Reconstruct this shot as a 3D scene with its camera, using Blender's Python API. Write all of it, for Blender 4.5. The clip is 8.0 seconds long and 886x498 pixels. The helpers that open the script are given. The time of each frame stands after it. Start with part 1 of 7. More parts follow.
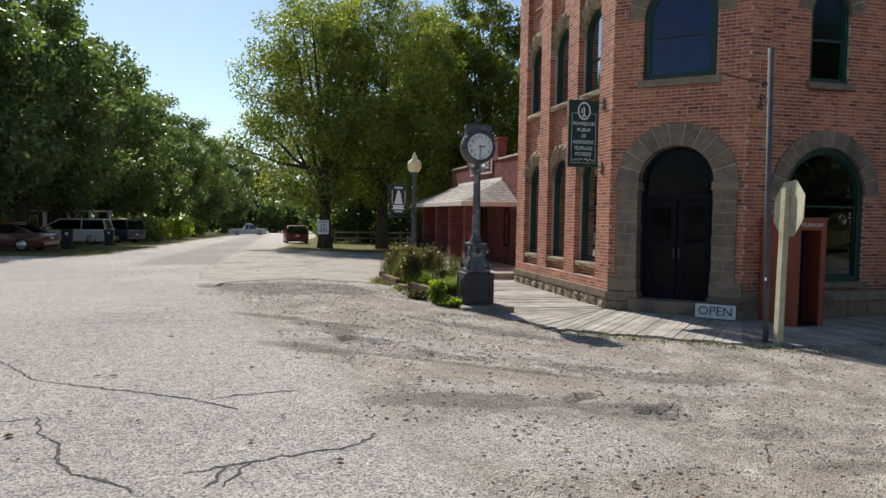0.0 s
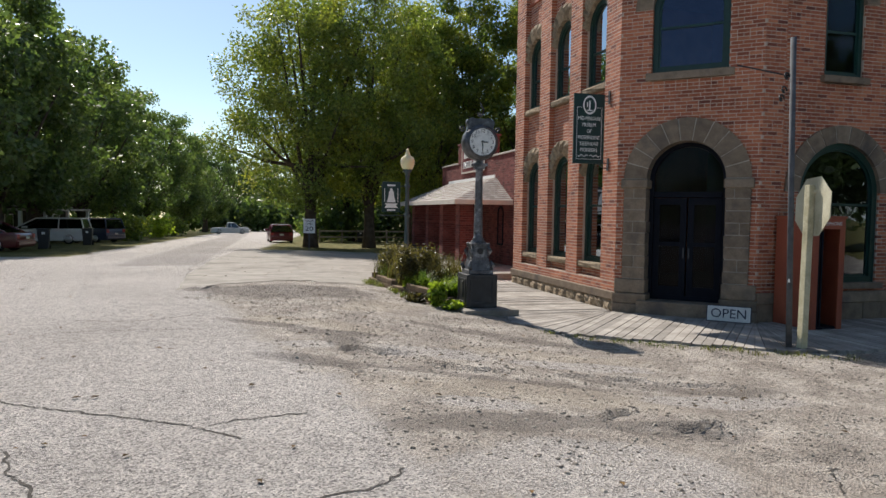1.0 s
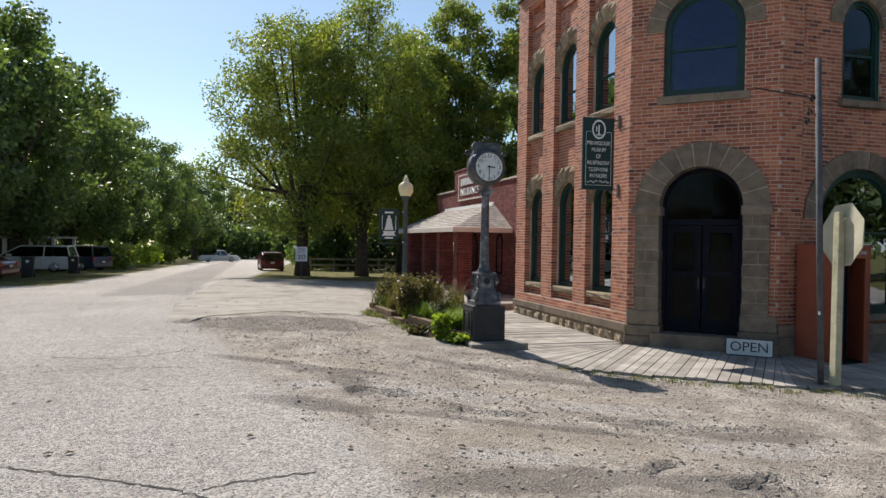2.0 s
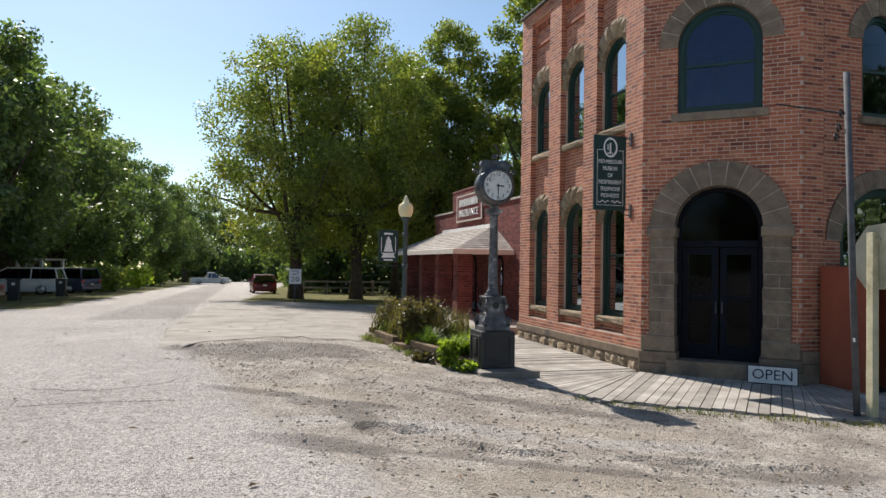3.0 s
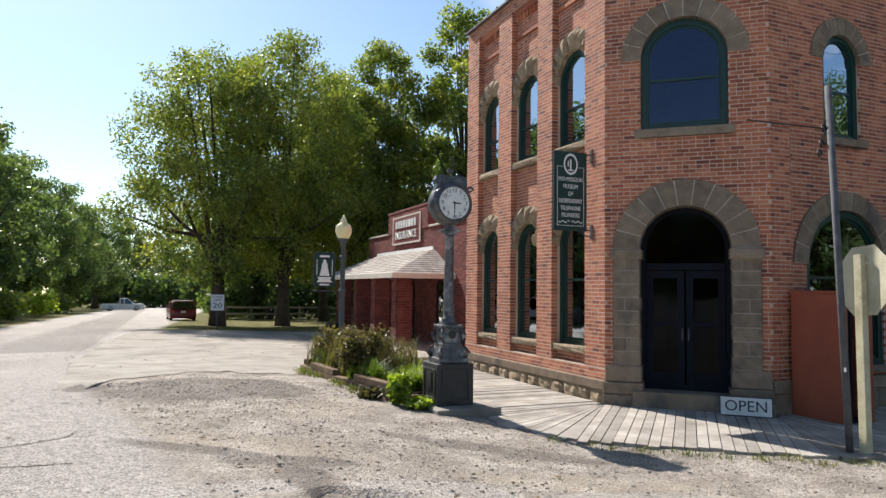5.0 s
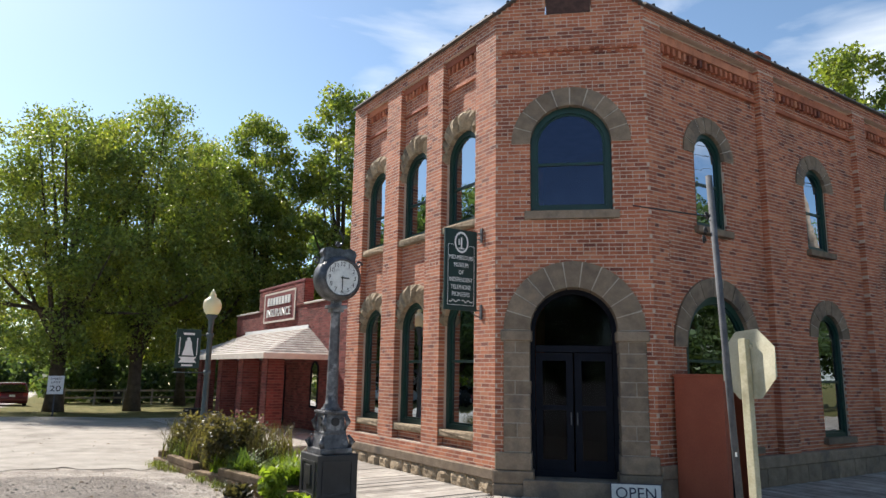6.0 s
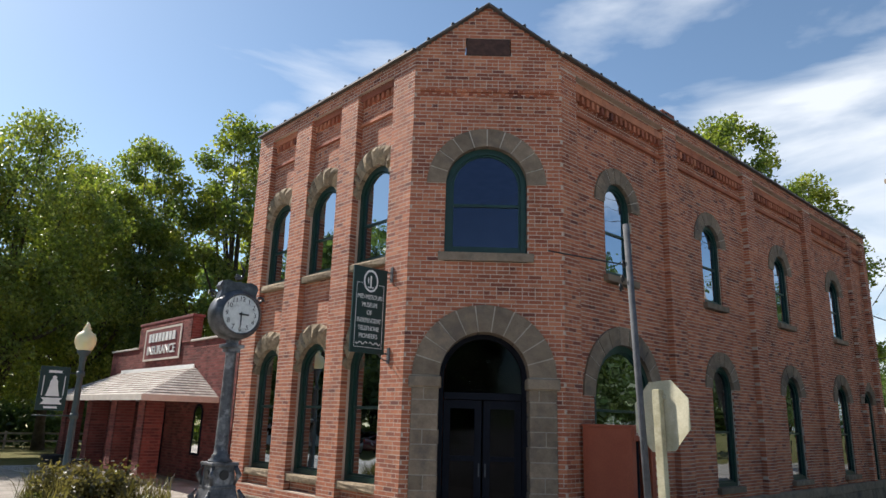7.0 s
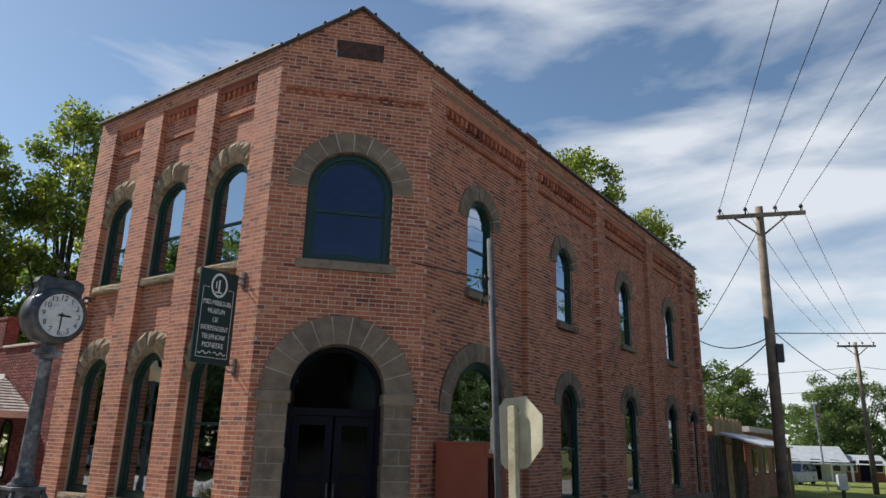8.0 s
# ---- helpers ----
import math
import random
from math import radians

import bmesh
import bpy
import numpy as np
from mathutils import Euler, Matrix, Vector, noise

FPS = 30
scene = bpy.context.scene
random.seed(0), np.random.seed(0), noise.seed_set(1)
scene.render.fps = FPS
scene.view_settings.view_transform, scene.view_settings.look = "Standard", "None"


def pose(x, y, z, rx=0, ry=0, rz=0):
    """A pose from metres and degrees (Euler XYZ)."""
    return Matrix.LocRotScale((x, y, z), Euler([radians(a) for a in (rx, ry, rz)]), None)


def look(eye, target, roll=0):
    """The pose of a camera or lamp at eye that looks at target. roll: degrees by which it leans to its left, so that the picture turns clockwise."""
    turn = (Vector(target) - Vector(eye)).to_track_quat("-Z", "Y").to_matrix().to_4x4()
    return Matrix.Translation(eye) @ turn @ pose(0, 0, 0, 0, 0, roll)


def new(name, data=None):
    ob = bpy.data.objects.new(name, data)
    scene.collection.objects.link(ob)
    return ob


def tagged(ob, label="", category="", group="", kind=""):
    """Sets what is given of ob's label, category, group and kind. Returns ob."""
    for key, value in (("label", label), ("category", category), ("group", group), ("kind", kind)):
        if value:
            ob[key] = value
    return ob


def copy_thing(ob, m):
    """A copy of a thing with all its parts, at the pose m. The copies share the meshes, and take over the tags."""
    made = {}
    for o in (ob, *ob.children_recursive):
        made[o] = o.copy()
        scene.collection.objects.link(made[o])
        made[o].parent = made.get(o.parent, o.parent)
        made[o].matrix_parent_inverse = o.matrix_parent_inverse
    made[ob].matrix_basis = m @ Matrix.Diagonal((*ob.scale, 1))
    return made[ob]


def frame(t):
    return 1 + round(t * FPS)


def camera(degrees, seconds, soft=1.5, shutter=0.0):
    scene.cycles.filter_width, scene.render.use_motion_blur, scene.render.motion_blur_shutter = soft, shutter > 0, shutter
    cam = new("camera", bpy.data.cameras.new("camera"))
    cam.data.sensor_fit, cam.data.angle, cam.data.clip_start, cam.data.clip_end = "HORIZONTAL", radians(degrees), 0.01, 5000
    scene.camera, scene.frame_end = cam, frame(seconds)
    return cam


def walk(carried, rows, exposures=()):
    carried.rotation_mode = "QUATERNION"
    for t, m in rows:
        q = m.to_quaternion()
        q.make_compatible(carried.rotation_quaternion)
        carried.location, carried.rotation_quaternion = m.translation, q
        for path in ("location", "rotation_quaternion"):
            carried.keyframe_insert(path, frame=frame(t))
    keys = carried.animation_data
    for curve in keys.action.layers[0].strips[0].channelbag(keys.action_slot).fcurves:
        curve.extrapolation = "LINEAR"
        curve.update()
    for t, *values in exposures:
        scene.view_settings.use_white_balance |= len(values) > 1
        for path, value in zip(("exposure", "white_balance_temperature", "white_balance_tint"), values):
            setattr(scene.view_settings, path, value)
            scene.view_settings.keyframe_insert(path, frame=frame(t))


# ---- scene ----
cam = camera(66.5, 8.0, soft=1.5)
# seconds, eye, heading (clockwise from +y), pitch, roll
ROWS = [
    (0.0, 0.000, 0.000, 1.847, 13.58, -2.91, 0.93),
    (0.5, -0.108, 0.356, 1.845, 14.6, -3.11, 1.13),
    (1.0, -0.175, 0.710, 1.849, 15.05, -3.03, 0.86),
    (2.5, -0.315, 1.691, 1.849, 16.23, 0.66, 0.98),
    (3.0, -0.360, 1.993, 1.840, 16.55, 1.25, 0.95),
    (3.5, -0.392, 2.290, 1.821, 16.99, 1.41, 1.03),
    (4.0, -0.409, 2.578, 1.852, 17.21, 1.3, 0.98),
    (4.2, -0.415, 2.694, 1.856, 17.54, 1.25, 0.99),
    (5.3, -0.405, 3.375, 1.834, 26.06, 5.47, 1.03),
    (5.5, -0.405, 3.498, 1.824, 28.4, 7.19, 1.32),
    (6.0, -0.405, 3.817, 1.849, 33.71, 10.39, 0.99),
    (6.5, -0.343, 4.095, 1.879, 37.78, 12.56, 1.53),
    (7.0, -0.303, 4.356, 1.906, 42.62, 14.13, 1.62),
    (7.5, -0.208, 4.521, 1.885, 48.08, 15.56, 1.38),
    (8.0, -0.040, 4.631, 1.893, 54.83, 15.88, 1.55),
]


def eye_pose(x, y, z, heading, pitch, roll):
    h, p = radians(heading), radians(pitch)
    way = Vector((math.sin(h) * math.cos(p), math.cos(h) * math.cos(p), math.sin(p)))
    return look((x, y, z), Vector((x, y, z)) + way, roll)


walk(cam, [(t, eye_pose(*row)) for t, *row in ROWS], [(0.0, 0.4), (1.2, 0.4), (2.5, 0.53), (4.0, 0.62), (5.4, 0.9), (6.0, 0.95), (7.0, 0.75), (8.0, 0.4)])

# ---- light ----
SUN_EL, SUN_AZ = radians(43), radians(-14)   # azimuth from +y, clockwise
sun = new("sun", bpy.data.lights.new("sun", "SUN"))
sun.data.energy, sun.data.angle, sun.data.color = 5.0, radians(0.6), (1.0, 0.935, 0.855)
sun.matrix_world = look((0, 0, 40), (-math.sin(SUN_AZ) * math.cos(SUN_EL), -math.cos(SUN_AZ) * math.cos(SUN_EL), 40 - math.sin(SUN_EL)))
world = bpy.data.worlds.new("sky")
scene.world = world
world.use_nodes = True
wn, wl = world.node_tree.nodes, world.node_tree.links
wn.clear()
w_out, w_bg = wn.new("ShaderNodeOutputWorld"), wn.new("ShaderNodeBackground")
w_sky = wn.new("ShaderNodeTexSky")
w_sky.sky_type, w_sky.sun_disc = "NISHITA", False
w_sky.sun_elevation, w_sky.sun_rotation = SUN_EL, SUN_AZ
w_sky.air_density, w_sky.dust_density, w_sky.ozone_density = 0.9, 0.4, 1.1
w_bg.inputs[1].default_value = 0.095
w_co, w_map = wn.new("ShaderNodeTexCoord"), wn.new("ShaderNodeMapping")
w_map.inputs["Scale"].default_value = (1.6, 1.6, 5.5)
w_map.inputs["Location"].default_value = (0.35, 0.2, 0.1)
w_noise = wn.new("ShaderNodeTexNoise")
w_noise.inputs["Scale"].default_value, w_noise.inputs["Detail"].default_value = 1.7, 8
w_noise.inputs["Roughness"].default_value, w_noise.inputs["Distortion"].default_value = 0.5, 0.35
w_dot = wn.new("ShaderNodeVectorMath")
w_dot.operation = "DOT_PRODUCT"
w_dot.inputs[1].default_value = (0.92, -0.05, 0.05)   # the cloud bank lies over this side of the sky
w_add = wn.new("ShaderNodeMath")
w_add.operation = "MULTIPLY_ADD"
w_add.inputs[1].default_value = 0.42
w_ramp = wn.new("ShaderNodeValToRGB")
w_ramp.color_ramp.elements[0].position, w_ramp.color_ramp.elements[1].position = 0.74, 0.96
w_mix = wn.new("ShaderNodeMixRGB")
w_mix.inputs[2].default_value = (6.6, 6.9, 7.3, 1)
w_fac = wn.new("ShaderNodeMath")
w_fac.operation, w_fac.inputs[1].default_value = "MULTIPLY", 0.85
wl.new(w_co.outputs["Generated"], w_map.inputs[0])
wl.new(w_map.outputs[0], w_noise.inputs[0])
wl.new(w_co.outputs["Generated"], w_dot.inputs[0])
wl.new(w_dot.outputs["Value"], w_add.inputs[0])
wl.new(w_noise.outputs["Fac"], w_add.inputs[2])
wl.new(w_add.outputs[0], w_ramp.inputs[0])
wl.new(w_ramp.outputs[0], w_fac.inputs[0])
wl.new(w_fac.outputs[0], w_mix.inputs[0])
w_tint = wn.new("ShaderNodeMixRGB")   # multiplies the sky colour by a slightly green tint
w_tint.blend_type, w_tint.inputs[0].default_value, w_tint.inputs[2].default_value = "MULTIPLY", 1.0, (0.96, 1.02, 1.0, 1)
wl.new(w_sky.outputs[0], w_tint.inputs[1])
wl.new(w_tint.outputs[0], w_mix.inputs[1])
wl.new(w_mix.outputs[0], w_bg.inputs[0])
wl.new(w_bg.outputs[0], w_out.inputs[0])


# ---- materials ----
def nodes_of(name):
    m = bpy.data.materials.new(name)
    m.use_nodes = True
    nt = m.node_tree
    return m, nt, nt.nodes["Principled BSDF"]


def noise_node(nt, scale, detail=4, rough=0.55, vec=None, distortion=0.0):
    n = nt.nodes.new("ShaderNodeTexNoise")
    n.inputs["Scale"].default_value, n.inputs["Detail"].default_value = scale, detail
    n.inputs["Roughness"].default_value, n.inputs["Distortion"].default_value = rough, distortion
    if vec:
        nt.links.new(vec, n.inputs["Vector"])
    return n


def ramp_node(nt, fac, stops):
    r = nt.nodes.new("ShaderNodeValToRGB")
    e = r.color_ramp.elements
    while len(e) < len(stops):
        e.new(0.5)
    for i, (pos, col) in enumerate(stops):
        e[i].position, e[i].color = pos, (*col, 1)
    nt.links.new(fac, r.inputs[0])
    return r


def mix_node(nt, fac, a, b, mode="MIX"):
    n = nt.nodes.new("ShaderNodeMixRGB")
    n.blend_type = mode
    for k, v in ((0, fac), (1, a), (2, b)):
        if isinstance(v, (int, float)):
            n.inputs[k].default_value = v
        elif isinstance(v, tuple):
            n.inputs[k].default_value = (*v, 1)
        else:
            nt.links.new(v, n.inputs[k])
    return n


def surface(name, dark, light, scale=4.0, rough=0.8, bump=0.3, grain=60.0, metal=0.0, vary="", amount=0.35, stain=None, depth=0.01):
    """A two-scale surface: broad tone from dark to light, fine grain in the relief; vary: 'object' or 'island' for pieces."""
    m, nt, bsdf = nodes_of(name)
    co = nt.nodes.new("ShaderNodeTexCoord").outputs["Object"]
    broad, fine = noise_node(nt, scale, 5, 0.6, co), noise_node(nt, grain, 3, 0.6, co)
    tone = ramp_node(nt, broad.outputs["Fac"], [(0.3, dark), (0.7, light)])
    col = mix_node(nt, 0.25, tone.outputs[0], fine.outputs["Fac"], "OVERLAY")
    if stain:
        blot = noise_node(nt, scale * 0.35, 6, 0.65, co)
        mask = ramp_node(nt, blot.outputs["Fac"], [(0.52, (0, 0, 0)), (0.68, (1, 1, 1))])
        col = mix_node(nt, mask.outputs[0], col.outputs[0], stain)
    if vary:
        if vary == "object":
            rnd = nt.nodes.new("ShaderNodeObjectInfo").outputs["Random"]
        else:
            rnd = nt.nodes.new("ShaderNodeNewGeometry").outputs["Random Per Island"]
        hue = nt.nodes.new("ShaderNodeHueSaturation")
        val = nt.nodes.new("ShaderNodeMapRange")
        val.inputs["To Min"].default_value, val.inputs["To Max"].default_value = 1 - amount, 1 + amount
        nt.links.new(rnd, val.inputs[0])
        nt.links.new(val.outputs[0], hue.inputs["Value"])
        nt.links.new(col.outputs[0], hue.inputs["Color"])
        col = hue
    nt.links.new(col.outputs[0], bsdf.inputs["Base Color"])
    bsdf.inputs["Roughness"].default_value, bsdf.inputs["Metallic"].default_value = rough, metal
    if rough >= 0.8:
        bsdf.inputs["Specular IOR Level"].default_value = 0.2
    if bump:
        b = nt.nodes.new("ShaderNodeBump")
        b.inputs["Strength"].default_value, b.inputs["Distance"].default_value = bump, depth
        nt.links.new(fine.outputs["Fac"], b.inputs["Height"])
        nt.links.new(b.outputs[0], bsdf.inputs["Normal"])
    return m


def brick_material(name, vary, stops):
    m, nt, bsdf = nodes_of(name)
    co = nt.nodes.new("ShaderNodeNewGeometry")
    pos = co.outputs["Position"]
    rnd = nt.nodes.new("ShaderNodeObjectInfo").outputs["Random"] if vary == "object" else co.outputs["Random Per Island"]
    tone = ramp_node(nt, rnd, stops)
    grime = noise_node(nt, 1.1, 6, 0.65, pos)
    gm = ramp_node(nt, grime.outputs["Fac"], [(0.36, (0.6, 0.57, 0.57)), (0.55, (1.0, 1.0, 1.0))])
    fine = noise_node(nt, 90, 4, 0.6, pos)
    col = mix_node(nt, 0.7, tone.outputs[0], gm.outputs[0], "MULTIPLY")
    streak = nt.nodes.new("ShaderNodeMapping")
    streak.inputs["Scale"].default_value = (1.6, 1.6, 0.55)
    nt.links.new(pos, streak.inputs[0])
    soot = noise_node(nt, 0.8, 8, 0.72, streak.outputs[0], 0.4)
    sm = ramp_node(nt, soot.outputs["Fac"], [(0.54, (1.0, 1.0, 1.0)), (0.7, (0.42, 0.4, 0.41))])
    col = mix_node(nt, 0.8, col.outputs[0], sm.outputs[0], "MULTIPLY")
    col = mix_node(nt, 0.35, col.outputs[0], fine.outputs["Fac"], "OVERLAY")
    nt.links.new(col.outputs[0], bsdf.inputs["Base Color"])
    bsdf.inputs["Roughness"].default_value = 0.85
    pits = noise_node(nt, 38, 4, 0.65, pos)
    b = nt.nodes.new("ShaderNodeBump")
    b.inputs["Strength"].default_value, b.inputs["Distance"].default_value = 0.85, 0.012
    nt.links.new(pits.outputs["Fac"], b.inputs["Height"])
    nt.links.new(b.outputs[0], bsdf.inputs["Normal"])
    return m


RED = [(0.0, (0.16, 0.05, 0.036)), (0.06, (0.28, 0.083, 0.047)), (0.3, (0.39, 0.12, 0.061)), (0.75, (0.48, 0.16, 0.08)), (1.0, (0.56, 0.22, 0.118))]
M_BRICK, M_BRICK_OB = brick_material("old_red_brick", "island", RED), brick_material("old_red_brick_single", "object", RED)
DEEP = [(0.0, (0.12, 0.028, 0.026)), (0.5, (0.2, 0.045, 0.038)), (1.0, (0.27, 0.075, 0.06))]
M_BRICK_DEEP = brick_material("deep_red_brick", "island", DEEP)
M_MORTAR = surface("mortar", (0.47, 0.36, 0.285), (0.62, 0.49, 0.4), 3, 0.95, 0.4, 120)
M_MORTAR_RED = surface("red_mortar", (0.16, 0.075, 0.06), (0.24, 0.12, 0.1), 3, 0.95, 0.4, 120)
M_MAROON = surface("maroon_paint", (0.13, 0.028, 0.03), (0.2, 0.048, 0.046), 2, 0.75, 0.2, 50)
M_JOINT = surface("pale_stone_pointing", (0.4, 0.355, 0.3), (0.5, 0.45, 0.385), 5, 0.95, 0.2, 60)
# a darker tone of the stone pointing, used between the jamb stones
M_JAMB_JOINT = surface("darker_jamb_pointing", (0.24, 0.205, 0.17), (0.34, 0.295, 0.245), 5, 0.95, 0.2, 60)
M_STONE = surface("brown_sandstone", (0.17, 0.128, 0.093), (0.275, 0.212, 0.155), 5, 0.9, 0.5, 45, vary="object", amount=0.16, stain=(0.12, 0.1, 0.085))
M_ARCHROCK = surface("rough_arch_stone", (0.2, 0.15, 0.1), (0.4, 0.315, 0.215), 11, 0.9, 0.9, 30, vary="object", amount=0.2, depth=0.02)
M_GREEN = surface("dark_green_paint", (0.004, 0.028, 0.022), (0.007, 0.042, 0.033), 6, 0.42, 0.12, 40)
M_GREENSIGN = surface("green_sign_enamel", (0.002, 0.022, 0.02), (0.003, 0.031, 0.027), 6, 0.5, 0.05, 40)
M_BLACK = surface("dark_door_paint", (0.005, 0.006, 0.011), (0.009, 0.011, 0.019), 6, 0.8, 0.1, 40)
M_WHITE = surface("white_paint", (0.72, 0.72, 0.7), (0.82, 0.82, 0.8), 5, 0.6, 0.1, 60)
M_OFFWHITE = surface("weathered_white_board", (0.55, 0.55, 0.53), (0.74, 0.74, 0.72), 3, 0.8, 0.3, 60)
M_NAVY = surface("navy_letter_paint", (0.012, 0.016, 0.04), (0.02, 0.025, 0.06), 8, 0.6, 0.0, 60)
# the dimness of the unlit rooms is put into these two interior colours
M_ROOM = surface("dimmed_interior_plaster", (0.05, 0.042, 0.035), (0.08, 0.066, 0.052), 1.5, 0.9, 0.1, 40)
M_ROOMFLOOR = surface("dimmed_interior_board", (0.03, 0.018, 0.011), (0.06, 0.036, 0.02), 2, 0.5, 0.1, 40)
M_CURTAIN = surface("cream_curtain", (0.55, 0.48, 0.36), (0.72, 0.64, 0.5), 6, 0.95, 0.2, 80)
M_PLANK = surface("grey_weathered_plank", (0.24, 0.215, 0.187), (0.41, 0.375, 0.335), 2.2, 0.85, 0.5, 50, vary="object", amount=0.22, stain=(0.2, 0.175, 0.15))
M_TIMBER = surface("old_landscape_timber", (0.1, 0.065, 0.04), (0.24, 0.17, 0.11), 4, 0.9, 0.6, 40, vary="object", amount=0.25)
M_CONCRETE = surface("pale_concrete", (0.23, 0.208, 0.18), (0.35, 0.32, 0.28), 1.6, 0.9, 0.5, 45, stain=(0.17, 0.15, 0.125))
M_IRON = surface("worn_cast_iron", (0.03, 0.032, 0.038), (0.15, 0.15, 0.16), 9, 0.5, 0.5, 35, metal=0.2, stain=(0.42, 0.42, 0.43))
M_IRONDARK = surface("dark_clock_plinth", (0.01, 0.011, 0.014), (0.026, 0.027, 0.031), 5, 0.5, 0.2, 40, stain=(0.05, 0.05, 0.055))
M_HEAD = surface("dark_clock_casing", (0.03, 0.032, 0.037), (0.11, 0.112, 0.12), 8, 0.35, 0.3, 35, metal=0.4, stain=(0.2, 0.2, 0.21))
M_STEEL = surface("dull_grey_steel", (0.065, 0.067, 0.073), (0.125, 0.128, 0.138), 7, 0.8, 0.2, 50)
M_LAMPPOST = surface("green_grey_lamp_post", (0.035, 0.055, 0.06), (0.06, 0.085, 0.09), 7, 0.5, 0.2, 50)
M_SIGNBACK = surface("faded_cream_sign_back", (0.43, 0.4, 0.28), (0.56, 0.53, 0.4), 4, 0.6, 0.15, 50, stain=(0.36, 0.33, 0.22))
M_POSTWOOD = surface("cream_painted_post", (0.42, 0.38, 0.24), (0.6, 0.56, 0.4), 6, 0.85, 0.5, 40, stain=(0.32, 0.28, 0.19))
M_BOOTH = surface("rust_red_paint", (0.25, 0.055, 0.028), (0.33, 0.085, 0.042), 1.6, 0.6, 0.2, 40)
M_DIAL = surface("white_dial", (0.62, 0.62, 0.6), (0.78, 0.78, 0.76), 12, 0.35, 0.0, 40, stain=(0.35, 0.35, 0.36))
M_INK = surface("black_paint", (0.01, 0.01, 0.012), (0.02, 0.02, 0.022), 8, 0.5, 0.0, 40)
M_ROOF = surface("grey_brown_shingle", (0.3, 0.27, 0.24), (0.46, 0.42, 0.38), 2.5, 0.9, 0.5, 40, vary="island", amount=0.18)
M_TRIM = surface("beige_trim", (0.5, 0.44, 0.38), (0.62, 0.56, 0.49), 4, 0.7, 0.1, 50)
M_COPING = surface("dark_coping_tin", (0.05, 0.045, 0.042), (0.11, 0.1, 0.092), 4, 0.6, 0.3, 30)
M_RUBBER = surface("tyre_rubber", (0.012, 0.012, 0.013), (0.025, 0.025, 0.026), 9, 0.85, 0.2, 60)
M_CHROME = surface("bright_alloy", (0.45, 0.45, 0.47), (0.65, 0.65, 0.67), 9, 0.3, 0.0, 60, metal=0.8)
M_PLASTIC = surface("black_bin_plastic", (0.012, 0.013, 0.014), (0.025, 0.026, 0.028), 6, 0.55, 0.2, 50)
M_POLE = surface("grey_brown_utility_pole", (0.13, 0.1, 0.075), (0.3, 0.245, 0.19), 3, 0.9, 0.6, 30)
M_SHED = surface("weathered_barn_board", (0.05, 0.042, 0.035), (0.16, 0.135, 0.11), 3, 0.95, 0.5, 40, vary="object", amount=0.3)
M_TAN = surface("tan_board", (0.3, 0.2, 0.1), (0.46, 0.33, 0.18), 3, 0.9, 0.4, 40, vary="object", amount=0.2)
M_TIN = surface("galvanised_tin", (0.42, 0.45, 0.48), (0.6, 0.63, 0.66), 2, 0.45, 0.2, 40, metal=0.3)
M_BARK = surface("tree_bark", (0.045, 0.035, 0.027), (0.11, 0.088, 0.068), 3, 0.95, 1.0, 18, depth=0.04)


def glass_material(name, tint=(0.75, 0.82, 0.85), ior=1.75, sheen=(0.9, 0.92, 0.95)):
    m, nt, bsdf = nodes_of(name)
    nt.nodes.remove(bsdf)
    fres, mixs = nt.nodes.new("ShaderNodeFresnel"), nt.nodes.new("ShaderNodeMixShader")
    tr, gl = nt.nodes.new("ShaderNodeBsdfTransparent"), nt.nodes.new("ShaderNodeBsdfGlossy")
    fres.inputs[0].default_value = ior
    gl.inputs[0].default_value = (*sheen, 1)
    tr.inputs[0].default_value, gl.inputs["Roughness"].default_value = (*tint, 1), 0.015
    wavy = noise_node(nt, 1.6, 2, 0.5, nt.nodes.new("ShaderNodeTexCoord").outputs["Object"])
    b = nt.nodes.new("ShaderNodeBump")
    b.inputs["Strength"].default_value, b.inputs["Distance"].default_value = 0.12, 0.03
    nt.links.new(wavy.outputs["Fac"], b.inputs["Height"])
    nt.links.new(b.outputs[0], gl.inputs["Normal"])
    nt.links.new(fres.outputs[0], mixs.inputs[0])
    nt.links.new(tr.outputs[0], mixs.inputs[1])
    nt.links.new(gl.outputs[0], mixs.inputs[2])
    nt.links.new(mixs.outputs[0], nt.nodes["Material Output"].inputs[0])
    return m


M_GLASS = glass_material("window_glass", (0.5, 0.56, 0.6), 1.7, (0.42, 0.48, 0.53))
M_DOORGLASS = glass_material("dim_door_glass", (0.25, 0.28, 0.31), 1.36, (0.3, 0.33, 0.37))
M_UPPERGLASS = glass_material("shaded_window_glass", (0.45, 0.5, 0.55), 1.24, (0.42, 0.48, 0.56))
# the blue of the reflected sky is put into this pane's gloss colour
M_SKYTINTGLASS = glass_material("sky_tinted_glass", (0.25, 0.29, 0.38), 2.2, (0.34, 0.39, 0.58))
M_CARGLASS = glass_material("car_glass", (0.16, 0.18, 0.2), 2.0)


def paint(name, col, rough=0.3, coat=0.6):
    m = surface(name, tuple(c * 0.85 for c in col), col, 2, rough, 0.0, 40)
    m.node_tree.nodes["Principled BSDF"].inputs["Coat Weight"].default_value = coat
    return m


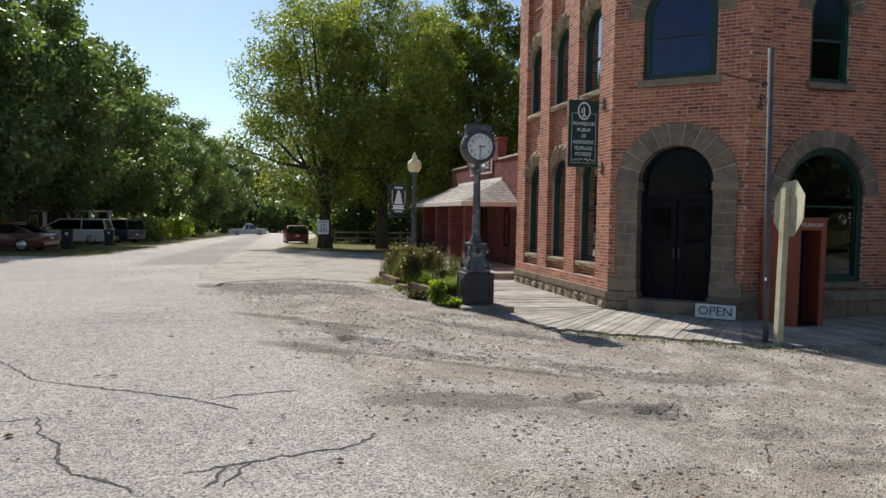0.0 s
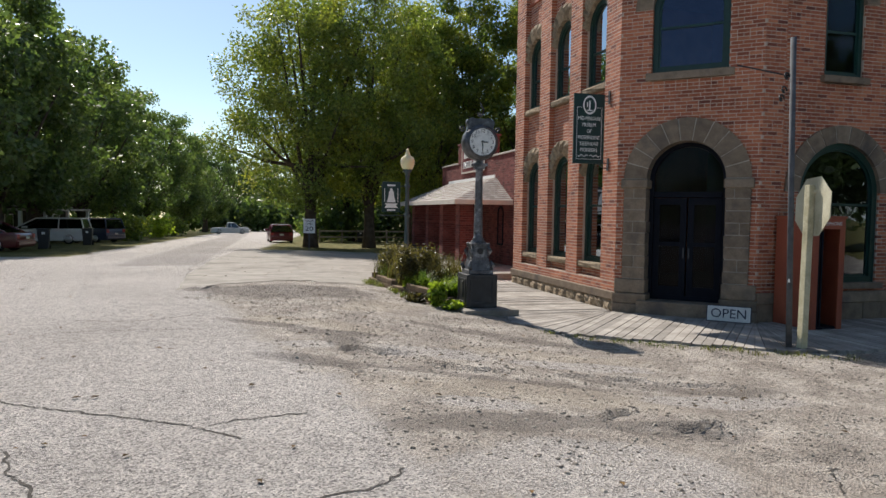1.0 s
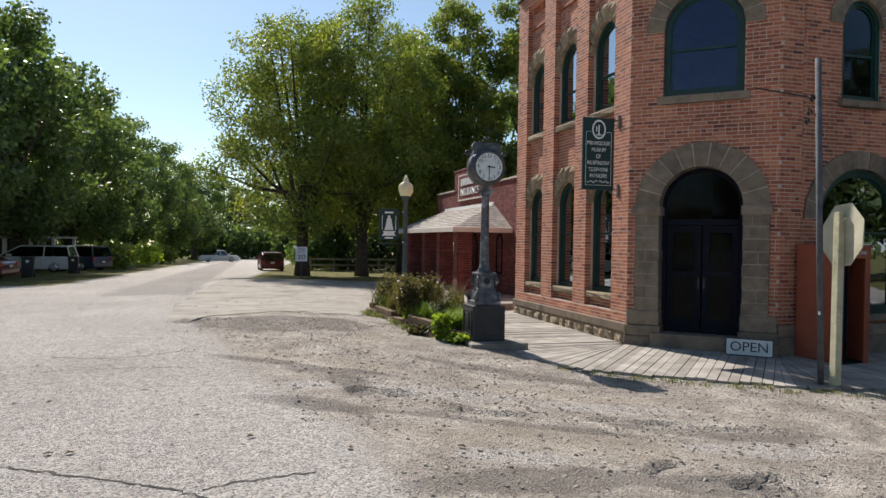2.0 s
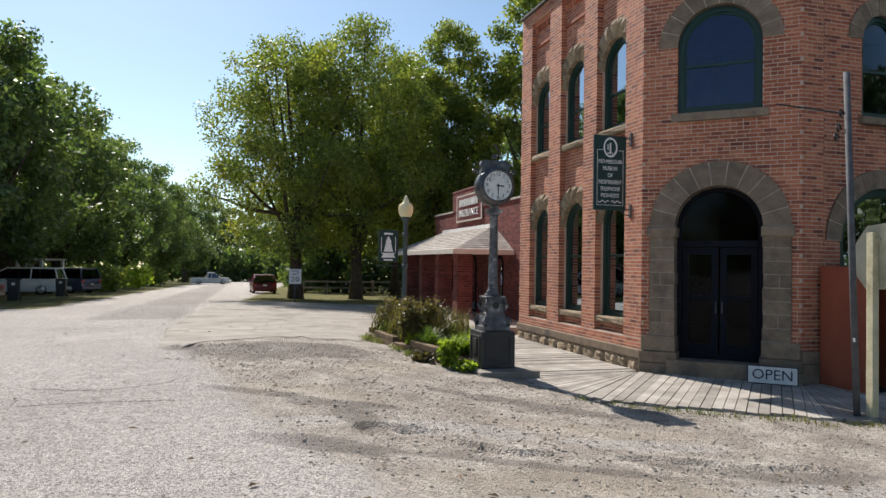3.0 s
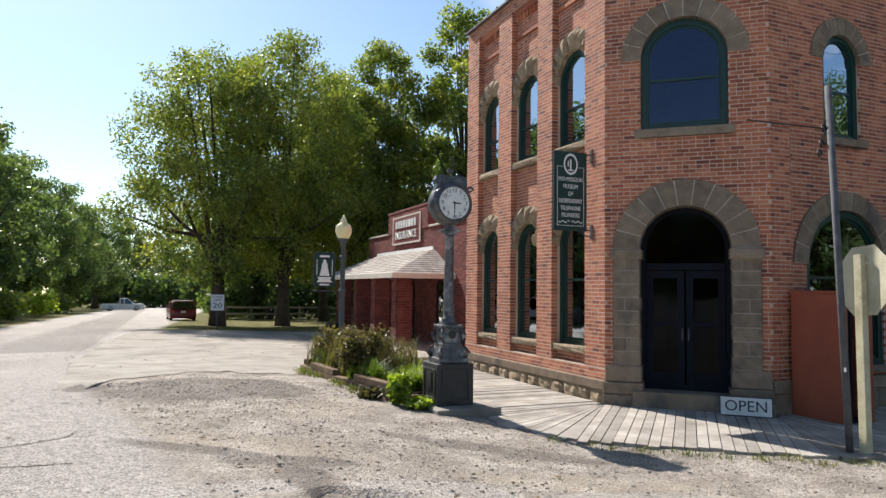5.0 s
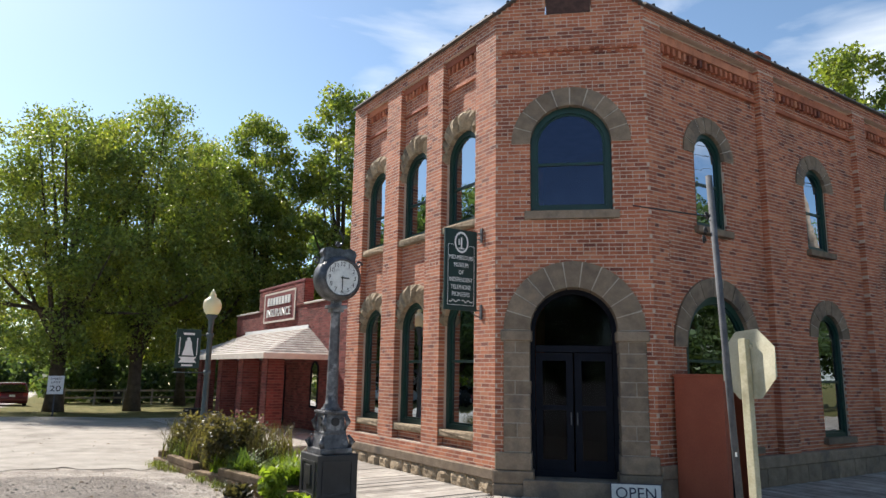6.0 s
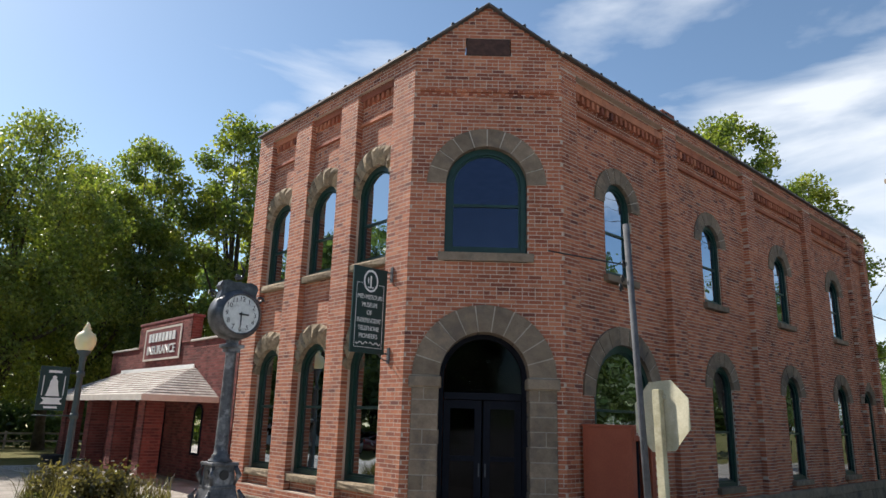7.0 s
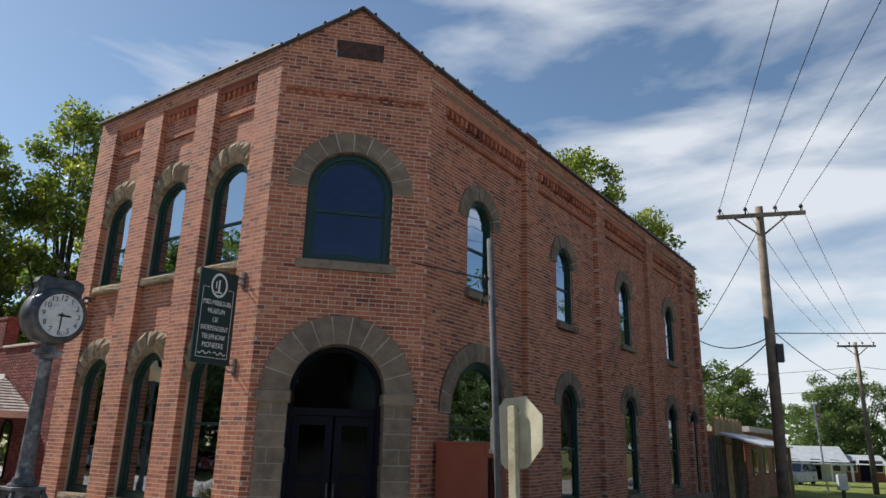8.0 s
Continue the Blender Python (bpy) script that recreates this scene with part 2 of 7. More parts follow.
def leaf_material(name, dark, mid, light):
    m, nt, bsdf = nodes_of(name)
    geo = nt.nodes.new("ShaderNodeNewGeometry")
    clump = noise_node(nt, 0.55, 4, 0.6, geo.outputs["Position"])
    tone = ramp_node(nt, clump.outputs["Fac"], [(0.3, dark), (0.5, mid), (0.72, light)])
    val = nt.nodes.new("ShaderNodeMapRange")
    val.inputs["To Min"].default_value, val.inputs["To Max"].default_value = 0.6, 1.4
    hue = nt.nodes.new("ShaderNodeHueSaturation")
    nt.links.new(geo.outputs["Random Per Island"], val.inputs[0])
    nt.links.new(val.outputs[0], hue.inputs["Value"])
    nt.links.new(tone.outputs[0], hue.inputs["Color"])
    nt.links.new(hue.outputs[0], bsdf.inputs["Base Color"])
    bsdf.inputs["Roughness"].default_value = 0.42
    tl, add = nt.nodes.new("ShaderNodeBsdfTranslucent"), nt.nodes.new("ShaderNodeMixShader")
    warm = mix_node(nt, 1.0, hue.outputs[0], (1.3, 1.3, 0.55), "MULTIPLY")
    nt.links.new(warm.outputs[0], tl.inputs[0])
    add.inputs[0].default_value = 0.52
    nt.links.new(bsdf.outputs[0], add.inputs[1])
    nt.links.new(tl.outputs[0], add.inputs[2])
    nt.links.new(add.outputs[0], nt.nodes["Material Output"].inputs[0])
    return m


M_LEAF = leaf_material("maple_leaf", (0.085, 0.14, 0.04), (0.175, 0.225, 0.056), (0.36, 0.365, 0.075))
M_LEAF_DARK = leaf_material("oak_leaf", (0.052, 0.095, 0.045), (0.1, 0.155, 0.064), (0.185, 0.23, 0.095))
M_LEAF_FRESH = leaf_material("fresh_leaf", (0.13, 0.2, 0.03), (0.27, 0.36, 0.05), (0.42, 0.48, 0.08))
M_LEAF_DRY = leaf_material("dry_stem", (0.05, 0.045, 0.025), (0.1, 0.09, 0.045), (0.17, 0.13, 0.08))
M_GRASS = leaf_material("roadside_grass", (0.06, 0.09, 0.02), (0.12, 0.14, 0.035), (0.22, 0.2, 0.07))


# ---- mesh helpers ----
def part(name, bm, material, parent=None, label="", matrix=None):
    me = bpy.data.meshes.new(name)
    bm.normal_update()
    bm.to_mesh(me)
    bm.free()
    me.materials.append(material)
    ob = new(name, me)
    if parent is not None:
        ob.parent = parent
    if matrix is not None:
        ob.matrix_basis = matrix
    if label:
        ob["label"] = label
    return ob


def from_arrays(name, verts, faces, material, parent=None, label="", smooth=False):
    me = bpy.data.meshes.new(name)
    v, f = np.asarray(verts, dtype=np.float32), np.asarray(faces, dtype=np.int32)
    k = f.shape[1]
    me.vertices.add(len(v))
    me.vertices.foreach_set("co", v.ravel())
    me.loops.add(f.size)
    me.loops.foreach_set("vertex_index", f.ravel())
    me.polygons.add(len(f))
    me.polygons.foreach_set("loop_start", np.arange(0, f.size, k, dtype=np.int32))
    me.update(calc_edges=True)
    me.polygons.foreach_set("use_smooth", np.full(len(f), smooth, dtype=bool))
    me.materials.append(material)
    ob = new(name, me)
    if parent is not None:
        ob.parent = parent
    if label:
        ob["label"] = label
    return ob


def thing(name, m, label, category, group="", kind=""):
    ob = new(name)
    ob.empty_display_size = 0.2
    ob.matrix_basis = m
    return tagged(ob, label, category, group, kind)


def box(bm, x0, x1, y0, y1, z0, z1, bevel=0.0):
    r = bmesh.ops.create_cube(bm, size=1.0, matrix=Matrix.LocRotScale(((x0 + x1) / 2, (y0 + y1) / 2, (z0 + z1) / 2), None, (abs(x1 - x0), abs(y1 - y0), abs(z1 - z0))))
    if bevel:
        es = list({e for v in r["verts"] for e in v.link_edges})
        bmesh.ops.bevel(bm, geom=es, offset=bevel, segments=2, affect="EDGES", profile=0.6)
    return r["verts"]


def boxed(x0, x1, y0, y1, z0, z1, bevel=0.0):
    bm = bmesh.new()
    box(bm, x0, x1, y0, y1, z0, z1, bevel)
    return bm


def lathe(bm, profile, seg=20, at=(0, 0, 0)):
    """A turned solid from (radius, height) pairs."""
    rings = []
    for r, z in profile:
        rings.append([bm.verts.new((at[0] + r * math.cos(2 * math.pi * i / seg), at[1] + r * math.sin(2 * math.pi * i / seg), at[2] + z)) for i in range(seg)])
    for a, b in zip(rings, rings[1:]):
        for i in range(seg):
            f = bm.faces.new((a[i], a[(i + 1) % seg], b[(i + 1) % seg], b[i]))
            f.smooth = True
    bm.faces.new(list(reversed(rings[0])))
    bm.faces.new(rings[-1])


def tube(bm, pts, radius, seg=8):
    """A round bar through points; radius a number or one per point."""
    pts = [Vector(p) for p in pts]
    rad = radius if isinstance(radius, (list, tuple)) else [radius] * len(pts)
    rings = []
    for i, p in enumerate(pts):
        d = (pts[min(i + 1, len(pts) - 1)] - pts[max(i - 1, 0)]).normalized()
        s = d.cross(Vector((0, 0, 1)) if abs(d.z) < 0.95 else Vector((1, 0, 0))).normalized()
        u = s.cross(d)
        rings.append([bm.verts.new(p + rad[i] * (math.cos(2 * math.pi * k / seg) * s + math.sin(2 * math.pi * k / seg) * u)) for k in range(seg)])
    for a, b in zip(rings, rings[1:]):
        for k in range(seg):
            f = bm.faces.new((a[k], b[k], b[(k + 1) % seg], a[(k + 1) % seg]))
            f.smooth = True
    bm.faces.new(rings[0])
    bm.faces.new(list(reversed(rings[-1])))


def prism(bm, outline, y0, y1):
    """An outline in x and z, pushed from y0 to y1."""
    a = [bm.verts.new((x, y0, z)) for x, z in outline]
    b = [bm.verts.new((x, y1, z)) for x, z in outline]
    n = len(a)
    fs = [bm.faces.new(a), bm.faces.new(list(reversed(b)))]
    for i in range(n):
        fs.append(bm.faces.new((a[i], b[i], b[(i + 1) % n], a[(i + 1) % n])))
    bmesh.ops.recalc_face_normals(bm, faces=fs)


def lettering(text, size, material, parent, m, name="lettering", width=None, depth=0.004):
    cu = bpy.data.curves.new("text", "FONT")
    cu.body, cu.size, cu.align_x, cu.align_y, cu.extrude = text, size, "CENTER", "CENTER", depth
    cu.resolution_u = 3
    tmp = bpy.data.objects.new("text", cu)
    scene.collection.objects.link(tmp)
    bpy.context.view_layer.update()
    me = bpy.data.meshes.new_from_object(tmp.evaluated_get(bpy.context.evaluated_depsgraph_get()))
    bpy.data.objects.remove(tmp)
    bpy.data.curves.remove(cu)
    if width and len(me.vertices):
        xs = [v.co.x for v in me.vertices]
        k = width / (max(xs) - min(xs))
        for v in me.vertices:
            v.co.x *= k
    me.materials.clear()
    me.materials.append(material)
    ob = new(name, me)
    ob.parent, ob.matrix_basis = parent, m
    return ob


FLAT = pose(0, 0, 0, 90, 0, 0)    # lettering stood upright, read from -y


# ---- ground ----
def smooth01(a):
    a = min(1.0, max(0.0, a))
    return a * a * (3 - 2 * a)


RUTS = [(3.3, 5.6, 0.55, 0.22, -0.15, -0.02), (3.75, 5.55, 0.4, 0.16, 0.3, -0.025), (-1.3, 14.65, 0.32, 0.3, 0.0, -0.06), (0.2, 9.75, 1.2, 0.1, -0.75, -0.02), (0.6, 9.1, 1.1, 0.09, -0.7, -0.018),
        (0.3, 7.6, 0.9, 0.12, -0.7, -0.02), (5.2, 4.4, 1.6, 0.12, -0.1, -0.02), (4.6, 4.9, 1.4, 0.1, -0.05, -0.018)]
# broken edges of the old paving: the near side has sunk
LIPS = [([(0.62, 8.0), (0.68, 8.33), (0.9, 8.44), (1.13, 8.36), (1.44, 8.2), (1.61, 7.97), (1.78, 7.78), (2.06, 7.63), (2.5, 7.6)], 0.06),
        ([(2.95, 7.6), (3.45, 7.62), (3.85, 7.55), (4.2, 7.38), (4.75, 7.3), (5.25, 7.02)], 0.045),
        ([(2.6, 5.9), (2.95, 6.15), (3.3, 6.2)], 0.05), ([(3.2, 5.74), (3.5, 5.7), (3.6, 5.85), (3.75, 5.92), (4.05, 5.75)], 0.06),
        ([(-1.6, 14.6), (-1.34, 14.95), (-1.0, 14.6)], 0.06)]


def edge_x(y):
    """Where the sound asphalt ends and the loose gravel begins."""
    return float(np.interp(y, [2, 4.5, 5.6, 6.5, 7.4, 8.3, 9.4, 10.7, 11.4, 13, 14.7, 15.4], [1.3, 0.75, 0.5, 0.48, 0.18, -0.12, -0.45, -0.6, -0.77, -1.1, -1.5, -1.45]))


def apron_y(x):
    """The near edge of the concrete apron."""
    return float(np.interp(x, [-1.8, -1.2, -1.0, -0.2, 0.9, 2.0, 2.7], [14.6, 14.8, 15.6, 16.4, 16.8, 16.6, 17.6]))


def lip_drop(x, y):
    z = 0.0
    for line, dep in LIPS:
        if not (min(p[0] for p in line) - 0.9 < x < max(p[0] for p in line) + 0.3 and min(p[1] for p in line) - 1.3 < y < max(p[1] for p in line) + 0.4):
            continue
        px, py = x, y + 0.07 * noise.noise((x * 4, 0, 4)) + 0.03 * noise.noise((x * 14, 0, 6))
        if not line[0][0] - 0.01 < px < line[-1][0] + 0.01:
            continue
        d = float(np.interp(px, [p[0] for p in line], [p[1] for p in line])) - py
        end = smooth01((px - line[0][0]) / 0.12) * smooth01((line[-1][0] - px) / 0.25)
        if d > 0:
            z -= dep * end * math.exp(-d / 0.4) * (0.8 + 0.4 * noise.noise((x * 3, 1, 9)))
        elif d > -0.5:
            z += 0.2 * dep * end * (1 + d / 0.5)
    return z


def ground_z(x, y):
    crown = 0.33 - 0.385 * smooth01((x - 0.0) / 4.9) if x > 0 else 0.33 - 0.22 * smooth01((-x - 1.5) / 6)
    crown = crown * (1 - 0.75 * smooth01((y - 13) / 9)) if crown > 0 else crown
    z = crown - 0.022 * max(0.0, y - 24) * smooth01((y - 20) / 12)
    z -= 0.02 * min(max(0.0, x - 30), 45) * smooth01((x - 26) / 10)   # the cross street falls away
    if -3 < x < 8 and 2 < y < 20:
        for cx, cy, la, lb, ang, dep in RUTS:
            dx, dy = x - cx, y - cy
            u, v = dx * math.cos(ang) + dy * math.sin(ang), -dx * math.sin(ang) + dy * math.cos(ang)
            q = (u / la) ** 2 + (v / lb) ** 2
            if q < 1.6:
                edge = noise.noise((x * 4, y * 4, 3)) * 0.35
                z += dep * smooth01((1.1 + edge - q) / 0.5)
        rough = smooth01((x - edge_x(y)) / 0.5)
        z += lip_drop(x, y) + (0.004 + 0.012 * rough) * noise.noise((x * 1.6, y * 1.6, 0)) + 0.01 * rough * noise.noise((x * 6, y * 6, 1))
    return z


def ground_material():
    m, nt, bsdf = nodes_of("street_ground")
    pos = nt.nodes.new("ShaderNodeNewGeometry").outputs["Position"]
    sep = nt.nodes.new("ShaderNodeSeparateXYZ")
    nt.links.new(pos, sep.inputs[0])

    def calc(op, a, b=None, c=None):
        n = nt.nodes.new("ShaderNodeMath")
        n.operation = op
        for k, v in enumerate((a, b, c)):
            if v is None:
                continue
            if isinstance(v, (int, float)):
                n.inputs[k].default_value = v
            else:
                nt.links.new(v, n.inputs[k])
        return n.outputs[0]

    def step(v, lo, hi):
        r = nt.nodes.new("ShaderNodeMapRange")
        r.interpolation_type = "SMOOTHSTEP"
        r.inputs["From Min"].default_value, r.inputs["From Max"].default_value = lo, hi
        nt.links.new(v, r.inputs[0])
        return r.outputs[0]

    X, Y = sep.outputs[0], sep.outputs[1]
    wob = noise_node(nt, 0.45, 6, 0.6, pos).outputs["Fac"]
    wob2 = noise_node(nt, 1.7, 5, 0.6, pos).outputs["Fac"]
    big = noise_node(nt, 0.22, 5, 0.6, pos).outputs["Fac"]
    chips = nt.nodes.new("ShaderNodeTexVoronoi")
    chips.inputs["Scale"].default_value = 75
    nt.links.new(pos, chips.inputs["Vector"])
    fine = noise_node(nt, 160, 3, 0.6, pos).outputs["Fac"]
    # chip-sealed asphalt, pale with age
    mid = noise_node(nt, 11, 5, 0.65, pos).outputs["Fac"]
    asph = ramp_node(nt, big, [(0.35, (0.42, 0.39, 0.37)), (0.65, (0.515, 0.483, 0.46))])
    speck = ramp_node(nt, chips.outputs["Color"], [(0.12, (0.28, 0.28, 0.28)), (0.45, (1.0, 0.99, 0.97)), (0.85, (1.55, 1.52, 1.48))])
    asph = mix_node(nt, 0.85, asph.outputs[0], speck.outputs[0], "MULTIPLY")
    blotch = ramp_node(nt, mid, [(0.33, (0.72, 0.71, 0.7)), (0.6, (1.08, 1.08, 1.07))])
    asph = mix_node(nt, 0.7, asph.outputs[0], blotch.outputs[0], "MULTIPLY")
    # an older, darker surface on one lane further up the street
    lane = calc("MULTIPLY", step(calc("MULTIPLY_ADD", wob2, 0.6, Y), 23.6, 24.0), calc("MULTIPLY", step(calc("MULTIPLY_ADD", wob2, 0.8, X), -4.6, -3.9), step(calc("MULTIPLY", X, -1.0), 1.9, 2.3)))
    asph = mix_node(nt, calc("MULTIPLY", lane, 0.4), asph.outputs[0], (0.17, 0.155, 0.145))
    # brown gravel towards the corner
    peb = nt.nodes.new("ShaderNodeTexVoronoi")
    peb.inputs["Scale"].default_value = 55
    nt.links.new(pos, peb.inputs["Vector"])
    grav = ramp_node(nt, wob2, [(0.32, (0.29, 0.256, 0.224)), (0.5, (0.4, 0.358, 0.317)), (0.68, (0.55, 0.503, 0.453))])
    gsp = ramp_node(nt, peb.outputs["Color"], [(0.06, (0.3, 0.29, 0.28)), (0.35, (0.95, 0.94, 0.93)), (0.9, (1.4, 1.37, 1.33))])
    grav = mix_node(nt, 0.75, grav.outputs[0], gsp.outputs[0], "MULTIPLY")
    grav = mix_node(nt, 0.6, grav.outputs[0], blotch.outputs[0], "MULTIPLY")

    def blob(cx, cy, la, lb, ang, soft=0.6):
        """An uneven oval on the ground, 1 inside."""
        dx, dy = calc("ADD", X, -cx), calc("ADD", Y, -cy)
        u = calc("ADD", calc("MULTIPLY", dx, math.cos(ang) / la), calc("MULTIPLY", dy, math.sin(ang) / la))
        v = calc("ADD", calc("MULTIPLY", dx, -math.sin(ang) / lb), calc("MULTIPLY", dy, math.cos(ang) / lb))
        q = calc("ADD", calc("MULTIPLY", u, u), calc("MULTIPLY", v, v))
        q = calc("MULTIPLY_ADD", wob2, 1.6, calc("ADD", q, -0.8))
        return step(calc("MULTIPLY", q, -1.0), -1.0 - soft / 2, -1.0 + soft / 2)

    def all_of(blobs, soft=0.6):
        m_ = None
        for b_ in blobs:
            v_ = blob(*b_, soft)
            m_ = v_ if m_ is None else calc("MAXIMUM", m_, v_)
        return m_
    tan = all_of([(4.6, 3.4, 2.6, 0.9, 0.1), (2.3, 6.6, 1.5, 0.45, -0.1), (0.5, 10.1, 1.2, 0.35, -0.6), (1.9, 12.5, 1.3, 0.5, 0.9), (3.4, 8.6, 1.3, 0.3, -0.2)], 1.2)
    grav = mix_node(nt, calc("MULTIPLY", tan, 0.35), grav.outputs[0], (0.46, 0.39, 0.3))
    dark = all_of([(0.0, 9.95, 1.1, 0.16, -0.72), (0.75, 9.35, 0.7, 0.16, -0.3), (0.3, 7.75, 0.75, 0.2, -0.5), (0.8, 8.7, 0.22, 0.5, 0.2), (-1.3, 14.6, 0.4, 0.45, 0.0), (0.4, 14.2, 1.6, 1.3, 0.3),
                   (2.9, 5.7, 1.2, 0.22, -0.1), (1.6, 5.6, 0.9, 0.25, 0.15), (4.4, 7.1, 1.3, 0.2, -0.3), (3.2, 10.0, 1.5, 0.25, -0.5), (5.5, 4.2, 1.6, 0.2, 0.0), (2.0, 7.2, 1.3, 0.12, -0.2)], 0.9)
    pale = all_of([(1.75, 8.35, 0.75, 0.3, -0.25), (3.6, 8.05, 0.9, 0.25, -0.1), (2.0, 4.6, 1.0, 0.6, 0.1), (0.35, 8.55, 0.3, 0.25, 0.0), (4.4, 6.55, 0.9, 0.25, -0.1), (1.7, 6.15, 0.5, 0.2, 0.0)], 0.7)
    # gravel lies beyond the worn edge of the paving; patches of old paving show through it
    rim = ramp_node(nt, calc("MULTIPLY", Y, 1 / 16.0), [(y_ / 16.0, ((edge_x(y_) + 2) / 4,) * 3) for y_ in (2.0, 4.5, 5.6, 6.5, 7.4, 8.3, 9.4, 10.7, 11.4, 13.0, 14.7, 15.4)])
    rim_x = calc("MULTIPLY_ADD", rim.outputs[0], 4.0, -2.0)
    edge = calc("SUBTRACT", calc("ADD", X, calc("ADD", calc("MULTIPLY_ADD", wob2, 1.1, -0.55), calc("MULTIPLY_ADD", mid, 0.5, -0.25))), rim_x)
    gmask = calc("MULTIPLY", step(edge, -0.1, 0.35), step(calc("MULTIPLY_ADD", Y, -1.0, 18.6), -0.3, 0.3))
    gmask = calc("MULTIPLY", gmask, calc("MULTIPLY_ADD", pale, -0.8, 1.0))
    col = mix_node(nt, gmask, asph.outputs[0], grav.outputs[0])
    col = mix_node(nt, calc("MULTIPLY", calc("MULTIPLY", dark, step(edge, -0.5, 0.1)), calc("MULTIPLY_ADD", mid, 0.9, 0.1)), col.outputs[0], (0.15, 0.132, 0.118))
    # grass and leaf litter off the road
    lit = ramp_node(nt, wob2, [(0.3, (0.07, 0.085, 0.025)), (0.5, (0.14, 0.13, 0.045)), (0.7, (0.23, 0.18, 0.075))])
    wx = calc("MULTIPLY_ADD", wob, 1.6, -0.8)
    left = calc("MULTIPLY", step(calc("ADD", calc("MULTIPLY", X, -1.0), wx), 7.4, 7.9), step(Y, 30, 31))
    road_r = calc("MULTIPLY_ADD", calc("ADD", Y, -33.0), 0.085, -0.9)
    rightg = calc("MULTIPLY", step(calc("SUBTRACT", calc("ADD", X, wx), road_r), -0.1, 0.5), step(calc("ADD", Y, wx), 36.0, 36.8))
    far = step(calc("ADD", calc("ABSOLUTE", calc("ADD", X, 4.0)), wx), 14.0, 15.0)
    right2 = calc("MULTIPLY", step(calc("ADD", X, wx), 28.5, 29.2), step(calc("ABSOLUTE", calc("ADD", Y, -1.5)), 4.2, 4.8))
    green = calc("MAXIMUM", calc("MAXIMUM", left, rightg), calc("MULTIPLY", far, calc("MAXIMUM", step(Y, 20, 21), right2)))
    col = mix_node(nt, green, col.outputs[0], lit.outputs[0])
    lawn = ramp_node(nt, wob2, [(0.3, (0.13, 0.17, 0.04)), (0.7, (0.24, 0.26, 0.08))])
    col = mix_node(nt, calc("MULTIPLY", step(Y, 3, 5), calc("MULTIPLY", far, right2)), col.outputs[0], lawn.outputs[0])
    nt.links.new(col.outputs[0], bsdf.inputs["Base Color"])
    bsdf.inputs["Roughness"].default_value, bsdf.inputs["Specular IOR Level"].default_value = 0.95, 0.12
    b = nt.nodes.new("ShaderNodeBump")
    b.inputs["Strength"].default_value, b.inputs["Distance"].default_value = 1.0, 0.016
    hsum = calc("ADD", calc("MULTIPLY", peb.outputs["Distance"], calc("MULTIPLY_ADD", gmask, 0.9, 0.15)), calc("ADD", chips.outputs["Distance"], fine))
    nt.links.new(hsum, b.inputs["Height"])
    nt.links.new(b.outputs[0], bsdf.inputs["Normal"])
    return m


def axis_steps(stops):
    out = [stops[0][0]]
    for (a, _), (b, s) in zip(stops, stops[1:]):
        n = max(1, round((b - a) / s))
        out += [a + (b - a) * (i + 1) / n for i in range(n)]
    return out


gx = axis_steps([(-900, 0), (-120, 130), (-20, 10), (-3, 1.0), (7.5, 0.055), (30, 1.5), (120, 10), (900, 130)])
gy = axis_steps([(-900, 0), (-100, 130), (-4, 8), (2.5, 0.6), (5.2, 0.06), (9, 0.035), (14, 0.06), (20, 0.3), (60, 2), (200, 10), (900, 100)])
gv = np.array([(x, y, ground_z(x, y)) for y in gy for x in gx])
nx, ny = len(gx), len(gy)
ii, jj = np.meshgrid(np.arange(nx - 1), np.arange(ny - 1))
q0 = (jj * nx + ii).ravel()
ground = from_arrays("ground", gv, np.stack([q0, q0 + 1, q0 + nx + 1, q0 + nx], 1), ground_material(), smooth=True)
tagged(ground, "weathered pale asphalt street with brown gravel, ruts and grass verges", "ground", kind="structure")

# ---- the corner building ----
CW, CS = Vector((6.527, 12.618, 0)), Vector((8.385, 10.893, 0))
TH = math.atan2(CW.y - CS.y, CS.x - CW.x)
CLEN = (CS - CW).length
FARY, ENDX, PAR = 18.185, 24.9, 8.17


def wall_frame(origin, ux, uy):
    return Matrix(((ux, -uy, 0, origin[0]), (uy, ux, 0, origin[1]), (0, 0, 1, 0), (0, 0, 0, 1)))


F_WEST = wall_frame((CW.x, FARY), 0, -1)
F_CORN = wall_frame(CW, math.cos(TH), -math.sin(TH))
F_SOUTH = wall_frame(CS, 1, 0)
COURSE, BRICK = 0.0677, 0.207


def arch_hole(c, half, z0, spring, grow=0.0, clip=9.0):
    """An arched hole: gives the span that it takes at a height."""
    def span(z):
        if z < z0 or z > spring + half + grow:
            return None
        if z <= spring:
            return (c - half, c + half)
        w = math.sqrt(max(0.0, (half + grow) ** 2 - (z - spring) ** 2))
        return (c - min(w, clip), c + min(w, clip)) if w > 0.02 else None
    return span


def rect_hole(u0, u1, z0, z1):
    return lambda z: (u0, u1) if z0 <= z <= z1 else None


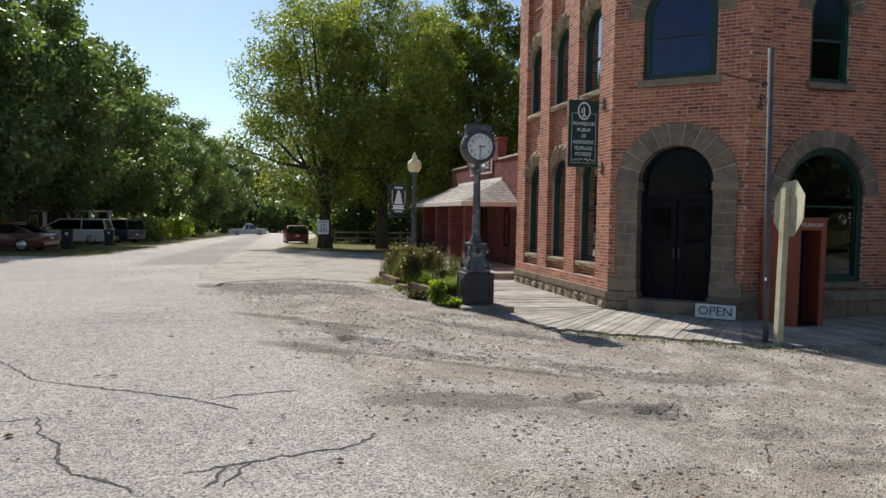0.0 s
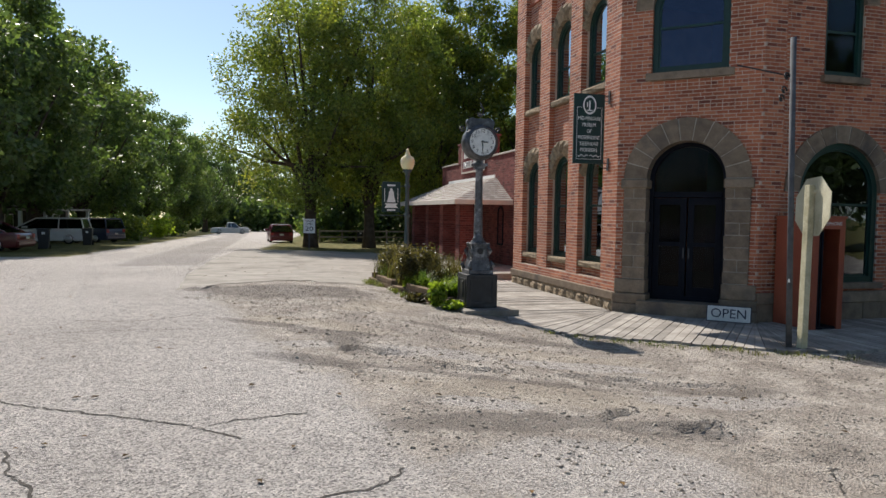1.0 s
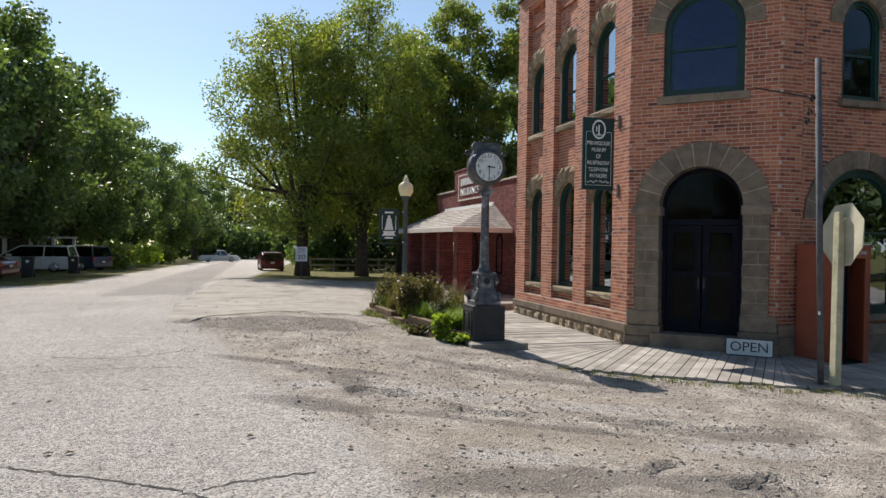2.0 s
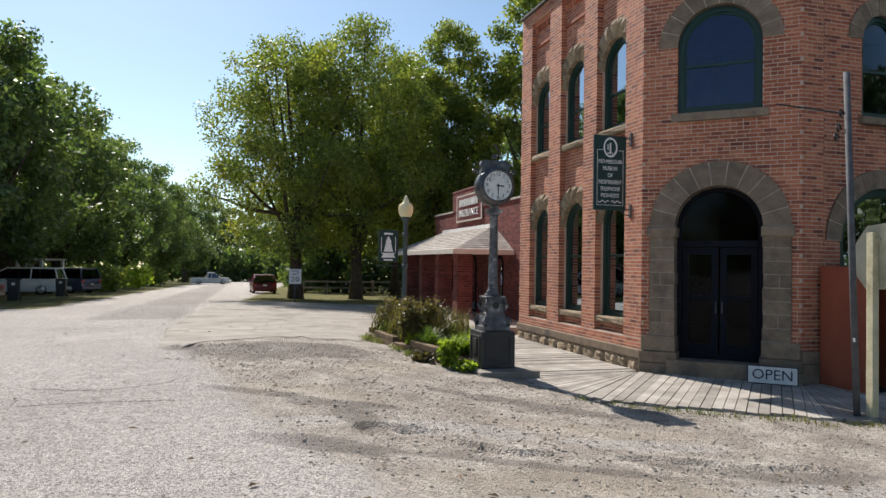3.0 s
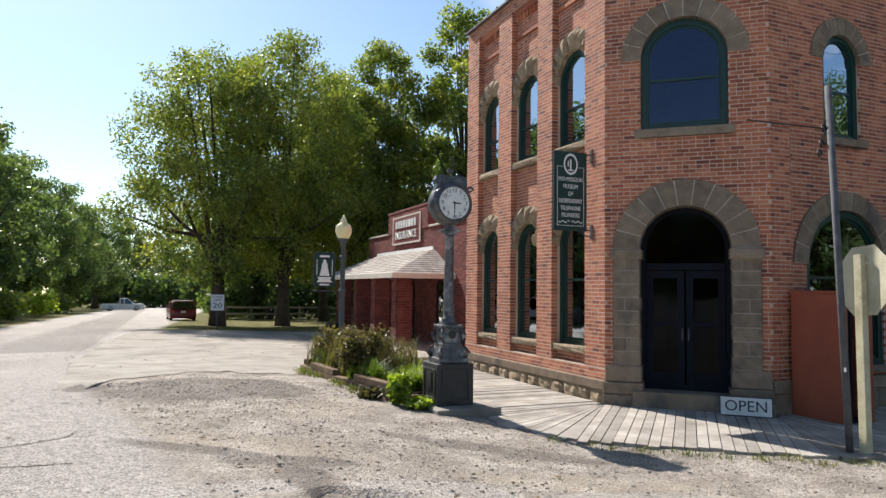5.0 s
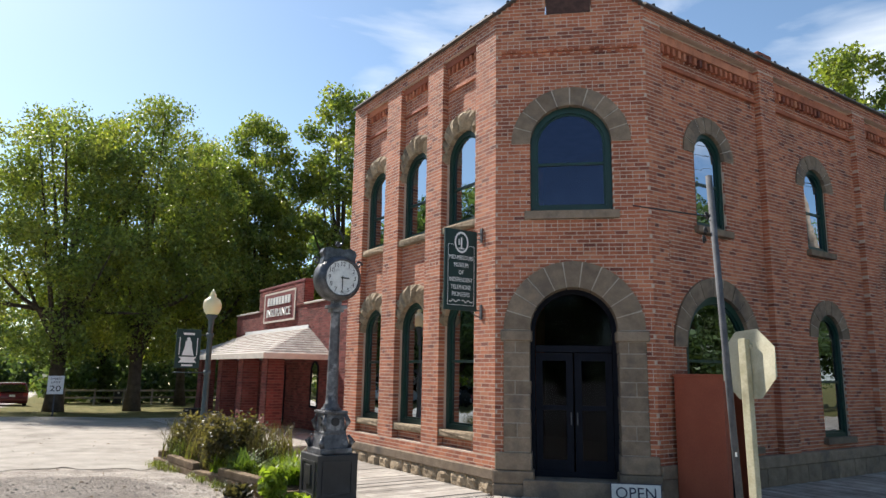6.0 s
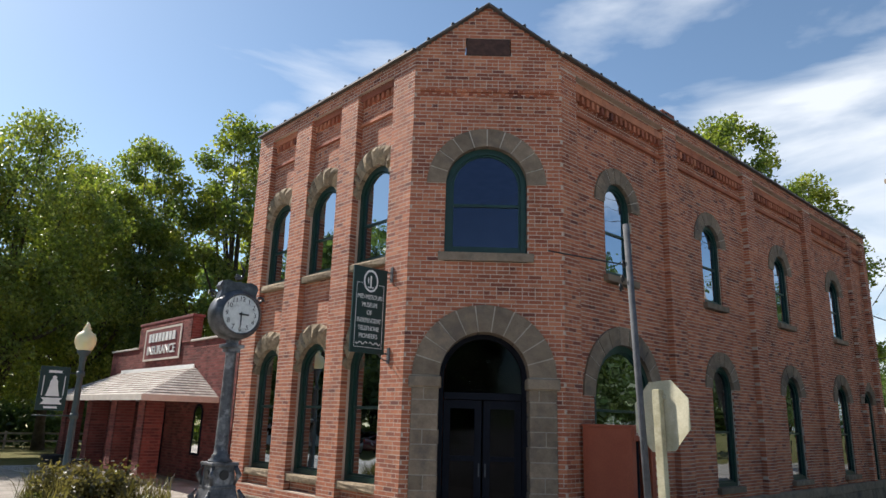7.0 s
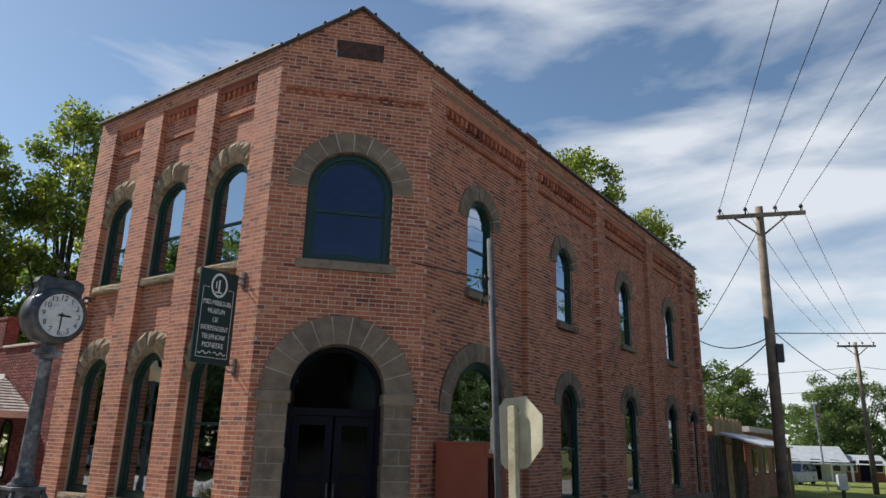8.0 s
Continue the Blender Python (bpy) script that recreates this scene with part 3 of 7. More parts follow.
def brick_wall(name, label, frame_m, regions, holes, singles, roofline=None, thick=0.32, brick_m=None, brick_ob=None, joint=0.005):
    """Courses of real bricks before a mortar core; regions: (u0, u1, z0, z1, recess)."""
    rng = random.Random(name)
    core_v, core_f, bricks = [], [], []

    def add(vs, fs, x0, x1, y0, y1, z0, z1, back):
        k = len(vs)
        vs += [(x0, y0, z0), (x1, y0, z0), (x1, y0, z1), (x0, y0, z1), (x0, y1, z0), (x1, y1, z0), (x1, y1, z1), (x0, y1, z1)]
        fs += [(k, k + 1, k + 2, k + 3), (k + 1, k + 5, k + 6, k + 2), (k + 4, k, k + 3, k + 7), (k + 3, k + 2, k + 6, k + 7), (k + 4, k + 5, k + 1, k)]
        if back:
            fs.append((k + 5, k + 4, k + 7, k + 6))
    for u0, u1, z0, z1, rec in regions:
        i0 = int(math.floor(z0 / COURSE + 0.01))
        i1 = int(math.ceil(z1 / COURSE - 0.01))
        for i in range(i0, i1):
            za, zb = max(z0, i * COURSE), min(z1, (i + 1) * COURSE)
            zm = (za + zb) / 2
            lo, hi = u0, u1
            if roofline:
                r = roofline(zm)
                if r is None:
                    continue
                lo, hi = max(lo, r[0]), min(hi, r[1])
            free = [(lo, hi)]
            for h in holes:
                s = h(zm)
                if s:
                    nxt = []
                    for a, b in free:
                        if s[1] <= a or s[0] >= b:
                            nxt.append((a, b))
                        else:
                            if s[0] > a:
                                nxt.append((a, s[0]))
                            if s[1] < b:
                                nxt.append((s[1], b))
                    free = nxt
            for a, b in free:
                if b - a < 0.012:
                    continue
                add(core_v, core_f, a + 0.004, b - 0.004, rec + joint, thick, za, zb, True)
                off = (i % 2) * BRICK / 2 + (0.03 if i % 6 == 0 else 0)
                pitch = BRICK / 2 if i % 6 == 3 else BRICK
                n0 = int(math.floor((a - off) / pitch))
                u = off + n0 * pitch
                while u < b:
                    x0, x1 = max(u + 0.0055, a), min(u + pitch - 0.0055, b)
                    if x1 - x0 > 0.025 and zb - za > 0.03:
                        jit = rng.uniform(-0.2, 0.2) * joint
                        bricks.append((x0, x1, rec + jit, za + 0.007 + rng.uniform(-0.001, 0.001), zb - 0.007, rec))
                    u += pitch
    wall = from_arrays(name, core_v, core_f, M_MORTAR)
    wall.matrix_basis = frame_m
    tagged(wall, label, "wall", kind="structure")
    vs, fs, single = [], [], []
    for x0, x1, y0, z0, z1, rec in bricks:
        if len(single) < 296 and singles(x0, z0) and abs(x1 - x0 - (BRICK - 0.011)) < 0.004 and abs(z1 - z0 - (COURSE - 0.014)) < 0.003:
            single.append((x0, y0, z0))
        else:
            add(vs, fs, x0, x1, y0, rec + (0.135 if rec == 0 else 0.03), z0, z1, False)
    rest = from_arrays("brickwork", vs, fs, brick_m or M_BRICK, wall)
    tagged(rest, kind="stuff")
    if single:
        pv, pf = [], []
        add(pv, pf, 0, BRICK - 0.011, 0, 0.03, 0, COURSE - 0.014, False)
        first = from_arrays("brick", pv, pf, brick_ob or M_BRICK_OB, wall)
        for k, (x, y, z) in enumerate(single):
            ob = first if k == 0 else new("brick", first.data)
            ob.parent, ob.location = wall, (x, y, z)
    return wall


def voussoirs(parent, c, spring, r0, r1, n, y0, y1, material, clip=None, rough=0.0, lift=0.0, seed=1):
    """The wedge stones of an arch, each with its joint; clip: half-width of the bay that cuts them off."""
    rng = random.Random(seed)
    bed_bm = bmesh.new()
    for k in range(n * 3):
        q = []
        for a in (math.pi * k / (3 * n), math.pi * (k + 1) / (3 * n)):
            for r in (r0 + 0.006, r1 - 0.006):
                x = -r * math.cos(a)
                q.append(bed_bm.verts.new((c + (max(-clip, min(clip, x)) if clip else x), y0 + 0.004, spring + r * math.sin(a))))
        bed_bm.faces.new((q[0], q[1], q[3], q[2]))
    part("pointing", bed_bm, M_JOINT, parent)
    for k in range(n):
        a0, a1 = math.pi * k / n + 0.011 / r1, math.pi * (k + 1) / n - 0.011 / r1
        bm = bmesh.new()
        m, rows = 4, 3 if rough else 2
        grid = []
        out = y0 - rng.uniform(0, 0.012)
        for j in range(rows + 1):
            line = []
            for i in range(m + 1):
                a = a0 + (a1 - a0) * i / m
                far = r1 * (1 + lift * math.sin(a) ** 8)
                r = r0 + (far - r0) * j / rows
                x, z = -r * math.cos(a), r * math.sin(a)
                if clip:
                    x = max(-clip, min(clip, x))
                inner = 0 < i < m and 0 < j < rows
                d = -rough * (0.55 + rng.random()) if rough and inner else (-rough * 0.3 * rng.random() if rough else 0)
                line.append(bm.verts.new((c + x, out + d, spring + z)))
            grid.append(line)
        fs = []
        for j in range(rows):
            for i in range(m):
                try:
                    fs.append(bm.faces.new((grid[j][i], grid[j][i + 1], grid[j + 1][i + 1], grid[j + 1][i])))
                except ValueError:
                    pass
        ext = bmesh.ops.extrude_face_region(bm, geom=fs)
        for v in ext["geom"]:
            if isinstance(v, bmesh.types.BMVert):
                v.co.y = y1
        bmesh.ops.remove_doubles(bm, verts=bm.verts, dist=0.0008)
        bmesh.ops.recalc_face_normals(bm, faces=bm.faces)
        part("arch_stone", bm, material, parent)


def stone_block(parent, x0, x1, y0, y1, z0, z1, name="stone_block", material=None, rough=0.0, seed=0, bevel=0.008):
    bm = bmesh.new()
    box(bm, x0, x1, y0, y1, z0, z1)
    if rough:
        bmesh.ops.subdivide_edges(bm, edges=bm.edges, cuts=3, use_grid_fill=True)
        rng = random.Random(seed * 7 + int(x0 * 100))
        for v in bm.verts:
            if abs(v.co.y - min(y0, y1)) < 1e-5 and x0 + 0.01 < v.co.x < x1 - 0.01 and z0 + 0.01 < v.co.z < z1 - 0.01:
                v.co.y -= rough * (0.3 + rng.random())
    elif bevel:
        bmesh.ops.bevel(bm, geom=bm.edges, offset=bevel, segments=1, affect="EDGES")
    return part(name, bm, material or M_STONE, parent)


def arch_outline(c, half, z0, spring, seg=18):
    return [(c - half, z0)] + [(c - half * math.cos(math.pi * i / seg), spring + half * math.sin(math.pi * i / seg)) for i in range(seg + 1)] + [(c + half, z0)]


def ring_mesh(c, half, z0, spring, width, y0, y1):
    """A frame round an arched opening: jambs, arch and sill bar."""
    bm = bmesh.new()
    outer, inner = arch_outline(c, half, z0, spring), arch_outline(c, half - width, z0 + width, spring)
    n = len(outer)
    vo, vi = ([[bm.verts.new((x, y, z)) for x, z in line] for y in (y0, y1)] for line in (outer, inner))
    for i in range(n):
        j = (i + 1) % n
        bm.faces.new((vo[0][i], vo[0][j], vi[0][j], vi[0][i]))
        bm.faces.new((vo[1][j], vo[1][i], vi[1][i], vi[1][j]))
        bm.faces.new((vi[0][i], vi[0][j], vi[1][j], vi[1][i]))
        bm.faces.new((vo[0][j], vo[0][i], vo[1][i], vo[1][j]))
    bmesh.ops.recalc_face_normals(bm, faces=bm.faces)
    return bm


def arched_pane(c, half, z0, spring, y):
    bm = bmesh.new()
    bm.faces.new([bm.verts.new((x, y, z)) for x, z in arch_outline(c, half, z0, spring)])
    return bm


WINDOWS = [0]


def arched_window(frame_m, c, half, z0, spring, meeting, depth, label, fw=0.075, curtain=None, sill=None, glass=None):
    WINDOWS[0] += 1
    win = thing(f"window_{WINDOWS[0]}", frame_m, label, "window", kind="structure")
    part("window_frame", ring_mesh(c, half, z0, spring, fw, depth, depth + 0.09), M_GREEN, win)
    part("sash", ring_mesh(c, half - fw, z0 + fw, spring, 0.035, depth + 0.04, depth + 0.08), M_GREEN, win)
    hi = half - fw - 0.03
    part("meeting_rail", boxed(c - hi, c + hi, depth + 0.03, depth + 0.08, meeting - 0.022, meeting + 0.022, 0.004), M_GREEN, win)
    pane = part("pane", arched_pane(c, hi, z0 + fw + 0.03, spring, depth + 0.06), glass or M_GLASS, win)
    pane.visible_shadow = False
    if sill:
        u0, u1, za, zb, y0 = sill
        part("window_sill", boxed(u0, u1, y0, depth + 0.06, za, zb, 0.008), M_STONE, win)
    if curtain:
        za, zb, side = curtain
        bm = bmesh.new()
        n = 26
        x0, x1 = (c - hi, c + hi) if side == 0 else ((c - hi, c - hi * 0.35) if side < 0 else (c + hi * 0.2, c + hi))
        cols = [[bm.verts.new((x0 + (x1 - x0) * i / n, depth + 0.2 + 0.025 * math.sin(i * 1.3), z)) for i in range(n + 1)] for z in (za, zb)]
        for i in range(n):
            bm.faces.new((cols[0][i], cols[0][i + 1], cols[1][i + 1], cols[1][i]))
        part("curtain", bm, M_CURTAIN, win)
    return win


# west wall: four piers, three recessed bays
BAYS = [(0.615, 1.645), (2.245, 3.335), (3.885, 4.975)]
WLEN = FARY - CW.y
REC = 0.13
west_regions = [(0, WLEN, 0.36, 0.56, 0), (0, WLEN, 7.93, PAR, 0)]
edges = [0] + [e for b in BAYS for e in b] + [WLEN]
for a, b in zip(edges[0::2], edges[1::2]):
    west_regions.append((a, b, 0.56, 7.93, 0))
west_holes = []
for a, b in BAYS:
    west_regions.append((a, b, 0.56, 7.93, REC))
    c, half = (a + b) / 2, (b - a) / 2 - 0.012
    west_holes += [arch_hole(c, half, 0.72, 2.70, 0.28, half + 0.01), arch_hole(c, half, 4.45, 5.83, 0.28, half + 0.01)]
wall_west = brick_wall("wall_west", "sunlit red brick wall with piers, arched bays and a corbelled parapet", F_WEST, west_regions, west_holes, lambda u, z: u > 4.9 and 0.4 < z < 8, joint=0.0009)
for k, (a, b) in enumerate(BAYS):
    c, half = (a + b) / 2, (b - a) / 2 - 0.012
    for z0, spring, meet, cur in ((0.86, 2.70, 2.06, [(0.9, 1.35, 0), (0.9, 2.0, 1), (0.9, 1.5, 1)][k]), (4.56, 5.83, 5.30, None)):
        arched_window(F_WEST, c, half, z0, spring, meet, REC + 0.05, "dark green arched sash window set back between brick piers", 0.09, cur)
        voussoirs(wall_west, c, spring, half, half + 0.36, 9, REC - 0.035, REC + 0.1, M_ARCHROCK, half + 0.01, 0.06, 0.0, k + 3)
        stone_block(wall_west, a + 0.005, b - 0.005, 0.02, REC + 0.12, z0 - 0.13, z0, "window_sill", M_ARCHROCK, 0.025, k)
    stone_block(wall_west, a, b, REC - 0.05, REC + 0.05, 7.27, 7.34, "ledge", M_BRICK_OB, 0, 0, 0.004)
    x = a + 0.05
    while x < b - 0.08:
        stone_block(wall_west, x, x + 0.07, REC - 0.06, REC + 0.02, 7.66, 7.78, "corbel_brick", M_BRICK_OB, 0, 0, 0.003)
        x += 0.145
    stone_block(wall_west, a, b, REC - 0.07, REC + 0.02, 7.79, 7.93, "corbel_course", M_BRICK_OB, 0, 0, 0.003)
# stone base of the west wall
stone_block(wall_west, -0.02, WLEN + 0.02, -0.06, 0.3, 0.2, 0.36, "water_table", M_STONE, 0, 0, 0.012)
u, k = -0.02, 0
rngb = random.Random(5)
while u < WLEN - 0.02:
    w = min(rngb.uniform(0.3, 0.5), WLEN + 0.02 - u)
    stone_block(wall_west, u + 0.006, u + w - 0.006, -0.02, 0.3, -0.1, 0.195, "base_stone", M_ARCHROCK, 0.045, k)
    u, k = u + w, k + 1

# corner wall with the door below and the wide window above
MID = CLEN / 2
APEX = 9.1


def gable(z):
    if z <= PAR:
        return (0, CLEN)
    k = (APEX - z) / (APEX - PAR)
    return (MID - MID * k, MID + MID * k) if k > 0.02 else None


DH, DSP = 0.70, 2.47          # door: half-width, spring of the arch
UH, USP = 0.68, 5.73          # upper window
corn_holes = [arch_hole(MID, DH, -0.2, DSP, 0.37), rect_hole(MID - 1.12, MID - DH, -0.2, 2.56), rect_hole(MID + DH, MID + 1.12, -0.2, 2.56),
              arch_hole(MID, UH, 4.42, USP, 0.28), rect_hole(MID - 0.4, MID + 0.4, 8.1, 8.47)]
wall_corner = brick_wall("wall_corner", "chamfered red brick corner wall with a gable and stone arches", F_CORN, [(0, CLEN, -0.1, APEX, 0)], corn_holes,
                         lambda u, z: 2.9 < z < 4.3 or z > 3.3 and (u < 0.5 or u > 2), gable, joint=0.002)
voussoirs(wall_corner, MID, DSP + 0.09, DH, 1.13, 11, -0.03, 0.3, M_STONE, None, 0, 0, 11)
voussoirs(wall_corner, MID, USP, UH, 1.0, 10, -0.02, 0.25, M_STONE, None, 0, 0, 12)
for s in (-1, 1):
    lo, hi = sorted((MID + s * DH, MID + s * 1.13))
    lo2, hi2 = sorted((MID + s * (DH - 0.03), MID + s * 1.18))
    stone_block(wall_corner, lo2, hi2, -0.07, 0.35, 2.38, 2.56, "impost", M_STONE, 0, 0, 0.02)
    rngb = random.Random(20 + s)
    z, k = 0.64, 0
    while z < 2.37:
        h = min(0.222, 2.38 - z)
        dx = rngb.uniform(-0.012, 0.012)
        if k % 3 == 1:
            m_ = lo + (hi - lo) * rngb.uniform(0.35, 0.65)
            stone_block(wall_corner, lo + (dx if s > 0 else 0), m_ - 0.004, -0.03, 0.35, z + 0.006, z + h - 0.006, "jamb_stone")
            stone_block(wall_corner, m_ + 0.004, hi + (dx if s < 0 else 0), -0.03, 0.35, z + 0.006, z + h - 0.006, "jamb_stone")
        else:
            stone_block(wall_corner, lo + (dx if s > 0 else 0), hi + (dx if s < 0 else 0), -0.03, 0.35, z + 0.006, z + h - 0.006, "jamb_stone")
        z, k = z + h, k + 1
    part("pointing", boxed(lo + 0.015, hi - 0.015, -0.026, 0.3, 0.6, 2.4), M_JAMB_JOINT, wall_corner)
    a, b = (0.0, hi + 0.02) if s < 0 else (lo - 0.02, CLEN)
    stone_block(wall_corner, a, b, -0.05, 0.35, 0.36, 0.635, "base_stone", M_STONE, 0, 0, 0.015)
    stone_block(wall_corner, a - 0.03, b + 0.03, -0.08, 0.35, 0.16, 0.355, "base_stone", M_STONE, 0, 0, 0.015)
    stone_block(wall_corner, a - 0.03, b + 0.03, -0.1, 0.35, -0.1, 0.155, "base_stone", M_STONE, 0, 0, 0.015)
stone_block(wall_corner, MID - DH - 0.12, MID + DH + 0.12, -0.14, 0.9, -0.1, 0.235, "door_step", M_STONE, 0, 0, 0.012)
arched_window(F_CORN, MID, UH, 4.55, USP, 5.40, 0.1, "wide dark green arched sash window over the corner door", 0.1, None, (MID - 0.78, MID + 0.78, 4.41, 4.55, -0.05), M_SKYTINTGLASS)
plaque = part("gable_plaque", boxed(MID - 0.385, MID + 0.385, -0.012, 0.2, 8.125, 8.455, 0.01), surface("weathered_plaque", (0.05, 0.03, 0.027), (0.1, 0.055, 0.045), 8, 0.9, 0.6, 30), wall_corner)
for j in range(2):
    u = 0.1
    while u < CLEN - 0.12:
        stone_block(wall_corner, u, u + 0.07, -0.02 - 0.012 * j, 0.02, 7.34 + j * COURSE, 7.34 + (j + 1) * COURSE - 0.012, "corbel_brick", M_BRICK_OB, 0, 0, 0.003)
        u += 0.14 if j == 0 else 0.09
# recessed double door with a transom
door = thing("door_1", F_CORN @ pose(0, 0.34, 0), "dark painted double door with tall panes under an arched transom", "door", kind="structure")
part("door_frame", ring_mesh(MID, DH + 0.02, 0.235, DSP + 0.09, 0.09, 0, 0.1), M_BLACK, door)
part("transom_bar", boxed(MID - 0.62, MID + 0.62, -0.02, 0.1, 2.22, 2.33, 0.01), M_BLACK, door)
tp = part("transom_pane", arched_pane(MID, 0.62, 2.33, DSP + 0.09, 0.06), M_DOORGLASS, door)
tp.visible_shadow = False
for s in (-1, 1):
    a, b = sorted((MID + s * 0.015, MID + s * 0.62))
    leaf = part("door_leaf", boxed(a, a + 0.11, 0.02, 0.07, 0.25, 2.21, 0.006), M_BLACK, door)
    for x0, x1, z0, z1 in ((b - 0.11, b, 0.25, 2.21), (a + 0.11, b - 0.11, 0.25, 0.5), (a + 0.11, b - 0.11, 2.08, 2.21), (a + 0.11, b - 0.11, 1.28, 1.36)):
        part("rail", boxed(x0, x1, 0.02, 0.07, z0, z1, 0.004), M_BLACK, leaf)
    for z0, z1 in ((0.5, 1.28), (1.36, 2.08)):
        p = part("pane", boxed(a + 0.11, b - 0.11, 0.042, 0.047, z0, z1), M_DOORGLASS, leaf)
        p.visible_shadow = False
    part("handle", boxed(MID + s * 0.05 - 0.012, MID + s * 0.05 + 0.012, -0.02, 0.02, 1.05, 1.25, 0.005), M_STEEL, leaf)
for s in (-1, 1):
    a, b = sorted((MID + s * (DH + 0.02), MID + s * (DH + 0.3)))
    part("reveal", boxed(a, b, -0.05, 0.12, 0.23, 2.5), M_BLACK, door)

# south wall: flat piers, four bays and an end bay
SLEN = ENDX - CS.x
PIERS = [(3.45, 4.0), (7.25, 7.8), (11.1, 11.65), (14.7, 15.1), (SLEN - 0.35, SLEN)]
south_regions = [(0, 0.45, 0.3, 7.95, 0), (0, SLEN, 7.95, PAR, 0), (0, SLEN, -0.1, 0.3, 0)]
for a, b in PIERS:
    south_regions.append((a, b, 0.3, 7.95, 0))
SB = [(0.45, 3.45), (4.0, 7.25), (7.8, 11.1), (11.65, 14.7), (15.1, SLEN - 0.35)]
for a, b in SB:
    south_regions.append((a, b, 0.3, 7.95, 0.12))
S_UP = [(1.83, 0.44), (5.5, 0.43), (9.36, 0.43), (13.35, 0.43)]
S_LOW = [(5.62, 0.48, 0.72), (9.45, 0.48, 0.72), (13.1, 0.48, 0.72), (15.35, 0.42, 0.1)]
south_holes = [arch_hole(c, h, 4.36, 5.83, 0.27) for c, h in S_UP] + [arch_hole(c, h, z0 - 0.12, 2.68, 0.27) for c, h, z0 in S_LOW] + [arch_hole(1.85, 0.92, 0.55, 2.34, 0.3)]
wall_south = brick_wall("wall_south", "long shaded red brick wall with flat piers and arched windows", F_SOUTH, south_regions, south_holes, lambda u, z: u < 1.6 and 2.6 < z < 6, None, joint=0.003)
for k, (c, h) in enumerate(S_UP):
    arched_window(F_SOUTH, c, h, 4.47, 5.83, 5.3, 0.17, "narrow dark green arched sash window in a shaded brick wall", 0.08, None, (c - h - 0.08, c + h + 0.08, 4.35, 4.47, 0.02), M_UPPERGLASS)
    voussoirs(wall_south, c, 5.83, h, h + 0.3, 9, 0.1, 0.24, M_STONE, None, 0, 0, 40 + k)
for k, (c, h, z0) in enumerate(S_LOW):
    arched_window(F_SOUTH, c, h, z0, 2.68, 1.8, 0.17, "tall dark green arched sash window in a shaded brick wall", 0.08, None, (c - h - 0.08, c + h + 0.08, z0 - 0.12, z0, 0.02), M_DOORGLASS)
    voussoirs(wall_south, c, 2.68, h, h + 0.3, 9, 0.1, 0.24, M_STONE, None, 0, 0, 50 + k)
arched_window(F_SOUTH, 1.85, 0.92, 0.66, 2.34, 2.12, 0.16, "broad dark green arched shop window beside the corner door", 0.11, None, (0.85, 2.85, 0.55, 0.66, 0.0), M_DOORGLASS)
voussoirs(wall_south, 1.85, 2.34, 0.92, 1.24, 11, 0.09, 0.3, M_STONE, None, 0, 0, 60)
stone_block(wall_south, 0.0, SLEN, -0.05, 0.3, 0.3, 0.5, "water_table", M_STONE, 0, 0, 0.012)
u, k = 0.0, 0
rngb = random.Random(9)
while u < SLEN - 0.05:
    w = min(rngb.uniform(0.45, 0.75), SLEN - u)
    stone_block(wall_south, u + 0.006, u + w - 0.006, -0.04, 0.3, -0.1, 0.295, "base_stone", M_STONE, 0.015, k)
    u, k = u + w, k + 1
for a, b in SB:
    u = a + 0.06
    while u < b - 0.1:
        stone_block(wall_south, u, u + 0.075, 0.03, 0.14, 7.5, 7.64, "corbel_brick", M_BRICK_OB, 0, 0, 0.003)
        u += 0.155
    stone_block(wall_south, a, b, 0.02, 0.14, 7.66, 7.8, "corbel_course", M_BRICK_OB, 0, 0, 0.003)
    stone_block(wall_south, a, b, 0.06, 0.14, 7.24, 7.3, "ledge", M_BRICK_OB, 0, 0, 0.003)
stone_block(wall_south, PIERS[0][0] - 0.03, PIERS[0][1] - 0.1, -0.05, 0.3, PAR - 0.02, PAR + 0.16, "pier_cap", M_BRICK_OB, 0, 0, 0.01)

# plain walls behind, roof, floors
def slab(name, pts, z0, z1, material, label, category):
    bm = bmesh.new()
    a, b = [bm.verts.new((*p, z0)) for p in pts], [bm.verts.new((*p, z1)) for p in pts]
    n = len(pts)
    bm.faces.new(list(reversed(a)))
    bm.faces.new(b)
    for i in range(n):
        bm.faces.new((a[i], a[(i + 1) % n], b[(i + 1) % n], b[i]))
    bmesh.ops.recalc_face_normals(bm, faces=bm.faces)
    return tagged(part(name, bm, material), label, category, kind="structure")


PLAN = [(CW.x + 0.3, FARY - 0.02), (CW.x + 0.3, CW.y + 0.1), (CS.x + 0.12, CS.y + 0.3), (ENDX - 0.02, CS.y + 0.3), (ENDX - 0.02, FARY - 0.02)]
slab("roof", PLAN, 7.7, 7.85, M_COPING, "flat tarred roof behind the brick parapet", "roof")
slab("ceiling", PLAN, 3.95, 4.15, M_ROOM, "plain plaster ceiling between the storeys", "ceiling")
slab("floor", PLAN, 0.1, 0.235, M_ROOMFLOOR, "wooden floor boards inside the building, coloured dim like an unlit room", "floor")
tagged(part("wall_north", boxed(CW.x + 0.33, ENDX, FARY - 0.32, FARY - 0.005, -0.1, PAR - 0.02), M_BRICK), "plain brick side wall of the corner building", "wall", kind="structure")
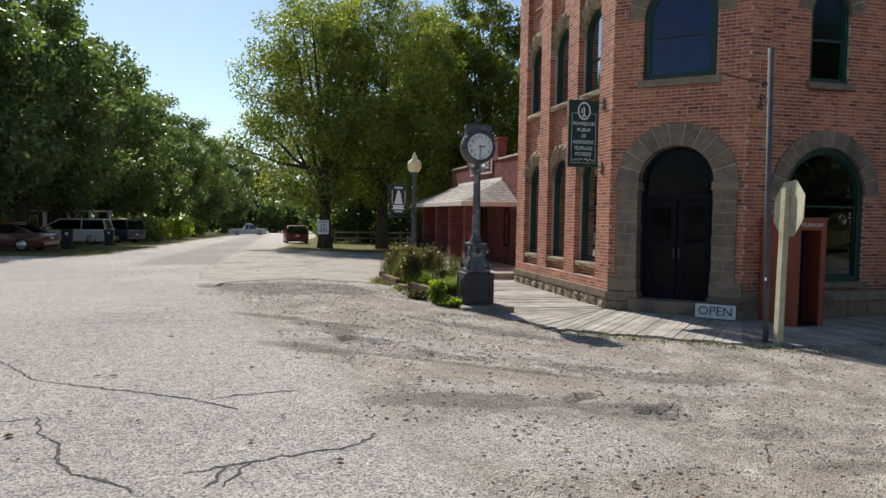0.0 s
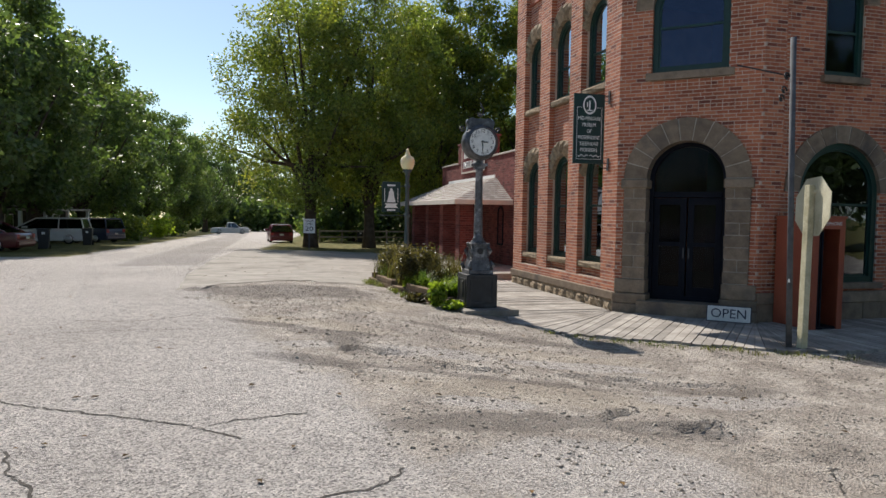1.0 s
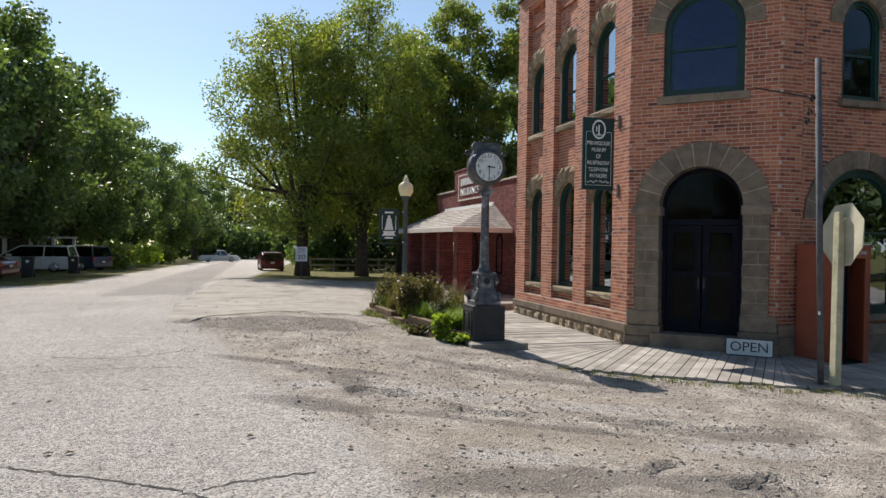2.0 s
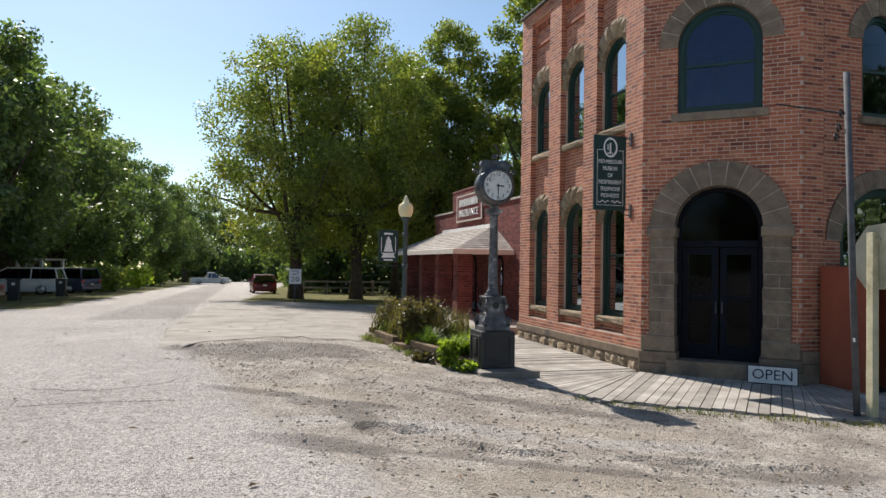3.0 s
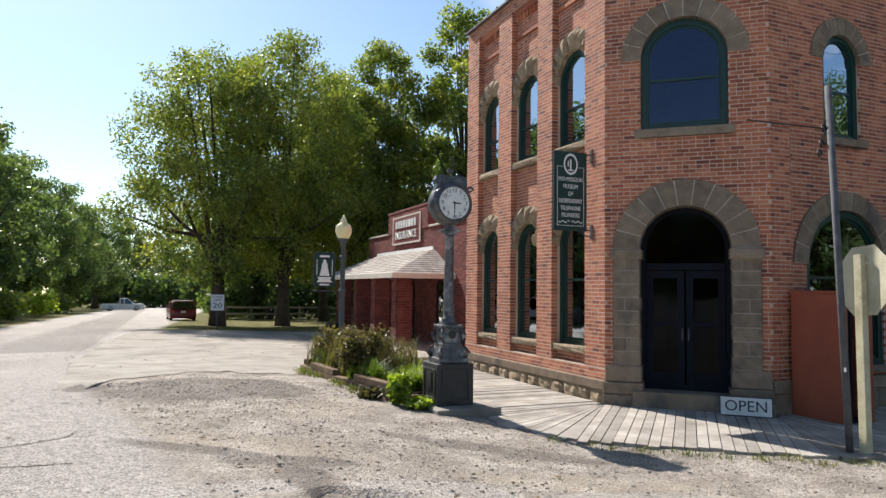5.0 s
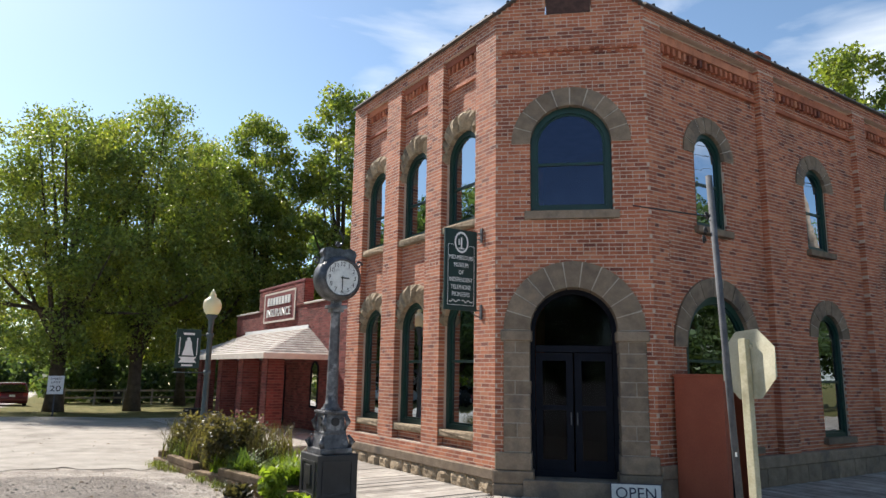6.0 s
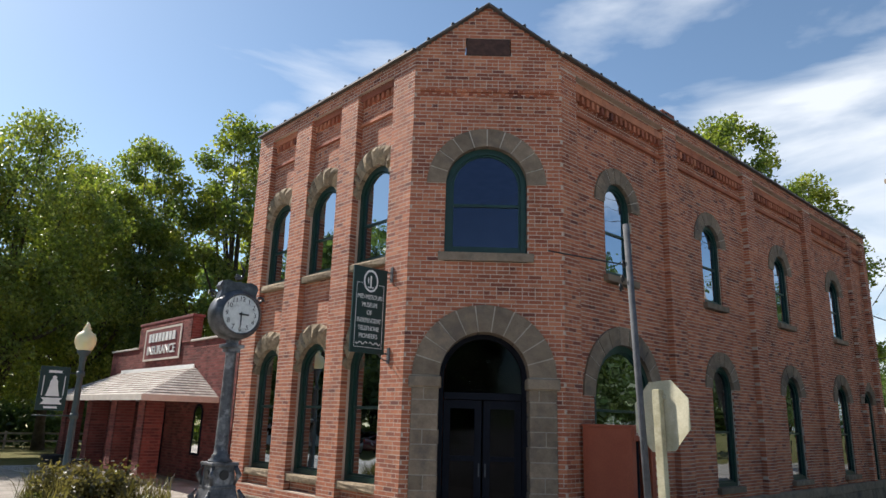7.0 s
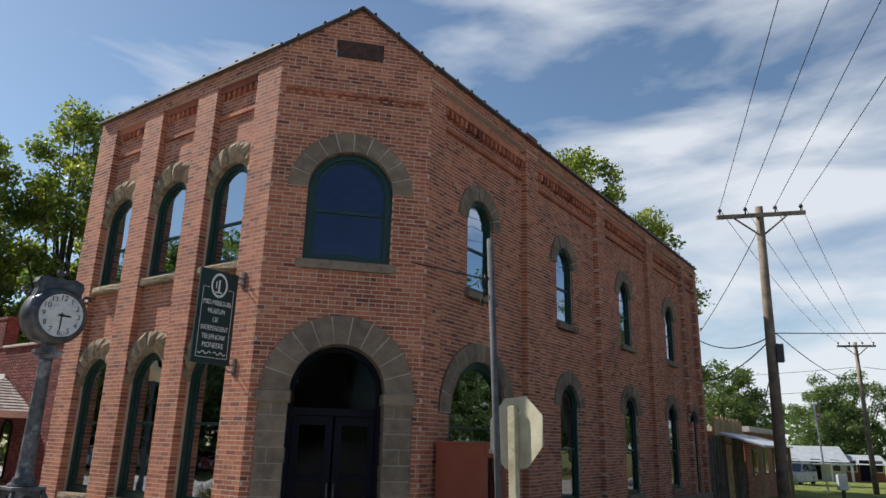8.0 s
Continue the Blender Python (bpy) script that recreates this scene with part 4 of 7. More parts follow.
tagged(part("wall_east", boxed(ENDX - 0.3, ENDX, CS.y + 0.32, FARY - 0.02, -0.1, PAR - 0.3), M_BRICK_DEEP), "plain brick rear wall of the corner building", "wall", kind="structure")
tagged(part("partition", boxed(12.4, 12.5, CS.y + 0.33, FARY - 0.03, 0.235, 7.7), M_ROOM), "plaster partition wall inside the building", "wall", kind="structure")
counter = thing("counter", pose(7.6, 15.2, 0.235), "brown wooden museum counter behind the windows", "counter")
part("body", boxed(0, 0.6, -1.6, 1.6, 0, 0.95, 0.01), M_ROOMFLOOR, counter)
part("top", boxed(-0.05, 0.65, -1.65, 1.65, 0.95, 1.0, 0.01), M_TIMBER, counter)


def coping(name, a, b, label):
    """A tin coping with small knobs along a parapet."""
    a, b = Vector(a), Vector(b)
    d = (b - a)
    n = d.normalized()
    side = Vector((n.y, -n.x, 0)).normalized()
    bm = bmesh.new()
    prof = [(-0.09, 0.0), (0.34, 0.0), (0.34, 0.05), (-0.06, 0.06), (-0.09, 0.035)]
    va = [bm.verts.new(a - side * p[0] + Vector((0, 0, p[1]))) for p in prof]
    vb = [bm.verts.new(b - side * p[0] + Vector((0, 0, p[1]))) for p in prof]
    m = len(prof)
    bm.faces.new(va)
    bm.faces.new(list(reversed(vb)))
    for i in range(m):
        bm.faces.new((va[i], vb[i], vb[(i + 1) % m], va[(i + 1) % m]))
    bmesh.ops.recalc_face_normals(bm, faces=bm.faces)
    c = tagged(part(name, bm, M_COPING), label, "coping", kind="structure")
    k = max(2, int(d.length / 0.46))
    kb = bmesh.new()
    bmesh.ops.create_uvsphere(kb, u_segments=8, v_segments=6, radius=0.035)
    first = part("light_bulb", kb, M_INK, c)
    for i in range(k):
        ob = first if i == 0 else new("light_bulb", first.data)
        ob.parent = c
        ob.location = a + d * ((i + 0.5) / k) + side * 0.05 + Vector((0, 0, 0.07))
    return c


coping("coping", (CW.x, FARY, PAR), (CW.x, CW.y, PAR), "dark tin parapet coping strung with small bulbs")
mid_top = (CW + CS) / 2
coping("coping", (CW.x, CW.y, PAR), (mid_top.x, mid_top.y, APEX), "dark tin gable coping strung with small bulbs")
coping("coping", (mid_top.x, mid_top.y, APEX), (CS.x, CS.y, PAR), "dark tin gable coping strung with small bulbs")
coping("coping", (CS.x, CS.y, PAR), (ENDX, CS.y, PAR), "dark tin parapet coping strung with small bulbs")

# ---- boardwalk ----
boardwalk = thing("boardwalk", pose(0, 0, 0), "grey weathered plank boardwalk fanning round the brick corner", "boardwalk", kind="structure")
BT = -0.012


def plank(p0, p1, q1, q0, k):
    """One board with corners p0-p1 along the wall side and q0-q1 along the street side."""
    rng = random.Random(k)
    bm = bmesh.new()
    e, h = rng.uniform(-0.05, 0.07), BT + rng.uniform(-0.006, 0.006)
    pts = [Vector((*p, 0)) for p in (p0, p1, q1, q0)]
    pts[2] += (pts[2] - pts[1]).normalized() * e
    pts[3] += (pts[3] - pts[0]).normalized() * e
    mid = sum(pts, Vector()) / 4
    top = [bm.verts.new((p.x + (mid.x - p.x) * 0.0, p.y, h)) for p in pts]
    low = [bm.verts.new((p.x, p.y, h - 0.05)) for p in pts]
    bm.faces.new(top)
    bm.faces.new(list(reversed(low)))
    for i in range(4):
        bm.faces.new((low[i], low[(i + 1) % 4], top[(i + 1) % 4], top[i]))
    bmesh.ops.recalc_face_normals(bm, faces=bm.faces)
    part("plank", bm, M_PLANK, boardwalk)


NW, NC = Vector((-1, 0)), Vector((-math.sin(TH), -math.cos(TH)))
NS = Vector((0, -1))
kk = 0
P, gap = 0.142, 0.006
y = FARY - 0.1
while y > CW.y + 0.02:
    a = max(y - P, CW.y + 0.02)
    plank((CW.x - 0.07, y - gap), (CW.x - 0.07, a + gap), (4.2, a + gap), (4.2, y - gap), kk)
    y, kk = a, kk + 1


def fan(c, n0, n1, r_in, r0, r1, count):
    global kk
    a0, a1 = math.atan2(n0.y, n0.x), math.atan2(n1.y, n1.x)
    if a1 < a0:
        a1 += 2 * math.pi
    for i in range(count):
        t0, t1 = a0 + (a1 - a0) * i / count, a0 + (a1 - a0) * (i + 1) / count
        ra, rb = r0 + (r1 - r0) * i / count, r0 + (r1 - r0) * (i + 1) / count
        g = 0.004
        plank((c.x + r_in * math.cos(t0 + g), c.y + r_in * math.sin(t0 + g)), (c.x + r_in * math.cos(t1 - g), c.y + r_in * math.sin(t1 - g)),
              (c.x + rb * math.cos(t1 - g / 2), c.y + rb * math.sin(t1 - g / 2)), (c.x + ra * math.cos(t0 + g / 2), c.y + ra * math.sin(t0 + g / 2)), kk)
        kk += 1


fan(CW, NW, NC, 0.22, 2.35, 3.0, 17)
n = round(CLEN / P)
for i in range(n):
    a, b = CW.to_2d().lerp(CS.to_2d(), i / n), CW.to_2d().lerp(CS.to_2d(), (i + 1) / n)
    d = (b - a).normalized() * gap
    off = NC * 0.16
    w = 3.0 - 0.3 * i / n
    plank(a + off + d, b + off - d, b + NC * w - d, a + NC * w + d, kk)
    kk += 1
fan(CS, NC, NS, 0.2, 2.7, 2.5, 14)
x = CS.x + 0.02
while x < ENDX:
    b = min(x + P, ENDX)
    plank((x + gap, CS.y - 0.06), (b - gap, CS.y - 0.06), (b - gap, CS.y - 2.5), (x + gap, CS.y - 2.5), kk)
    x, kk = b, kk + 1

# ---- concrete apron north of the gravel, pavement by the neighbour ----
AY = np.linspace(0, 1, 60)
av, af = [], []
for t in AY:
    for i in range(24):
        yn = 17.0 + 20.0 * t
        lo = float(np.interp(yn, [17.4, 22, 30, 37], [-1.75, -2.1, -1.75, -1.3])) + 0.06 * noise.noise((yn * 2, 0, 0))
        hi = float(np.interp(yn, [17.0, 18.2, 19.5, 22, 37], [2.6, 3.0, 4.6, 5.6, 5.6]))
        x = lo + (hi - lo) * i / 23
        near = apron_y(x) + 0.5 * noise.noise((x * 1.3, 3, 0)) + 0.25 * noise.noise((x * 5, 5, 0))
        yy = near + (37.0 - near) * t
        av.append((x, yy, ground_z(x, yy) + 0.012))
for j in range(len(AY) - 1):
    for i in range(23):
        k = j * 24 + i
        af.append((k, k + 1, k + 25, k + 24))
tagged(from_arrays("pavement", av, af, M_CONCRETE, smooth=True), "pale worn concrete apron beside the street", "pavement", kind="structure")
side = thing("sidewalk", pose(0, 0, 0), "concrete sidewalk in front of the neighbouring porch", "sidewalk", kind="structure")
for i in range(7):
    part("slab", boxed(5.62, 8.2, 19.2 + i * 1.7, 19.2 + (i + 1) * 1.7 - 0.015, -0.1, 0.12 - 0.05 * i * 0.4, 0.01), M_CONCRETE, side)

# ---- street clock ----
CX, CY = 3.78, 12.88
clock = thing("street_clock", pose(CX, CY, 0), "worn grey cast-iron street clock on a dark plinth", "clock")
part("pad", boxed(-0.42, 0.62, -0.62, 0.42, -0.12, 0.1, 0.02), M_CONCRETE, clock)
plinth = part("plinth", boxed(-0.3, 0.3, -0.3, 0.3, 0.1, 0.72, 0.012), M_IRONDARK, clock)
for m_ in (pose(0, -0.3, 0.41), pose(-0.3, 0, 0.41, 0, 0, -90)):
    bm = bmesh.new()
    for a in ((-0.2, 0.2, -0.012, 0, 0.2, 0.23), (-0.2, 0.2, -0.012, 0, -0.23, -0.2), (-0.23, -0.2, -0.012, 0, -0.23, 0.23), (0.2, 0.23, -0.012, 0, -0.23, 0.23)):
        box(bm, *a)
    part("panel_moulding", bm, M_IRONDARK, plinth, "", m_)
part("letter_plate", boxed(-0.315, -0.3, -0.09, 0.09, 0.32, 0.58, 0.004), M_INK, plinth)
bm = bmesh.new()
box(bm, -0.24, 0.24, -0.24, 0.24, 0.72, 0.8, 0.015)
vs = box(bm, -0.21, 0.21, -0.21, 0.21, 0.8, 0.98)
for v in vs:
    if v.co.z > 0.9:
        v.co.x, v.co.y = v.co.x * 0.8, v.co.y * 0.8
box(bm, -0.17, 0.17, -0.17, 0.17, 0.98, 1.02, 0.01)
for sx in (-1, 1):
    for sy in (-1, 1):
        tube(bm, [(sx * 0.2, sy * 0.2, 0.8), (sx * 0.235, sy * 0.235, 0.88), (sx * 0.19, sy * 0.19, 0.97)], [0.035, 0.045, 0.02], 8)
part("lower_pedestal", bm, M_IRON, clock)
bm = bmesh.new()
vs = box(bm, -0.155, 0.155, -0.155, 0.155, 1.02, 1.26)
for v in vs:
    if v.co.z > 1.2:
        v.co.x, v.co.y = v.co.x * 0.9, v.co.y * 0.9
for sx in (-1, 1):
    for sy in (-1, 1):
        tube(bm, [(sx * 0.15, sy * 0.15, 1.03), (sx * 0.185, sy * 0.185, 1.15), (sx * 0.15, sy * 0.15, 1.26)], [0.02, 0.04, 0.025], 8)
box(bm, -0.18, 0.18, -0.18, 0.18, 1.26, 1.3, 0.01)
part("upper_pedestal", bm, M_IRON, clock)
for m_ in (pose(0, -0.155, 1.15), pose(-0.155, 0, 1.15, 0, 0, -90)):
    bm = bmesh.new()
    bmesh.ops.create_cone(bm, cap_ends=True, segments=16, radius1=0.06, radius2=0.06, depth=0.02, matrix=pose(0, 0, 0, 90))
    part("oval_port", bm, M_INK, clock, "", m_)
bm = bmesh.new()
lathe(bm, [(0.15, 1.3), (0.15, 1.32), (0.105, 1.36), (0.115, 1.38), (0.09, 1.4), (0.085, 1.5), (0.068, 2.64), (0.075, 2.67), (0.068, 2.7)], 12)
part("column", bm, M_IRON, clock)
bm = bmesh.new()
box(bm, -0.085, 0.085, -0.085, 0.085, 2.69, 2.74)
box(bm, -0.13, 0.13, -0.11, 0.11, 2.74, 2.79, 0.01)
box(bm, -0.06, 0.06, -0.06, 0.06, 2.79, 2.88)
part("capital", bm, M_IRON, clock)
CZ, CR = 3.18, 0.325
head = part("head", bmesh.new(), M_HEAD, clock)
bm = bmesh.new()
lathe(bm, [(CR - 0.05, -0.17), (CR, -0.13), (CR + 0.01, 0.0), (CR, 0.13), (CR - 0.05, 0.17)], 40)
bmesh.ops.transform(bm, matrix=pose(0, 0, CZ, 90), verts=bm.verts)
bm.to_mesh(head.data)
for s in (-1, 1):
    bm = bmesh.new()
    bmesh.ops.create_cone(bm, cap_ends=True, segments=40, radius1=0.25, radius2=0.25, depth=0.012, matrix=pose(0, s * 0.172, CZ, 90))
    dial = part("dial", bm, M_DIAL, head)
    bm = bmesh.new()
    for i in range(44):
        a0, a1 = 2 * math.pi * i / 44, 2 * math.pi * (i + 1) / 44
        q = [(r * math.cos(a), yy, CZ + r * math.sin(a)) for a in (a0, a1) for r, yy in ((0.245, s * 0.17), (0.29, s * 0.165), (0.268, s * 0.195))]
        v = [bm.verts.new(p) for p in q]
        bm.faces.new((v[0], v[3], v[5], v[2]))
        bm.faces.new((v[2], v[5], v[4], v[1]))
    bmesh.ops.recalc_face_normals(bm, faces=bm.faces)
    part("bezel", bm, M_HEAD, head)
turn = pose(0, -0.18, CZ)
for i in range(1, 13):
    a = math.pi / 2 - 2 * math.pi * i / 12
    lettering(str(i), 0.09, M_INK, head, turn @ pose(0.2 * math.cos(a), 0, 0.2 * math.sin(a)) @ FLAT, "numeral", depth=0.001)
for ang, ln, w in ((92, 0.105, 0.02), (180, 0.165, 0.012)):
    bm = bmesh.new()
    box(bm, -w / 2, w / 2, -0.006, 0.0, -0.03, ln)
    part("hand", bm, M_INK, head, "", turn @ pose(0, -0.006, 0, 0, ang, 0))
bm = bmesh.new()
prism(bm, [(-0.27, 0.2), (-0.25, 0.3), (-0.275, 0.37), (-0.25, 0.43), (-0.17, 0.46), (-0.06, 0.44), (0.0, 0.455), (0.06, 0.44), (0.17, 0.46), (0.25, 0.43), (0.275, 0.37), (0.25, 0.3), (0.27, 0.2)], -0.075, 0.075)
bmesh.ops.bevel(bm, geom=[e for e in bm.edges if abs(e.verts[0].co.y - e.verts[1].co.y) < 1e-4], offset=0.018, segments=2, affect="EDGES")
bmesh.ops.translate(bm, vec=(0, 0, CZ), verts=bm.verts)
crest = part("crest", bm, M_HEAD, clock)
for s in (-1, 1):
    bm = bmesh.new()
    tube(bm, [(s * (0.34 + 0.06 * (1 - t / 9) * math.cos(t)), 0, CZ + 0.24 + 0.06 * (1 - t / 9) * math.sin(t)) for t in [0.4 * i for i in range(18)]], 0.017, 6)
    part("side_scroll", bm, M_HEAD, crest)
bm = bmesh.new()
tube(bm, [(0.05 * math.cos(t) * (0.4 + t / 8), 0, CZ + 0.49 + 0.05 * math.sin(t) * (0.4 + t / 8) + 0.012 * t) for t in [0.4 * i for i in range(16)]] + [(0.075, 0, CZ + 0.62), (0.03, 0, CZ + 0.68), (0.0, 0, CZ + 0.75)], [0.02] * 16 + [0.018, 0.014, 0.006], 6)
part("finial_scroll", bm, M_HEAD, crest)

# ---- planting bed ----
bed = thing("planter_bed", pose(0, 0, 0), "raised bed edged with old landscape timbers", "planter")


def beam(p, q, z0, h, w=0.15):
    p, q = Vector((*p, 0)), Vector((*q, 0))
    L = (q - p).length
    bm = boxed(0, L, -w / 2, w / 2, 0, h, 0.015)
    part("timber", bm, M_TIMBER, bed, "", Matrix.Translation((p.x, p.y, z0)) @ pose(0, 0, 0, 0, 0, math.degrees(math.atan2(q.y - p.y, q.x - p.x))))


BED = [(3.15, 13.3), (2.75, 15.7), (2.55, 17.9), (4.0, 18.3), (4.1, 13.35)]
for (p, q), z in zip(zip(BED, BED[1:] + BED[:1]), (0.06, 0.04, 0.03, 0.03, 0.03)):
    beam(p, q, z, 0.15)
    if q != BED[0]:
        beam((p[0] * 0.97 + q[0] * 0.03, p[1] * 0.97 + q[1] * 0.03), (p[0] * 0.35 + q[0] * 0.65, p[1] * 0.35 + q[1] * 0.65), z + 0.152, 0.12)
soil = bmesh.new()
soil.faces.new([soil.verts.new((x, y, 0.2)) for x, y in BED])
part("soil", soil, surface("dark_soil", (0.03, 0.022, 0.015), (0.07, 0.05, 0.033), 6, 0.95, 1.0, 30, depth=0.03), bed)


def inside_bed(rng, y0, y1):
    y = rng.uniform(y0, y1)
    lo = float(np.interp(y, [13.3, 15.7, 17.9], [3.25, 2.85, 2.7]))
    return rng.uniform(lo, 4.05), y


def blades(name, label, category, spots, count, height, spread, width, material, seed, lean=0.6, parts=1):
    """Arching leaves rising from several crowns."""
    rng = random.Random(seed)
    vs, fs = [], []
    for sx, sy, sz in spots:
        for _ in range(count):
            a, h = rng.uniform(0, 2 * math.pi), height * rng.uniform(0.5, 1.15)
            r0, w = rng.uniform(0, spread), width * rng.uniform(0.6, 1.3)
            bx, by = sx + r0 * math.cos(a * 3.1), sy + r0 * math.sin(a * 3.1)
            ln = lean * rng.uniform(0.2, 1.2) * height
            k = len(vs)
            for t in (0, 0.35, 0.7, 1.0):
                d = ln * t * t
                z = h * (t - 0.35 * lean * t * t)
                ww = w * (1 - t) ** 0.6 if t else w * 0.6
                px, py = bx + d * math.cos(a), by + d * math.sin(a)
                vs += [(px - ww * math.sin(a), py + ww * math.cos(a), sz + z), (px + ww * math.sin(a), py - ww * math.cos(a), sz + z)]
            fs += [(k, k + 1, k + 3, k + 2), (k + 2, k + 3, k + 5, k + 4), (k + 4, k + 5, k + 7, k + 6)]
    ob = from_arrays(name, vs, fs, material)
    return tagged(ob, label, category, kind="stuff" if category == "grass" or "perennial" in name else "")


rng = random.Random(77)
for i in range(24):
    x, y = inside_bed(rng, 13.45, 15.5)
    blades("daylily_clump", "bright green arching daylily clump in the timber bed", "plant", [(x, y, 0.19)], 70, 0.42, 0.14, 0.016, M_LEAF_FRESH, 100 + i, 0.9)
for i in range(14):
    x, y = inside_bed(rng, 14.9, 17.7)
    blades("dry_perennial", "tall brown going-to-seed perennial in the timber bed", "plant", [(x, y, 0.19)], 110, 0.85, 0.22, 0.011, M_LEAF_DRY, 200 + i, 0.45)
for i in range(14):
    x, y = inside_bed(rng, 14.6, 17.8)
    blades("green_perennial", "loose mid-green perennial in the timber bed", "plant", [(x, y, 0.19)], 90, 0.55, 0.22, 0.014, M_LEAF, 300 + i, 0.7)


def leafy_bush(name, label, x, y, z, r, h, count, material, seed, size=0.05):
    rng = np.random.RandomState(seed)
    u = rng.normal(size=(count, 3))
    u /= np.linalg.norm(u, axis=1)[:, None]
    c = u * (rng.rand(count, 1) ** 0.4) * np.array([r, r, h / 2]) * (0.75 + 0.5 * rng.rand(count, 1)) + np.array([x, y, z + h / 2])
    ax = rng.normal(size=(count, 3))
    ax /= np.linalg.norm(ax, axis=1)[:, None]
    bx = np.cross(ax, rng.normal(size=(count, 3)))
    bx /= np.linalg.norm(bx, axis=1)[:, None]
    s = size * (0.6 + 0.8 * rng.rand(count, 1))
    v = np.stack([c - ax * s, c + bx * s * 0.6, c + ax * s, c - bx * s * 0.6], 1).reshape(-1, 3)
    v[:, 2] = np.maximum(v[:, 2], z)
    ob = from_arrays(name, v, np.arange(count * 4).reshape(-1, 4), material)
    return tagged(ob, label, "plant", kind="stuff" if name == "seedhead_plant" else "")


leafy_bush("yellow_flower_plant", "yellow-green leafy plant spilling over the bed edge", 3.05, 13.05, 0.08, 0.17, 0.48, 420, M_LEAF_FRESH, 1, 0.055)
leafy_bush("weed_clump", "low green weeds at the foot of the clock", 3.25, 12.75, 0.06, 0.22, 0.16, 420, M_LEAF_FRESH, 2, 0.045)
leafy_bush("weed_clump", "brown-green weeds beside the timber edge", 2.75, 13.6, 0.08, 0.26, 0.2, 420, M_LEAF_DRY, 3, 0.04)
for i in range(7):
    x, y = inside_bed(rng, 15.2, 17.4)
    leafy_bush("seedhead_plant", "purple-brown seedhead plant in the timber bed", x, y, 0.35, 0.28, 0.75, 700, M_LEAF_DRY, 10 + i, 0.035)
for i in range(12):
    t = rng.random()
    x, y = 2.95 - 0.5 * t + rng.uniform(-0.25, 0), 13.2 + 4.7 * t
    blades("grass_tuft", "yellowing grass tuft along the timber edge", "grass", [(x, y, ground_z(x, y))], 60, 0.17, 0.2, 0.006, M_GRASS, 400 + i, 0.9)
for i in range(16):
    t = i / 15
    x, y = 4.25 + 3.2 * t + rng.uniform(-0.1, 0.1), 10.55 - 2.35 * t ** 0.8 + rng.uniform(-0.15, 0.0)
    blades("grass_tuft", "thin grass tuft along the boardwalk edge", "grass", [(x, y, ground_z(x, y))], 40, 0.1, 0.18, 0.005, M_GRASS, 500 + i, 1.0)

# ---- signs at the corner ----
msign = thing("hanging_sign", pose(6.08, 13.0, 3.56), "dark green museum sign with white lettering on iron brackets", "sign")
SW, SH = 0.66, 1.37
part("panel", boxed(-SW / 2, SW / 2, -0.02, 0.02, -SH / 2, SH / 2, 0.006), M_GREENSIGN, msign)
for face, m_ in ((0, pose(0, -0.022, 0)),):
    bm = bmesh.new()
    for a in ((-0.27, 0.27, -0.6, -0.593), (-0.27, -0.263, -0.6, 0.42), (0.263, 0.27, -0.6, 0.42), (-0.27, -0.16, 0.413, 0.42), (0.16, 0.27, 0.413, 0.42)):
        box(bm, a[0], a[1], -0.003, 0.0, a[2], a[3])
    part("border_line", bm, M_WHITE, msign, "", m_)
    bm = bmesh.new()
    for i in range(32):
        a0, a1 = 2 * math.pi * i / 32, 2 * math.pi * (i + 1) / 32
        v = [bm.verts.new((r * 0.9 * math.cos(a), -0.003, 0.465 + r * 1.15 * math.sin(a))) for a in (a0, a1) for r in (0.128, 0.16)]
        bm.faces.new((v[0], v[1], v[3], v[2]))
    part("emblem_ring", bm, M_WHITE, msign, "", m_)
    bm = bmesh.new()
    box(bm, -0.015, 0.015, -0.003, 0, 0.36, 0.55)
    box(bm, -0.06, 0.06, -0.003, 0, 0.35, 0.37)
    box(bm, -0.06, -0.04, -0.003, 0, 0.42, 0.52)
    part("emblem_shape", bm, M_WHITE, msign, "", m_)
    for z, txt, w in ((0.2, "MID-MISSOURI", 0.48), (0.075, "MUSEUM", 0.29), (-0.05, "OF", 0.1), (-0.175, "INDEPENDENT", 0.47), (-0.3, "TELEPHONE", 0.41), (-0.42, "PIONEERS", 0.36)):
        lettering(txt, 0.105, M_WHITE, msign, m_ @ pose(0, 0, z) @ FLAT, "lettering", w, 0.002)
    bm = bmesh.new()
    for s in (-1, 1):
        tube(bm, [(s * (0.02 + 0.024 * i), 0, -0.53 + 0.022 * math.sin(i * 1.4)) for i in range(10)], 0.008, 5)
    part("flourish", bm, M_WHITE, msign, "", m_)
for z in (SH / 2 - 0.02, -SH / 2 + 0.02):
    bm = bmesh.new()
    tube(bm, [(-0.3, 0, z), (0.42, 0, z)], 0.011, 6)
    tube(bm, [(0.2, 0, z), (0.34, 0, z - 0.1), (0.44, 0, z - 0.11)], 0.009, 6)
    box(bm, 0.425, 0.445, -0.03, 0.03, z - 0.15, z + 0.1)
    part("bracket", bm, M_STEEL, msign)

